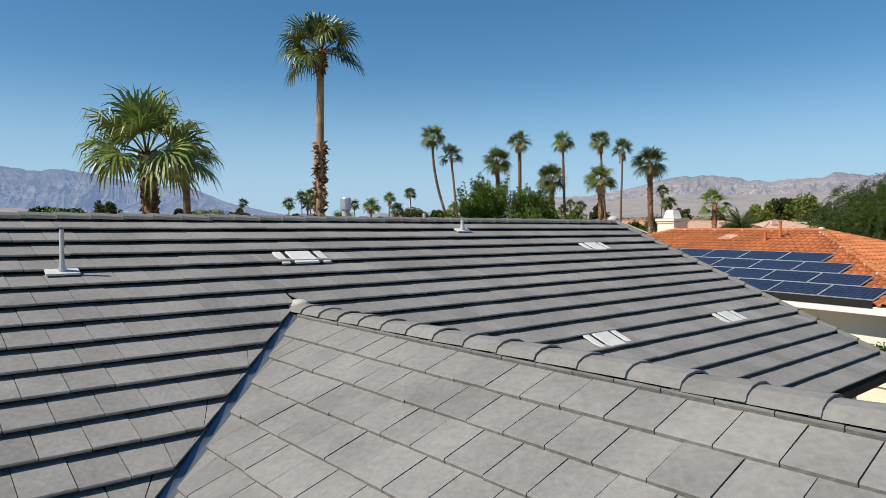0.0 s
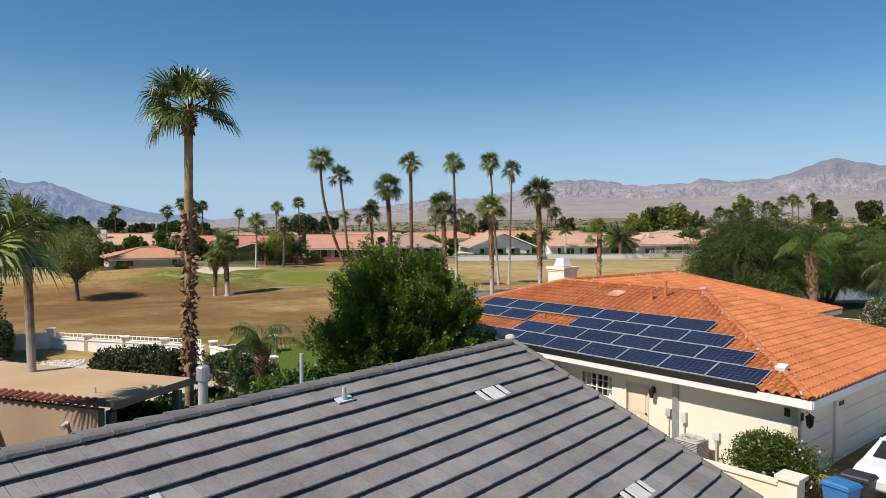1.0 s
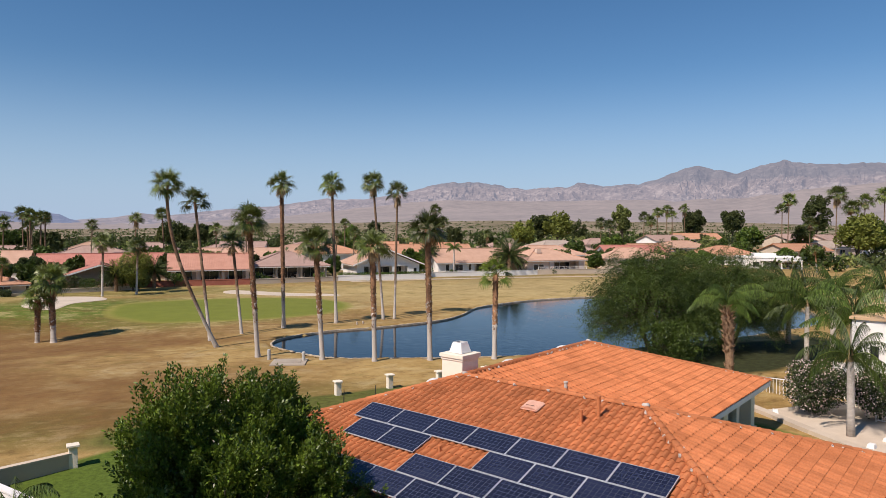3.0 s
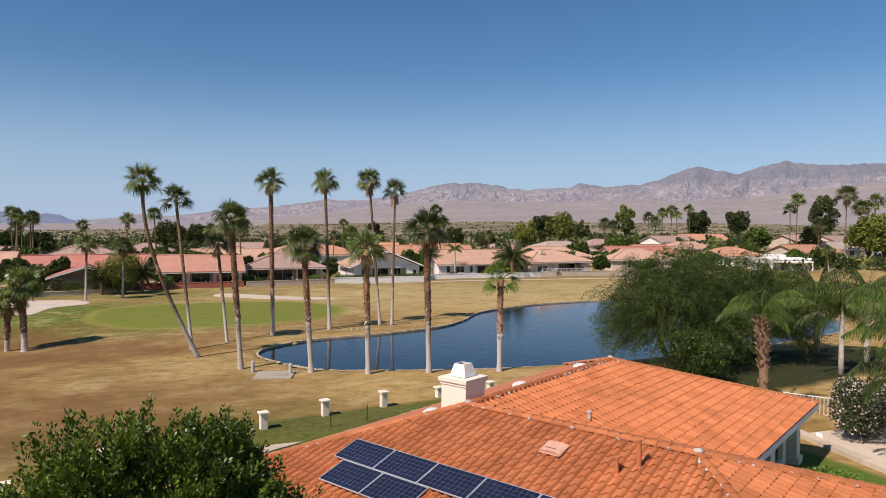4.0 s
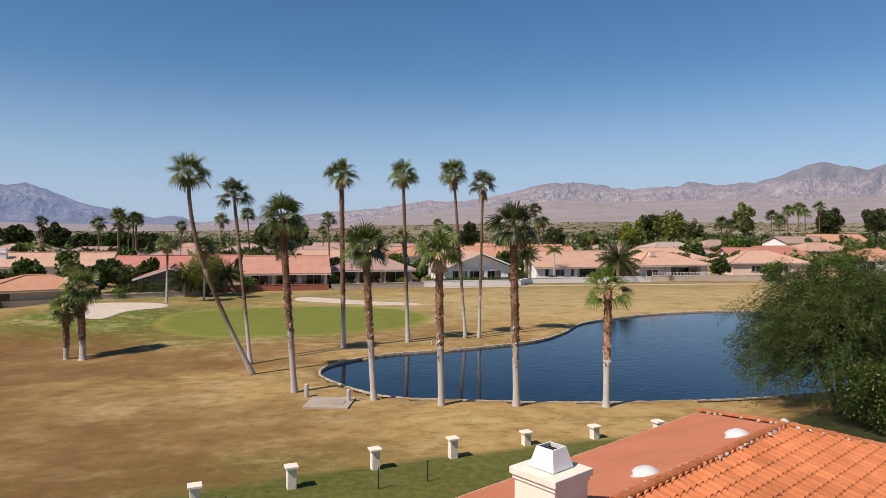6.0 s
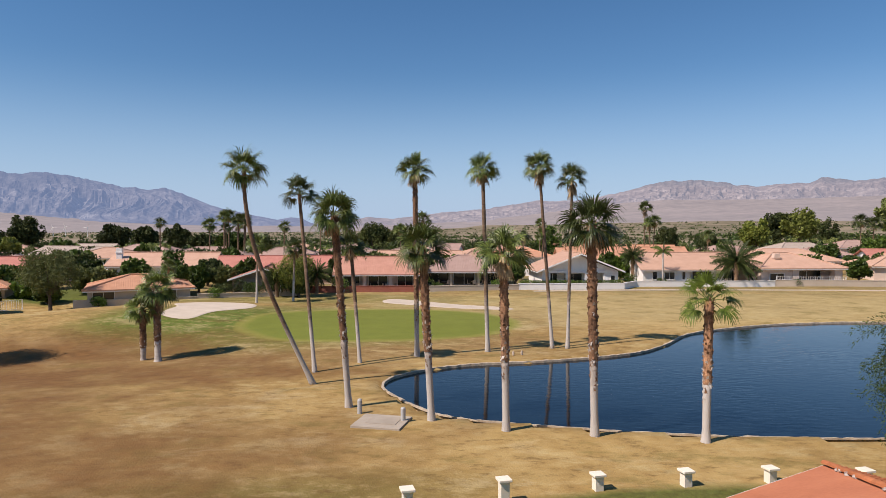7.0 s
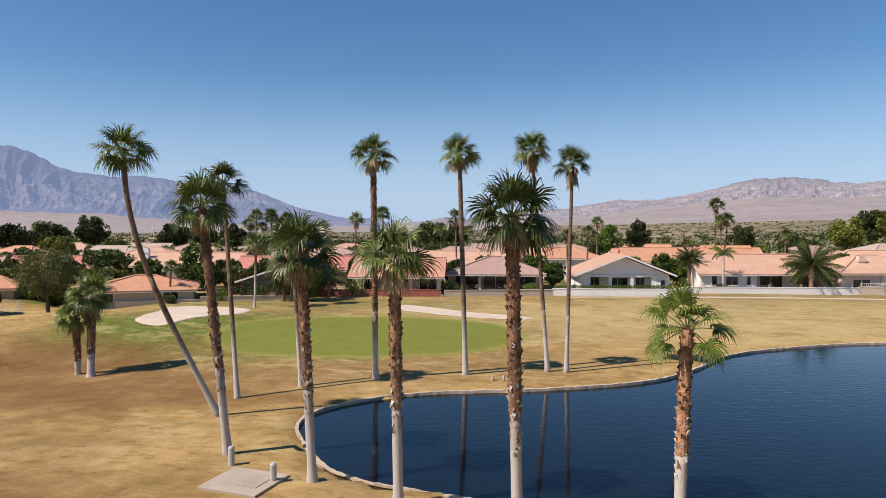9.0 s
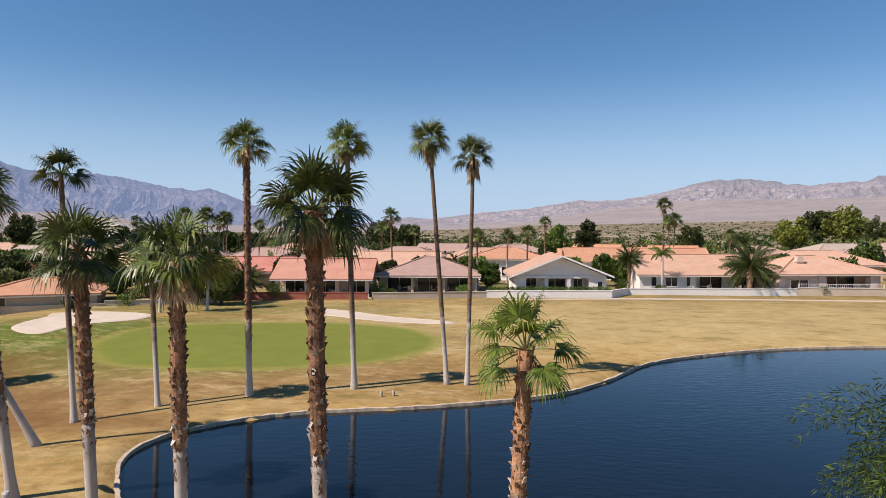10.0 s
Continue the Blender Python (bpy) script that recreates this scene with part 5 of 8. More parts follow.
def broadleaf(name, x, y, label, category, height, rx, ry, material, clumps=30, per=300, size=0.12, trunk=(0.18, 1.0), seed=1, group="", clump=0.3, flat=1.0, droop=0.0, flowers=0, core=True,
              aspect=0.5, trunks=1, lean=0.0, shape="round", z=None):
    """Trunk with limbs to a crown of leaf clumps."""
    gz = land1(x, y) if z is None else z
    t = thing(name, x, y, gz, 0, label, category, group)
    r = random.Random(seed)
    tr, th = trunk
    cz = (height + th) / 2
    hz = (height - th) / 2
    cs, rs = [], []
    tries = 0
    while len(cs) < clumps and tries < 5000:
        tries += 1
        d = Vector((r.gauss(0, 1), r.gauss(0, 1), r.gauss(0, 1))).normalized()
        q = r.uniform(0.45, 0.86)
        if shape == "cone":
            k = r.random()
            w = (1 - 0.72 * k ** 1.6)
            c = (math.cos(r.uniform(0, 6.28)) * rx * w * 0.72 * r.uniform(.6, 1), math.sin(r.uniform(0, 6.28)) * ry * w * 0.72 * r.uniform(.6, 1), th + 0.12 * height + k * (height - th) * 0.80)
        else:
            c = (d.x * rx * q, d.y * ry * q, cz + d.z * hz * q * 0.92)
        cr = clump * min(rx, ry) * r.uniform(0.75, 1.25)
        cs.append((c[0] + lean * c[2], c[1], c[2]))
        rs.append((cr, cr, min(cr * flat * r.uniform(0.9, 1.4), max(0.1, height - c[2]))))
    for k in range(trunks):
        an = 6.28 * k / max(1, trunks) + 0.5
        ox, oy = (0, 0) if trunks == 1 else (math.cos(an) * rx * 0.22, math.sin(an) * ry * 0.22)
        base = (ox * 0.5, oy * 0.5, -0.3)
        top = (ox * 1.6 + lean * th, oy * 1.6, max(th, 0.3) + hz * 0.5)
        part("trunk", Mesh().tube([base, (ox + lean * th * .4, oy, th * 0.6), top], [tr * 1.25, tr, tr * 0.6], 8), M["bark_dark"], t)
    lim = Mesh()
    for k in range(min(len(cs), 14)):
        c = cs[k]
        lim.tube([(lean * th, 0, max(th, .3)), ((c[0]) * 0.5, c[1] * 0.5, (max(th, .3) + c[2]) * 0.52), c], [tr * 0.5, tr * 0.3, tr * 0.1], 5, cap=False)
    part("limb", lim, M["bark_dark"], t)
    lf = Mesh()
    leaves(lf, cs, rs, per, size, seed, aspect, droop)
    crown = part("crown", lf, material, t)
    if flowers:
        fm = Mesh()
        leaves(fm, cs, [tuple(q * 1.06 for q in k) for k in rs], flowers, 0.10, seed + 9, 0.9, 0, 0.9)
        tagged(part("blossom", fm, M["flower"], t, "pale pink blossom"), kind="stuff")
    return t


def sprigs(mb, start, way, length, per, size, aspect, width, seed, fall=0.0, spread=0.6):
    """Leafy twigs: leaves set round each one from its foot to its tip, the tip hanging by fall."""
    g = np.random.default_rng(seed)
    n = len(start)
    s = np.tile((np.arange(per) + 0.5) / per, n)
    b = np.repeat(np.arange(n), per)
    s = np.clip(s + g.uniform(-0.08, 0.08, len(s)), 0, 1)
    L, d = length[b][:, None], way[b]
    s1 = s[:, None]
    axis = start[b] + d * L * s1 - np.array([0, 0, 1.0]) * fall * L * s1 ** 2
    tang = d - np.array([0, 0, 1.0]) * 2 * fall * s1
    tang /= np.linalg.norm(tang, axis=1)[:, None]
    r = np.cross(tang, g.normal(size=tang.shape))
    r /= np.linalg.norm(r, axis=1)[:, None] + 1e-9
    p = axis + r * width * (1 - 0.65 * s1) * g.uniform(0.3, 1.0, len(s))[:, None]
    ax = tang + r * spread + g.normal(scale=0.35, size=r.shape)
    ax /= np.linalg.norm(ax, axis=1)[:, None]
    sd = np.cross(ax, r + g.normal(scale=0.5, size=r.shape))
    sd /= np.linalg.norm(sd, axis=1)[:, None] + 1e-9
    H = size * g.uniform(0.7, 1.25, len(s))[:, None]
    W = H * aspect * 0.5
    return mb.quads(np.stack([p, p + ax * H * 0.5 + sd * W, p + ax * H, p + ax * H * 0.5 - sd * W], 1))


def lumpy(d, seed, freq):
    """Bulges of a crown in the direction d, about -1 to 1."""
    return np.array([noise.noise(Vector(q) * freq + Vector((seed * 3.1, seed * 1.7, 0))) + 0.5 * noise.noise(Vector(q) * freq * 2.3 + Vector((0, seed, 5))) for q in d])


def crown_shell(n, seed, low=-0.75):
    """Directions spread over a dome."""
    g = np.random.default_rng(seed)
    z = g.uniform(low, 1.0, n)
    ph = g.uniform(0, 2 * math.pi, n)
    c = np.sqrt(1 - np.clip(z, -1, 1) ** 2)
    return np.stack([c * np.cos(ph), c * np.sin(ph), z], 1), g


def ficus_tree(x, y, label, height, radius, material, seed):
    """Dense rounded evergreen whose surface breaks into upright leafy shoots."""
    gz = land1(x, y)
    t = thing("ficus_tree", x, y, gz, 0, label, "tree")
    height -= gz
    d, g = crown_shell(330, seed)
    lump = lumpy(d, seed, 2.1)
    zc = height * 0.42
    R = np.array([radius, radius * 0.95, 0])
    k = (0.84 + 0.42 * lump)[:, None]
    flat = d.copy()
    flat[:, 2] = 0
    flat /= np.linalg.norm(flat, axis=1)[:, None] + 1e-9
    side = np.sqrt(1 - d[:, 2] ** 2)[:, None] ** 0.95
    p = flat * side * R * k
    p[:, 2] = zc + d[:, 2] * np.where(d[:, 2] > 0, height - zc - 0.7, zc * 0.95) * k[:, 0]
    # two leading tops, the second a little lower
    for px, py, ph in ((-0.85, 0.2, 0.9), (1.45, -0.2, 0.5)):
        p[:, 2] += ph * np.exp(-((p[:, 0] - px) ** 2 + (p[:, 1] - py) ** 2) / 0.55) * (d[:, 2] > 0.2)
    # each branch end carries a tuft of shoots
    b = np.repeat(np.arange(len(d)), 8)
    tuft = np.array([0, 0, zc]) + (p - np.array([0, 0, zc])) * g.uniform(0.78, 1.0, len(d))[:, None]
    way = 0.6 * d + np.array([0, 0, 0.8]) + g.normal(scale=0.12, size=d.shape)
    way = way[b] + g.normal(scale=0.30, size=(len(b), 3))
    way /= np.linalg.norm(way, axis=1)[:, None]
    start = tuft[b] + g.normal(scale=0.15, size=(len(b), 3))
    lf = Mesh()
    sprigs(lf, start, way, g.uniform(0.45, 0.95, len(b)) * g.uniform(0.7, 1.15, len(d))[b], 68, 0.10, 0.5, 0.16, seed)
    core_c = [tuple(np.array([0, 0, zc]) + (q - np.array([0, 0, zc])) * 0.62) for q in p[:110]]
    leaves(lf, core_c, [(0.8, 0.8, 0.8)] * 110, 100, 0.22, seed + 1, 0.6, 0, 0.2)
    part("trunk", Mesh().tube([(0, 0, -0.3), (0, 0, 1.2), (0.1, 0, height * 0.5)], [0.24, 0.2, 0.1], 8), M["bark_dark"], t)
    lim = Mesh()
    for q in start[::40]:
        lim.tube([(0, 0, 0.8), tuple(q * np.array([0.45, 0.45, 0.6])), tuple(q)], [0.08, 0.05, 0.015], 5, cap=False)
    part("limb", lim, M["bark_dark"], t)
    part("crown", lf, material, t)
    return t


ficus_tree(2.9, 28.0, "dense dark green ficus tree against the house eave", 6.6, 3.5, M["ficus_leaf"], 4)


def weeping_tree(x, y, label, height, rx, ry, seed, twigs=1600):
    """Spreading tree with a lumpy crown of feathery twigs that arch out and hang."""
    gz = land1(x, y)
    t = thing("mesquite_tree", x, y, gz, 0, label, "tree", "mesquites by the pond")
    for k in range(4):
        a = 1.3 + k * 1.57
        part("trunk", Mesh().tube([(math.cos(a) * .3, math.sin(a) * .3, -.3), (math.cos(a) * rx * .16, math.sin(a) * ry * .16, 1.5), (math.cos(a) * rx * .36, math.sin(a) * ry * .36, height * .5)], [0.24, 0.18, 0.1], 8), M["bark_dark"], t)
    d, g = crown_shell(twigs, seed, -0.55)
    zc = height * 0.40
    k = (0.83 + 0.30 * lumpy(d, seed, 1.7))[:, None]
    p = d * np.array([rx, ry, height - zc]) * k
    p *= g.uniform(0.55, 1.0, len(d))[:, None] ** 0.6
    p[:, 2] += zc
    way = d * np.array([1, 1, 0.45]) + np.array([0, 0, 0.12]) + g.normal(scale=0.35, size=d.shape)
    way /= np.linalg.norm(way, axis=1)[:, None]
    start = p - way * 0.7
    lf = Mesh()
    keep = start[:, 2] > 1.0
    sprigs(lf, start[keep], way[keep], g.uniform(1.0, 2.0, len(d))[keep], 72, 0.19, 0.16, 0.22, seed, 0.6, 0.9)
    inner = [tuple(np.array([0, 0, zc]) + (q - np.array([0, 0, zc])) * 0.66) for q in p[:240]]
    leaves(lf, inner, [(1.0, 1.0, 0.8)] * 240, 95, 0.24, seed + 1, 0.3, 0.6, 0.2)
    lim = Mesh()
    for q in start[:130]:
        lim.tube([(q[0] * .25, q[1] * .25, height * .38), tuple(q * np.array([0.65, 0.65, 0.85])), tuple(q)], [0.09, 0.05, 0.02], 5, cap=False)
    tagged(part("limb", lim, M["bark_dark"], t), kind="stuff")
    part("crown", lf, M["mesquite_leaf"], t)
    return t


weeping_tree(37.0, 55.4, "large spreading feathery mesquite tree by the pond", 10.0, 7.0, 5.4, 7)
weeping_tree(45.0, 56.4, "large spreading feathery mesquite tree by the pond", 9.6, 7.0, 5.4, 8)
broadleaf("citrus_bush", 35.0, 50.5, "glossy green citrus bush behind the red roof", "bush", 3.6, 2.4, 2.2, M["shrub_leaf"], 40, 240, 0.16, (0.1, 0.2), 9, clump=0.34)
# fairway trees
broadleaf("palo_verde_tree", -28.0, 81.3, "airy grey-green desert tree leaning over dry grass", "tree", 8.0, 3.3, 3.1, M["desert_leaf"], 110, 95, 0.28, (0.2, 2.0), 12, clump=0.24, droop=0.8, aspect=0.25, lean=-0.14)
broadleaf("palo_verde_tree", -38.7, 113.0, "airy grey-green desert tree on the far rough", "tree", 8.8, 4.6, 4.0, M["desert_leaf"], 130, 90, 0.32, (0.22, 2.2), 13, clump=0.2, droop=0.7, aspect=0.3, lean=-0.1)
broadleaf("willow_acacia", -9.2, 121.0, "light green weeping acacia by the patio wall", "tree", 6.6, 3.4, 2.6, M["acacia_leaf"], 60, 150, 0.32, (0.15, 1.2), 14, clump=0.30, droop=1.0, aspect=0.25)

# trees among the houses: dark pines and olive-green crowns
rr = random.Random(21)
WEST_TREES = [(-63, 112, 5.6, 3.6, "pine_leaf"), (-56.5, 111, 5.0, 3.4, "mesquite_leaf"), (-50.5, 110.5, 4.8, 3.0, "shrub_leaf"), (-46.8, 112, 4.0, 2.2, "pine_leaf"), (-142, 235, 11.2, 7.2, "pine_leaf"), (-143, 255, 11.3, 8.2, "pine_leaf"), (-134, 265, 14.9, 6.6, "pine_leaf"), (-101, 200, 7.5, 5.2, "acacia_leaf"), (-105, 270, 12.3, 6.3, "pine_leaf"), (-98, 280, 11.9, 5.3, "pine_leaf"), (-82, 270, 11.8, 5.2, "pine_leaf"),
              (-66, 250, 8.4, 5.0, "pine_leaf"), (-54, 240, 8.8, 5.6, "mesquite_leaf"), (-46, 240, 8.2, 5.6, "pine_leaf"), (-90, 210, 6.6, 5.3, "mesquite_leaf"), (-78, 200, 5.3, 3.6, "mesquite_leaf"), (-74, 230, 5.4, 5.6, "desert_leaf"), (-170, 290, 13, 7.1, "desert_leaf"),
              (-40, 126, 4.2, 3.4, "desert_leaf"), (-36, 131, 5.0, 2.4, "mesquite_leaf"), (-24.6, 127, 4.6, 1.7, "mesquite_leaf"), (-21.3, 129, 4.2, 2.4, "desert_leaf"), (-53, 127, 4.0, 3.6, "mesquite_leaf"), (-61, 134, 4.5, 4, "pine_leaf"), (-57, 152, 5.5, 4.5, "mesquite_leaf"), (-74, 142, 6, 4.5, "mesquite_leaf"), (-30, 160, 6, 3.5, "shrub_leaf"),
              (-66, 129, 5, 3.4, "mesquite_leaf"), (-50, 132, 5.5, 3.2, "pine_leaf"), (-45, 135, 5, 2.8, "mesquite_leaf"), (-52, 144, 6, 3.5, "pine_leaf"), (-68, 147, 6, 4, "pine_leaf"), (-47, 122, 3.2, 2.4, "shrub_leaf"), (-43, 119.5, 2.8, 1.9, "mesquite_leaf"), (-27, 138, 5, 2.8, "pine_leaf"), (-30, 133, 4.2, 2.4, "mesquite_leaf"), (-19, 133, 5, 2.2, "mesquite_leaf")]
MID_TREES = [(-13, 290, 12.8, 7.4, "pine_leaf"), (-2, 285, 12.6, 5.2, "pine_leaf"), (46, 230, 11.6, 4.2, "shrub_leaf"), (55, 235, 12.8, 4.0, "pine_leaf"), (84, 235, 12.0, 3.8, "pine_leaf"), (99, 240, 9.5, 3.4, "pine_leaf"), (-10.5, 126, 4.0, 2.6, "mesquite_leaf"), (-8.6, 121.5, 3.2, 1.6, "desert_leaf"), (21, 147, 5, 2.4, "shrub_leaf"),
             (24.6, 140, 4.6, 1.8, "mesquite_leaf"), (9.6, 141, 4.8, 1.8, "pine_leaf"), (-5, 136, 5.2, 2.4, "pine_leaf"), (38, 150, 5, 2.5, "shrub_leaf"), (46, 152, 5, 2.5, "shrub_leaf"), (14, 150, 5.4, 2.6, "mesquite_leaf"), (2, 146, 5.6, 2.8, "mesquite_leaf")]
EAST_TREES = [(122, 255, 13.4, 5.8, "acacia_leaf"), (145, 285, 16.6, 6.6, "pine_leaf"), (151, 280, 16.8, 8.2, "acacia_leaf"), (156, 270, 12.4, 4.2, "pine_leaf"), (172, 260, 19.6, 4.6, "desert_leaf"), (210, 260, 16.4, 6.0, "pine_leaf"), (237, 265, 17.2, 6.4, "pine_leaf"), (250, 230, 23, 6.6, "pine_leaf"), (176, 150, 14.8, 7.4, "acacia_leaf"),
              (189, 155, 12.6, 6.4, "mesquite_leaf"), (188, 180, 11, 4.2, "pine_leaf"), (175, 190, 9.5, 5, "shrub_leaf"), (159, 150, 5.8, 3.8, "shrub_leaf"), (149, 150, 5, 3.4, "shrub_leaf"), (98, 158, 5, 3, "mesquite_leaf"), (67.5, 149, 4.4, 2.0, "shrub_leaf"), (74, 153, 5, 3, "mesquite_leaf"), (89, 148, 4.5, 2.5, "shrub_leaf"), (108, 190, 7, 4, "mesquite_leaf"), (128, 200, 7.6, 4.6, "mesquite_leaf")]
for x, y, h, r, m in WEST_TREES + MID_TREES + EAST_TREES:
    broadleaf("garden_tree", x, y, {"pine_leaf": "dark rounded pine behind the houses", "acacia_leaf": "broad olive-green tree behind the houses"}.get(m, "bushy green tree among the houses"), "tree", h, r, r * 0.8, M[m], 46, 78 if r < 4.4 else 104, 0.6 if r < 4.4 else 0.92, (0.2, h * (0.2 if h > 7 else 0.08)), int(x * 7 + y * 3) % 997, "trees among the houses", clump=0.27, aspect=0.6)
# low garden trees in the gaps between the far houses
made = 0
while made < 95:
    y = rr.uniform(134, 262)
    x = rr.uniform(-0.62, 0.92) * y
    r = rr.uniform(1.7, 3.6)
    if any(math.hypot(x - px, y - py) < pr * 0.86 + r for px, py, pr in PLOTS):
        continue
    h = rr.uniform(3.4, 6.4)
    m = rr.choice(("pine_leaf", "mesquite_leaf", "mesquite_leaf", "shrub_leaf", "desert_leaf"))
    broadleaf("garden_tree", x, y, "bushy green tree among the houses", "tree", h, r, r * 0.85, M[m], 22, 46, 0.62, (0.15, h * 0.1), made + 300, "trees among the houses", clump=0.36, aspect=0.6)
    made += 1
# a far belt of trees, too many to count
for leaf, count, seed in (("pine_leaf", 300, 77), ("mesquite_leaf", 280, 79), ("desert_leaf", 120, 80)):
    belt = Mesh()
    cs, rs = [], []
    for k in range(count):
        a = rr.uniform(-52, 56)
        d = 190 + 330 * rr.random() ** 1.2
        x, y = d * math.sin(radians(a)), d * math.cos(radians(a))
        h = rr.uniform(1.6, 4.4)
        w = rr.uniform(1.6, 4.6)
        for n in range(3):
            cs.append((x + rr.uniform(-w, w), y + rr.uniform(-w, w), land1(x, y) + h * rr.uniform(0.35, 0.6)))
            rs.append((w * rr.uniform(0.5, 0.8), w * 0.6, h * rr.uniform(0.5, 0.75)))
    leaves(belt, cs, rs, 40, 1.0, seed, 0.7, 0, 0.4)
    tagged(part("far_tree_belt", belt, M[leaf]), "belt of desert trees and bushes beyond the houses", "trees", kind="stuff")
scrub = Mesh()
cs, rs = [], []
for k in range(3600):
    a = rr.uniform(-55, 58)
    d = 330 + 1500 * rr.random() ** 1.8
    x, y = d * math.sin(radians(a)), d * math.cos(radians(a))
    w = rr.uniform(2, 8)
    cs.append((x, y, land1(x, y) + 0.6))
    rs.append((w, w * 0.6, rr.uniform(0.8, 2.4)))
leaves(scrub, cs, rs, 13, 2.2, 78, 0.7, 0, 0.2)
tagged(part("desert_scrub", scrub, M["mesquite_leaf"]), "sparse dark scrub on the desert plain", "scrub", kind="stuff")

# shrubs in the far gardens
for k, (x, y, h, r, m) in enumerate(((-33, 113.8, 1.6, 1.0, "shrub_leaf"), (-25, 116.8, 1.1, 0.8, "oleander_leaf"), (-20, 120, 1.4, 1.0, "shrub_leaf"), (-8, 127.5, 2.0, 1.4, "shrub_leaf"), (9.2, 131, 2.0, 1.3, "shrub_leaf"), (11, 130, 1.3, 1.0, "shrub_leaf"),
                                        (21, 133, 1.6, 1.1, "shrub_leaf"), (44, 138.5, 2.1, 1.2, "shrub_leaf"), (50, 140.5, 1.1, 0.9, "oleander_leaf"), (72, 137.8, 1.2, 1.0, "oleander_leaf"), (2, 128.2, 0.9, 1.2, "oleander_leaf"), (-49, 113, 2.2, 1.8, "shrub_leaf"), (-17.2, 122.6, 2.4, 1.6, "pine_leaf"), (-15.2, 121.8, 2.0, 1.4, "mesquite_leaf"), (-19.6, 121.6, 1.8, 1.4, "pine_leaf"), (-12.6, 123.0, 2.6, 1.6, "pine_leaf"), (-3.6, 126.4, 2.2, 1.5, "shrub_leaf"))):
    broadleaf("shrub", x, y, "rounded garden shrub by a far house", "shrub", h, r, r, M[m], 14, 90, 0.2, (0.06, 0.1), 40 + k, "far garden shrubs", clump=0.45)
hd = Mesh()
run = [(24.6 + i * 0.36, 131.75 + i * 0.021 + 0.55) for i in range(46)]
leaves(hd, [(x, y, land1(x, y) + 0.9) for x, y in run], [(0.42, 0.42, 0.55)] * 46, 260, 0.13, 5, 0.6, 0, 0.5)
tagged(part("hedge", hd, M["shrub_leaf"]), "clipped green hedge behind the white wall", "hedge", kind="stuff")


# ================= feather palms =================
def feather_crown(seed, n, length, drop, low=-8):
    r = random.Random(seed)
    q = []
    st = Mesh()
    for i in range(n):
        phi = i * 2.39996 + r.uniform(-.2, .2)
        el = radians(84 - (84 - low) * (i + 0.5) / n + r.uniform(-9, 9))
        fall = drop * r.uniform(0.5, 1.3)
        bend = r.uniform(-0.35, 0.35)
        o = np.array([math.cos(phi), math.sin(phi), 0])
        L = length * r.uniform(0.85, 1.1)
        pts = [np.zeros(3)]
        for k in range(1, 13):
            th = el - radians(112) * fall * ((k - 0.5) / 12) ** 1.5
            pts.append(pts[-1] + L / 12 * (o * math.cos(th) + np.array([-o[1], o[0], 0]) * bend * k / 12 + np.array([0, 0, math.sin(th)])))
        st.tube([tuple(p) for p in pts], [0.03 * (1 - 0.8 * k / 12) for k in range(13)], 3, cap=False)
        side = np.array([-o[1], o[0], 0])
        for k in range(5, 51):
            u = k / 50
            f = u * 12
            j = min(11, int(f))
            p = pts[j] + (pts[j + 1] - pts[j]) * (f - j)
            for s in (-1, 1):
                ll = length * 0.21 * math.sin(math.pi * min(1, 0.15 + 0.85 * u)) ** 0.6 * r.uniform(.8, 1.15)
                d = side * s * 0.42 + o * 0.28 + np.array([0, 0, -1.0 + r.uniform(-.5, .45)])
                d /= np.linalg.norm(d)
                w = o * 0.017 + np.array([0, 0, 0.006])
                e = p + d * ll + np.array([0, 0, -0.18 * ll])
                q.append((p - w, p + w, e + w * .4, e - w * .4))
    return Mesh().quads(np.array(q)), st


FEATHER = []
for sd, n, ln, dr, lw in ((1, 22, 3.3, 1.05, -6), (2, 19, 3.1, 1.15, -10), (3, 14, 2.1, 1.0, 0), (4, 14, 3.3, 1.2, 6), (5, 46, 2.6, 0.45, -45)):
    a, b = feather_crown(sd, n, ln, dr, lw)
    FEATHER.append((a.data("crown", M["queen_leaf"]), b.data("frond_stalk", M["palm_light"])))


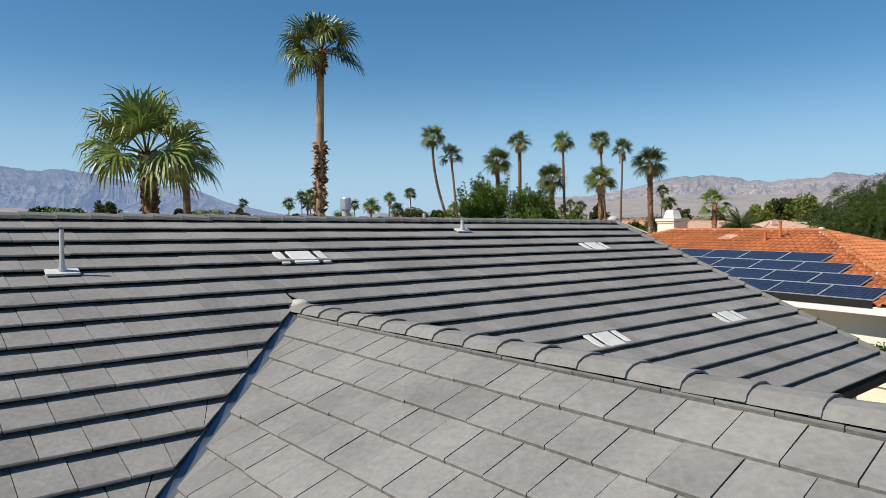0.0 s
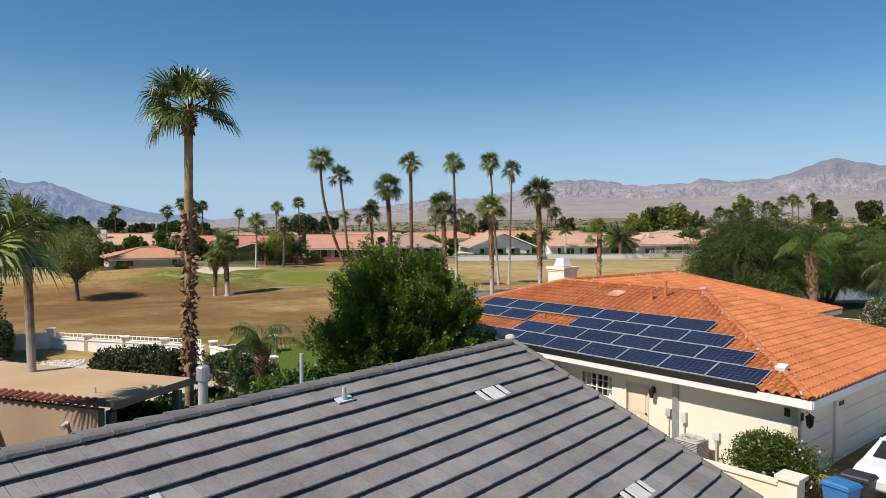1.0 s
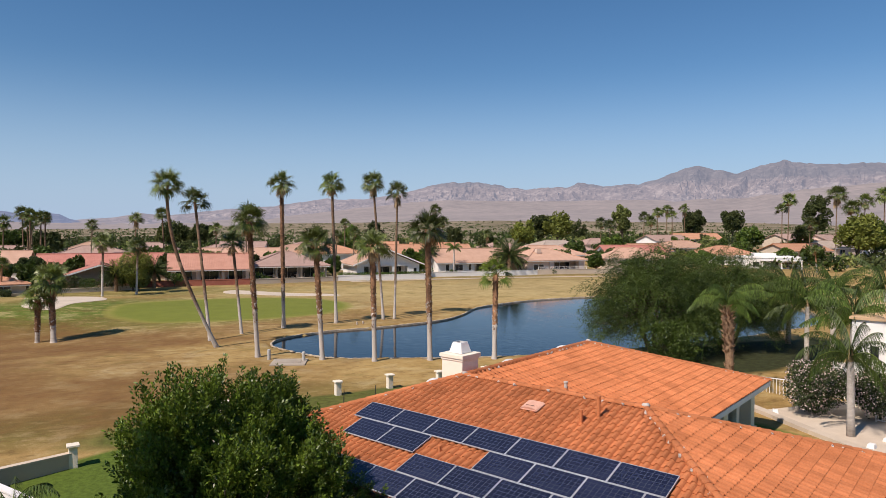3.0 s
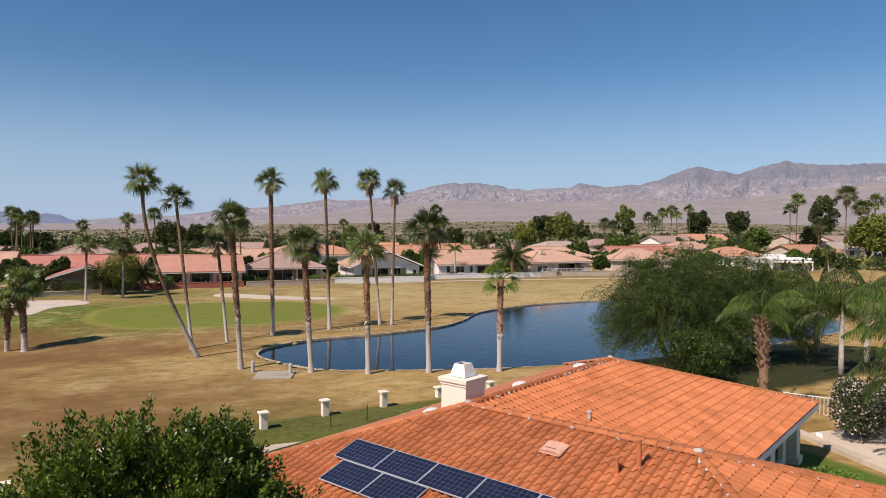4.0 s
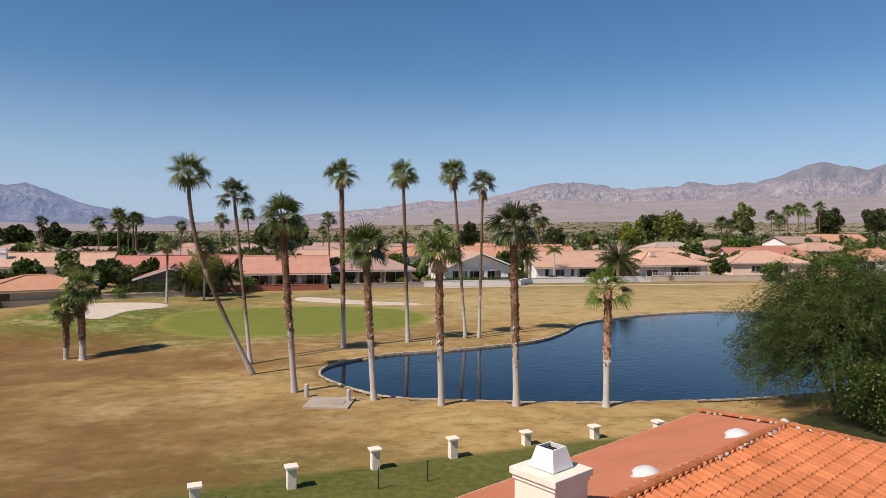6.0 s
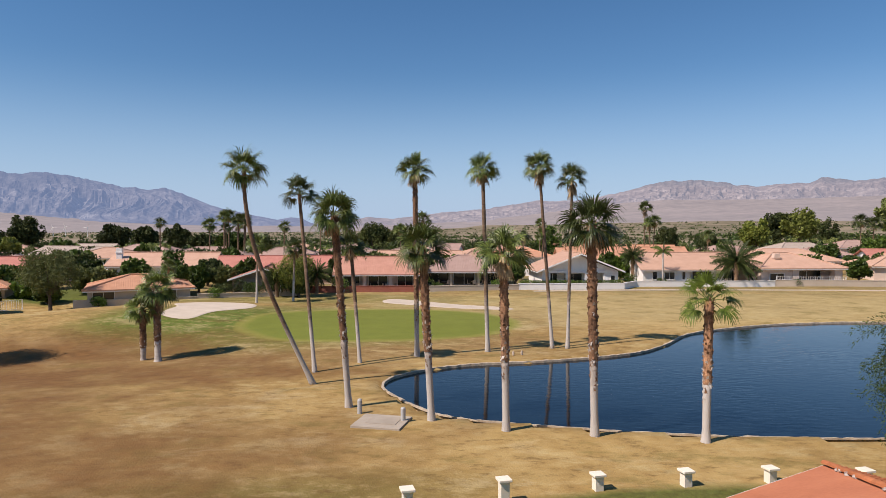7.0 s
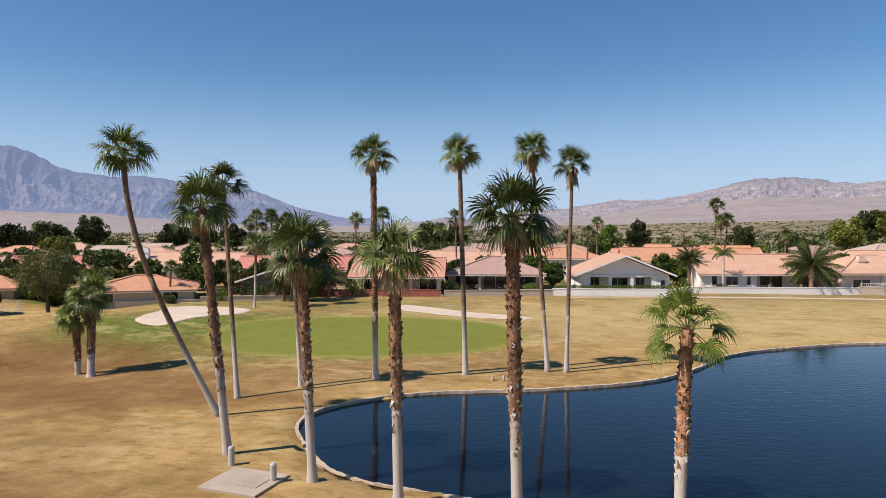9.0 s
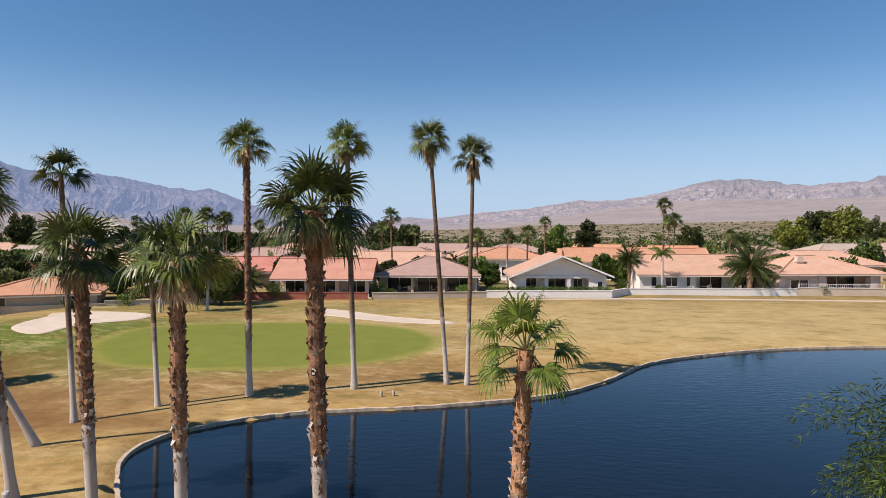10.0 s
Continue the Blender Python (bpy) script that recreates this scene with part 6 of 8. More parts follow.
def feather_palm(x, y, h, label, r0, r1, kind, shaggy=False, seed=1, lean=0.0, dark=False, scale=1.0):
    gz = land1(x, y)
    t = thing("feather_palm", x, y, gz, 0, label, "palm tree", "feather palms")
    hh = h - gz
    if shaggy:
        part("trunk", Mesh().tube([(0, 0, -.3), (0, 0, hh * 0.4), (lean * .7, 0, hh * .8), (lean, 0, hh)], [r0 * 0.8, r0 * 0.8, r0 * 1.1, r0 * 0.9], 10), M["shag"], t, "trunk wrapped in dry shaggy leaf stubs")
        rr2 = random.Random(seed)
        st = Mesh()
        for i in range(170):
            q = rr2.random() ** 0.7
            ph = i * 2.39996
            o = Vector((math.cos(ph), math.sin(ph), 0))
            s = Vector((-math.sin(ph), math.cos(ph), 0)) * 0.06
            rad = r0 * (0.7 + 0.35 * q)
            c = Vector((lean * q, 0, hh * (0.25 + 0.75 * q)))
            a, b = c + o * rad * .9, c + o * (rad + 0.10 + 0.16 * q) + Vector((0, 0, 0.22))
            st.add([a - s, a + s, b + s * .5, b - s * .5, a + Vector((0, 0, .12))], [(0, 1, 2, 3), (0, 3, 4), (1, 4, 2), (2, 4, 3)])
        tagged(part("leaf_base", st, M["shag"], t), kind="stuff")
    else:
        part("trunk", Mesh().tube([(0, 0, -.3), (lean * .3, 0, hh * .3), (lean * .7, 0, hh * .8), (lean, 0, hh)], [r0 * 1.15, r0, r0 * 0.95, r1], 12), M["bark_grey"], t, "smooth grey ringed trunk", smooth=True)
        part("crownshaft", Mesh().tube([(lean, 0, hh - 0.1), (lean, 0, hh + 0.5)], [r1 * 1.2, r1 * 0.7], 10), M["palm_dry"], t)
    cm, sm = FEATHER[kind]
    if dark:
        cm = cm.copy()
        cm.materials[0] = M["date_leaf"]
    for nm, me in (("crown", cm), ("frond_stalk", sm)):
        ob = part(nm, me, None, t)
        ob.matrix_basis = pose(lean, 0, hh + 0.1, 0, 0, seed * 53 % 360) @ Matrix.Diagonal((scale, scale, scale, 1))


feather_palm(33.4, 43.3, 5.5, "feather palm with dry shaggy trunk", 0.31, 0.3, 3, True, 1, lean=-0.25, scale=0.85)
feather_palm(33.6, 34.9, 3.6, "queen palm with smooth grey trunk beside oleander", 0.19, 0.15, 1, seed=2, lean=-0.15, scale=0.95)
feather_palm(46.6, 49.5, 4.4, "queen palm with arching fronds", 0.18, 0.15, 0, seed=3, scale=1.2)
feather_palm(51.7, 56.1, 5.0, "queen palm with arching fronds in the mesquite shade", 0.22, 0.18, 0, seed=13, scale=1.15, dark=True)
feather_palm(52.5, 52.2, 5.2, "queen palm with arching fronds behind a white house", 0.22, 0.18, 1, seed=14, scale=1.1)
feather_palm(56.7, 50.8, 5.2, "queen palm with arching fronds behind a white house", 0.22, 0.18, 0, seed=15, scale=1.1)
feather_palm(40.5, 40.5, 4.6, "queen palm with arching fronds beside a white house", 0.22, 0.18, 0, seed=6, scale=1.1)
feather_palm(-2.9, 30.9, 1.9, "small drooping feather palm above the shrubs", 0.2, 0.16, 3, True, 4, scale=0.62)
feather_palm(50, 140.2, 6.4, "feather palm in front of a salmon roof", 0.16, 0.12, 2, seed=5, scale=1.1, dark=False)
feather_palm(62.2, 139.2, 4.9, "stout date palm before a beige house", 0.45, 0.45, 4, True, 8, dark=True, scale=1.7)
feather_palm(46.5, 146, 5.5, "date palm beside a white house", 0.3, 0.3, 4, True, 9, dark=True)
feather_palm(-6.5, 124.5, 3.6, "low date palm near a patio", 0.3, 0.3, 4, True, 10, dark=True)
feather_palm(-11.5, 121.0, 3.2, "low date palm near a patio", 0.3, 0.3, 4, True, 11, dark=True)

# oleander and hedge bushes
broadleaf("oleander_bush", 35.6, 38.8, "large oleander bush covered in pale pink flowers", "bush", 3.0, 2.1, 2.0, M["oleander_leaf"], 40, 260, 0.16, (0.06, 0.1), 31, clump=0.36, flowers=60)
broadleaf("oleander_bush", 37.9, 36.6, "large oleander bush covered in pale pink flowers", "bush", 2.8, 1.9, 1.8, M["oleander_leaf"], 36, 260, 0.16, (0.06, 0.1), 32, clump=0.36, flowers=60)
broadleaf("bougainvillea_hedge", 12.45, 18.35, "bright green hedge bush with a few pale blossoms", "bush", 1.65, 1.35, 1.1, M["ficus_leaf"], 46, 420, 0.085, (0.05, 0.05), 33, clump=0.36, flowers=7)
# garden shrubs between the houses
for k, (x, y, h, r, m) in enumerate(((-0.6, 25.8, 2.3, 1.7, "shrub_leaf"), (1.2, 24.4, 2.2, 1.6, "ficus_leaf"), (-2.2, 23.2, 2.3, 1.5, "ficus_leaf"), (-0.4, 22.0, 2.1, 1.5, "ficus_leaf"), (2.6, 22.6, 1.9, 1.5, "ficus_leaf"), (4.6, 24.6, 2.0, 1.5, "shrub_leaf"),
                                        (-3.4, 20.6, 2.3, 1.5, "shrub_leaf"), (-4.9, 18.4, 2.2, 1.4, "shrub_leaf"), (-1.6, 27.9, 1.7, 1.5, "shrub_leaf"), (0.2, 29.6, 1.9, 1.5, "shrub_leaf"), (6.2, 26.4, 1.4, 0.9, "shrub_leaf"), (7.3, 24.9, 1.2, 0.8, "shrub_leaf"), (8.1, 23.6, 1.0, 0.8, "shrub_leaf"),
                                        (-6.2, 16.6, 2.0, 1.3, "acacia_leaf"), (-4.6, 34.6, 1.5, 1.2, "oleander_leaf"), (-3.6, 33.0, 1.3, 1.1, "oleander_leaf"))):
    broadleaf("garden_shrub", x, y, "leafy green shrub crowding between two houses", "shrub", h, r, r, M[m], 30, 165, 0.175, (0.05, 0.1), 60 + k, "garden shrubs", clump=0.36)
for k, (x, y, h, r) in enumerate(((-9.9, 35.2, 1.7, 1.6), (-8.5, 34.8, 1.8, 1.6), (-7.4, 35.4, 1.5, 1.4), (-5.2, 36.0, 1.2, 0.9), (-4.4, 35.2, 1.0, 0.8))):
    broadleaf("garden_shrub", x, y, "dark dusty oleander shrub by a white wall", "shrub", h, r, r, M["oleander_leaf"], 30, 200, 0.17, (0.05, 0.1), 90 + k, "garden shrubs", clump=0.36)
for k, (x, y, h, r, m) in enumerate(((-5.9, 24.3, 1.9, 1.1, "shrub_leaf"), (-5.0, 25.4, 1.7, 1.1, "shrub_leaf"), (-4.2, 26.6, 1.6, 1.0, "ficus_leaf"), (-15.5, 20.5, 3.6, 2.2, "ficus_leaf"), (30.2, 40.2, 1.2, 0.7, "ficus_leaf"), (25.2, 27.4, 1.0, 0.9, "shrub_leaf"), (27.5, 33.8, 0.8, 1.0, "shrub_leaf"))):
    broadleaf("garden_shrub", x, y, "dense green garden shrub", "shrub", h, r, r, M[m], 40, 210, 0.19, (0.08, 0.2), 100 + k, "garden shrubs", clump=0.33)
for k, (x, y, h, r, m) in enumerate(((-20.0, 42.0, 5.5, 2.0, "ficus_leaf"), (-24.4, 43.0, 6.2, 2.4, "ficus_leaf"), (-18.4, 41.0, 2.4, 1.3, "oleander_leaf"), (-21.0, 40.0, 2.8, 1.6, "oleander_leaf"))):
    broadleaf("garden_shrub", x, y, "tall dense evergreen bush behind a gable wall", "shrub", h, r, r, M[m], 60, 300, 0.22, (0.08, 0.2), 170 + k, "garden shrubs", clump=0.36)
for k, (x, y, h, r) in enumerate(((-3.9, 20.0, 2.0, 1.2), (-3.0, 21.6, 2.2, 1.3), (-5.2, 18.9, 1.6, 1.0), (-6.6, 17.6, 1.5, 1.1), (-1.4, 21.0, 2.0, 1.3))):
    broadleaf("garden_shrub", x, y, "bright leafy shrub below the patio roof", "shrub", h, r, r, M["shrub_leaf"], 34, 165, 0.175, (0.05, 0.1), 140 + k, "garden shrubs", clump=0.34)


# ================= tiled roofs near the camera =================
def clip_row(poly, b):
    """Extent along the eave of a convex outline at height b up the slope."""
    xs = []
    for (a0, b0), (a1, b1) in zip(poly, poly[1:] + poly[:1]):
        if (b0 - b) * (b1 - b) <= 0 and b0 != b1:
            xs.append(a0 + (a1 - a0) * (b - b0) / (b1 - b0))
    return (min(xs), max(xs)) if len(xs) > 1 else None


def flat_tile(w, length, lo=0.078, th=0.020):
    """Plain concrete tile with a thick lower edge, lifted to leave a dark shade line below."""
    hw = w - 0.007
    hi = 0.010
    c = 0.008
    v = [(0, 0, lo - th), (hw, 0, lo - th), (hw, 0, lo - c), (hw, c, lo), (0, c, lo), (0, 0, lo - c), (0, length, hi - 0.02), (hw, length, hi - 0.02), (hw, length, hi), (0, length, hi)]
    f = [(0, 1, 2, 5), (5, 2, 3, 4), (4, 3, 8, 9), (1, 7, 8, 3, 2), (0, 5, 4, 9, 6), (0, 6, 7, 1)]
    return v, f


PROFILE = ((0.0, 0.0), (0.05, 0.042), (0.16, 0.082), (0.30, 0.095), (0.44, 0.082), (0.56, 0.042), (0.62, 0.006), (0.82, -0.004), (1.0, 0.004))


def barrel_tile(w, length):
    """One-piece S tile: a half barrel and a shallow pan, lower edge lifted."""
    v, f = [], []
    n = len(PROFILE)
    for y, dz in ((0.0, 0.045), (length, 0.006)):
        k = 1.0 if y == 0 else 0.92
        for x, z in PROFILE:
            v.append((x * w, y, z * k + dz))
    for x, z in PROFILE:
        v.append((x * w, 0.004, z - 0.025 + 0.045))
    for i in range(n - 1):
        f.append((i, i + 1, n + i + 1, n + i))
        f.append((2 * n + i, 2 * n + i + 1, i + 1, i))
    return v, f


def tile_field(roof, origin, ax, up, polys, expo, width, style, material, near, limit, seed=1, stagger=0.5, jitter=0.004):
    """Courses of tiles on a slope, cut along hips and valleys. Those nearest a spot of the plan are pieces of their own, the rest one joined part."""
    rr = random.Random(seed)
    origin, ax, up = Vector(origin), Vector(ax).normalized(), Vector(up).normalized()
    nrm = ax.cross(up)
    length = expo + 0.06
    v, f = barrel_tile(width, length) if style == "barrel" else (flat_tile(width, length, 0.046, 0.040) if style == "snug" else flat_tile(width, length))
    whole, rest = [], Mesh()
    for poly in polys:
        top = max(b for _, b in poly)
        low = min(b for _, b in poly)
        for r in range(int(low / expo), int(top / expo) + 1):
            b = r * expo
            b1 = min(b + length, top)
            lo, hi = clip_row(poly, max(b, low + 0.002)), clip_row(poly, min(b1, top - 0.002))
            if not lo or not hi:
                continue
            off = (r % 2) * stagger * width
            i0 = math.floor((min(lo[0], hi[0]) - off) / width)
            i1 = math.ceil((max(lo[1], hi[1]) - off) / width)
            for i in range(i0, i1):
                c0, c1 = i * width + off, (i + 1) * width + off
                p0, p1 = min(max(c0, lo[0]), lo[1]), max(min(c1, lo[1]), lo[0])
                q0, q1 = min(max(c0, hi[0]), hi[1]), max(min(c1, hi[1]), hi[0])
                if max(p1 - p0, q1 - q0) < 0.02:
                    continue
                dj, nj = rr.uniform(-jitter, jitter), rr.uniform(0, jitter)
                if min(p1 - p0, q1 - q0) > width * 0.97 and b1 - b > length * 0.98:
                    whole.append(origin + ax * c0 + up * (b + dj) + nrm * nj)
                else:
                    pts = []
                    for x, y, z in v:
                        k = y / length
                        a0, a1 = p0 + (q0 - p0) * k, p1 + (q1 - p1) * k
                        pts.append(origin + ax * (a0 + (a1 - a0) * x / width) + up * (b + dj + (b1 - b) * k) + nrm * (z + nj))
                    rest.add(pts, f)
    whole.sort(key=lambda q: (q - Vector(near)).length)
    me = bpy.data.meshes.new("roof_tile")
    me.from_pydata(v, [], f)
    me.materials.append(material)
    rot = Matrix((ax, up, nrm)).transposed().to_4x4()
    for p in whole[:limit]:
        ob = new("roof_tile", me)
        ob.parent = roof
        ob.matrix_basis = Matrix.Translation(p) @ rot @ pose(0, 0, 0, rr.uniform(-.5, .5), rr.uniform(-.3, .3), rr.uniform(-.25, .25))
    for p in whole[limit:]:
        tilt = rr.uniform(-.006, .006)
        rest.add([p + ax * q[0] + up * q[1] + nrm * (q[2] + tilt * q[0]) for q in v], f)
    if rest.v:
        tagged(part("roof_tiling", rest, material, roof), kind="stuff")


def cap_row(roof, p, q, radius, step, material, seed=1, flatness=0.75, name="ridge_tile", mortar=False):
    """Overlapping half-round cap tiles from p to q, lower end first."""
    p, q = Vector(p), Vector(q)
    d = (q - p)
    n = max(1, round(d.length / step))
    st = d.length / n
    d.normalize()
    side = d.cross(Vector((0, 0, 1))).normalized()
    up = side.cross(d)
    rr = random.Random(seed)
    v, f = [], []
    m = 7
    ln = st + 0.06
    for y, k, lift in ((0, 1.0, 0.014), (ln, 0.9, 0.0)):
        for th in (1.0, 0.84):
            for i in range(m):
                a = math.pi * i / (m - 1)
                v.append((math.cos(a) * radius * k * th, y, math.sin(a) * radius * k * th * flatness + lift - radius * 0.25))
    for i in range(m - 1):
        f += [(i + 1, i, 2 * m + i, 2 * m + i + 1), (m + i, m + i + 1, 3 * m + i + 1, 3 * m + i), (i, i + 1, m + i + 1, m + i)]
    me = bpy.data.meshes.new(name)
    me.from_pydata(v, [], f)
    me.materials.append(material)
    rot = Matrix((side, d, up)).transposed().to_4x4()
    for i in range(n):
        ob = new(name, me)
        ob.parent = roof
        ob.matrix_basis = Matrix.Translation(p + d * st * i) @ rot @ pose(0, 0, 0, rr.uniform(-.8, .8), 0, rr.uniform(-1.2, 1.2))
        if mortar and rr.random() < 0.75:
            mm = Mesh().blob((rr.choice((-1, 1)) * radius * 0.8, 0.03, -0.03), (0.09, 0.07, 0.06), i + seed * 99, 0.4, 6, 4)
            mo = part("mortar_dab", mm, M["mortar"], roof)
            mo.matrix_basis = Matrix.Translation(p + d * st * i) @ rot




# ================= gardens and small things near the houses =================
Z0 = -0.42


def sheet(name, pts, material, label, category, z=Z0 + 0.03, thick=0.12, kind="structure"):
    n = len(pts)
    mb = Mesh()
    mb.v = [(x, y, z) for x, y in pts] + [(x, y, z - thick) for x, y in pts]
    mb.f = [tuple(range(n)), tuple(range(2 * n - 1, n - 1, -1))] + [(i, i + n, (i + 1) % n + n, (i + 1) % n) for i in range(n)]
    return tagged(part(name, mb, material), label, category, kind=kind)


sheet("pavement", [(12.6, 17.2), (24.6, 24.6), (28.5, 18), (26, 8), (17, 5), (11.5, 9)], M["asphalt"], "grey concrete driveway before the garage", "driveway")
sheet("pavement", [(9.2, 24.9), (11.8, 20.0), (13.4, 17.6), (12.4, 16.6), (9.6, 20.4), (7.4, 23.6)], M["concrete"], "narrow concrete side path", "path", z=Z0 + 0.025)
sheet("pavement", [(33.2, 43.8), (32.7, 38.6), (32.2, 35.9), (31.9, 32.9), (32, 28), (36, 24), (50, 30), (46, 40), (37.4, 42.6)], M["concrete"], "pale decomposed granite yard", "path", z=Z0 + 0.02)
low_wall("path_kerb", [(33.0, 42.2), (32.5, 38.6), (32.1, 35.9), (31.8, 32.9), (31.9, 27.6)], 0.22, 0.55, M["concrete"], "pale concrete kerb beside the lawn", base=Z0)
sheet("pavement", [(-13, 24), (-2.4, 27.5), (-2.2, 33.6), (-5.5, 36.8), (-13, 36)], M["concrete"], "sunlit pale patio deck by a pool", "patio")
sheet("pavement", [(-13, 36.2), (-8, 36.9), (-6.6, 39.9), (-16, 44), (-24, 41), (-22, 30)], M["sand"], "pale raked sand yard behind a white wall", "yard", z=Z0 + 0.025)
sheet("swimming_pool", [(-9.5, 26.2), (-4.6, 28.4), (-4.2, 30.3), (-6.2, 31.0), (-10, 29.4)], M["pool"], "turquoise swimming pool in the patio", "pool", z=Z0 + 0.045)
gravel = Mesh()
rr = random.Random(8)
for i in range(700):
    a, d = rr.uniform(0, 6.28), 2.1 * math.sqrt(rr.random())
    gravel.box(-15.4 + d * math.cos(a), 40.4 + d * math.sin(a) * 0.9, Z0 + 0.05, rr.uniform(.06, .13), rr.uniform(.06, .13), 0.07, rr.uniform(0, 3))
tagged(part("white_gravel", gravel, M["white_wall"]), "round bed of white gravel", "gravel", kind="stuff")
# back garden pool of the red-roofed house
EDGE = [(2.4, 42.75), (5.29, 44.56), (6.79, 45.51), (8.41, 46.44), (8.49, 46.13), (8.98, 45.9), (9.46, 45.95), (10.4, 44.2)]
sheet("pavement", [(1.9, 43.55), (4.17, 44.94), (5.83, 45.95), (8.11, 47.25), (8.52, 47.71), (8.89, 47.14), (9.41, 47.04), (9.96, 47.24), (10.22, 47.3), (10.72, 46.69), (12.2, 44.6)] + EDGE[::-1], M["concrete"], "pale pool deck behind the house", "patio", z=-0.14, thick=0.5)
sheet("swimming_pool", [(x, y + 0.02) for x, y in EDGE] + [(9.5, 42.0), (6.0, 40.0), (3.0, 41.0)], M["pool"], "turquoise swimming pool behind the house", "pool", z=-0.34, thick=0.1)
for i, (x, y) in enumerate(((9.6, 47.7), (11.6, 48.2), (4.2, 45.75))):
    tagged(part("fence_post", Mesh().tube([(x, y, -0.4), (x + 0.02, y, 0.85)], [0.025, 0.025], 6), M["metal_black"]), "thin black iron fence post on the lawn", "post", "lawn fence posts")


def wall_post(x, y, z, h, label="squat white stucco post with cap and dark side"):
    t = thing("garden_post", x, y, z, 13, label, "post", "white garden posts")
    part("shaft", Mesh().box(0, 0, h / 2 - 0.2, 0.34, 0.34, h + 0.35), M["cream_wall"], t, bevel=0.012)
    part("cap", Mesh().box(0, 0, h + 0.02, 0.50, 0.50, 0.09), M["cream_wall"], t, bevel=0.012)
    return t


for x, y in ((3.0, 46.9), (6.3, 48.3), (9.65, 49.9), (13.15, 50.8), (16.9, 52.0), (20.45, 52.35), (23.9, 52.6), (27.5, 52.3), (-0.4, 44.5)):
    wall_post(x, y, land1(x, y), (0.82 if x < 15 else 0.55) - min(0.0, land1(x, y)))
wall_post(-3.35, 42.0, -0.3, 0.95)
wall_post(-2.8, 35.3, Z0, 1.05)
wall_post(-6.5, 40.3, -0.4, 1.05, "grey capped stucco garden wall post")
# tan colour carries the warm shade of this wall's inner face
low_wall("garden_wall", [(-6.5, 40.3), (-3.35, 42.0)], 0.66, 0.2, M["tan_wall"], "low garden wall, tan tone standing in for its shaded side", M["concrete"], base=-0.35)
low_wall("garden_wall", [(-6.5, 39.9), (-2.8, 35.3)], 0.85, 0.2, M["white_wall"], "sunlit white garden wall", M["trim_white"], base=Z0)
low_wall("garden_wall", [(-16.6, 44.6), (-7.0, 40.4)], 0.7, 0.2, M["white_wall"], "white garden wall with railing on top", M["trim_white"], base=-0.3)
low_wall("garden_wall", [(-16.6, 44.4), (-24.5, 43.2)], 1.0, 0.2, M["white_wall"], "white garden wall", M["trim_white"], base=-0.3)
wall_post(-16.6, 44.6, -0.3, 1.25, "white capped wall corner post")
for i in range(1, 4):
    wall_post(-16.6 + 9.6 * i / 4, 44.6 - 4.2 * i / 4, -0.3, 1.0, "white capped wall post")


def rail_fence(name, p, q, h, z, label, n):
    t = thing(name, p[0], p[1], z, math.degrees(math.atan2(q[1] - p[1], q[0] - p[0])), label, "fence")
    ln = math.hypot(q[0] - p[0], q[1] - p[1])
    for zz in (0.12, h):
        part("rail", Mesh().box(ln / 2, 0, zz, ln, 0.045, 0.05), M["trim_white"], t)
    for i in range(n):
        part("picket", Mesh().box(ln * (i + 0.5) / n, 0, h / 2 + 0.05, 0.028, 0.028, h - 0.08), M["trim_white"], t)
    for i in (0, 1):
        part("fence_post", Mesh().box(ln * i, 0, h / 2, 0.07, 0.07, h + 0.1), M["trim_white"], t)


rail_fence("railing", (-16.2, 44.43), (-7.2, 40.5), 0.34, 0.42, "white metal railing on a garden wall", 36)
rail_fence("fence", (35.6, 44.0), (37.4, 41.4), 1.15, Z0, "white picket fence beside the oleander", 16)
rail_fence("fence", (37.3, 36.4), (39.2, 33.2), 1.15, Z0, "white picket fence before a white house", 20)
rail_fence("fence", (-46, 106), (-42, 112.5), 1.3, -0.2, "white rail fence by the fairway", 26)
rail_fence("fence", (-52, 101), (-46, 106), 1.3, -0.2, "white rail fence by the fairway", 26)
rail_fence("fence", (68.5, 138.0), (80, 137.4), 0.6, 1.75, "thin white railing on a garden wall", 40)


# ---------------- tan-roofed neighbour ----------------
nb = thing("house", -5.6, 20.2, Z0, math.degrees(math.atan2(0.465, -0.885)), "stucco house with shade-brown walls and flat tan patio roof", "house", "near houses")
part("roof", Mesh().span(0, 15, -3.0, 0.0, 2.68, 2.84), M["roof_tan"], nb, "flat tan coated patio roof", bevel=0.01)
part("fascia", Mesh().span(-0.04, 0.0, -3.0, 0.0, 2.62, 2.84), M["roof_tan"], nb)
part("fascia", Mesh().span(0, 15, -3.05, -3.0, 2.6, 2.84), M["roof_tan"], nb)
# the walls' brown is deepened to carry the shade on this side
part("wall", Mesh().span(0.25, 15, 0.02, 0.24, -0.1, 2.66), M["brown_wall"], nb)
part("wall", Mesh().span(4.2, 15, 0.30, 4.8, -0.1, 2.7), M["brown_wall"], nb)
for k, (x, y) in enumerate(((0.3, -0.25), (0.25, -2.75), (5.0, -2.75), (10, -2.75))):
    part("patio_post", Mesh().box(x, y, 1.25, 0.2, 0.2, 2.5), M["brown_wall"], nb)
tile = Mesh()
vv, ff = barrel_tile(0.27, 0.42)
tile.add(vv, ff)
me = tile.data("coping_tile", M["brick_red"])
for i in range(50):
    ob = new("coping_tile", me)
    ob.parent = nb
    ob.matrix_basis = pose(0.37 + i * 0.27, 0.40, 2.74, 0, 0, 180) @ pose(0, 0, 0, 14, 0, 0)
lamp = new("wall_lamp")
lamp.parent = nb
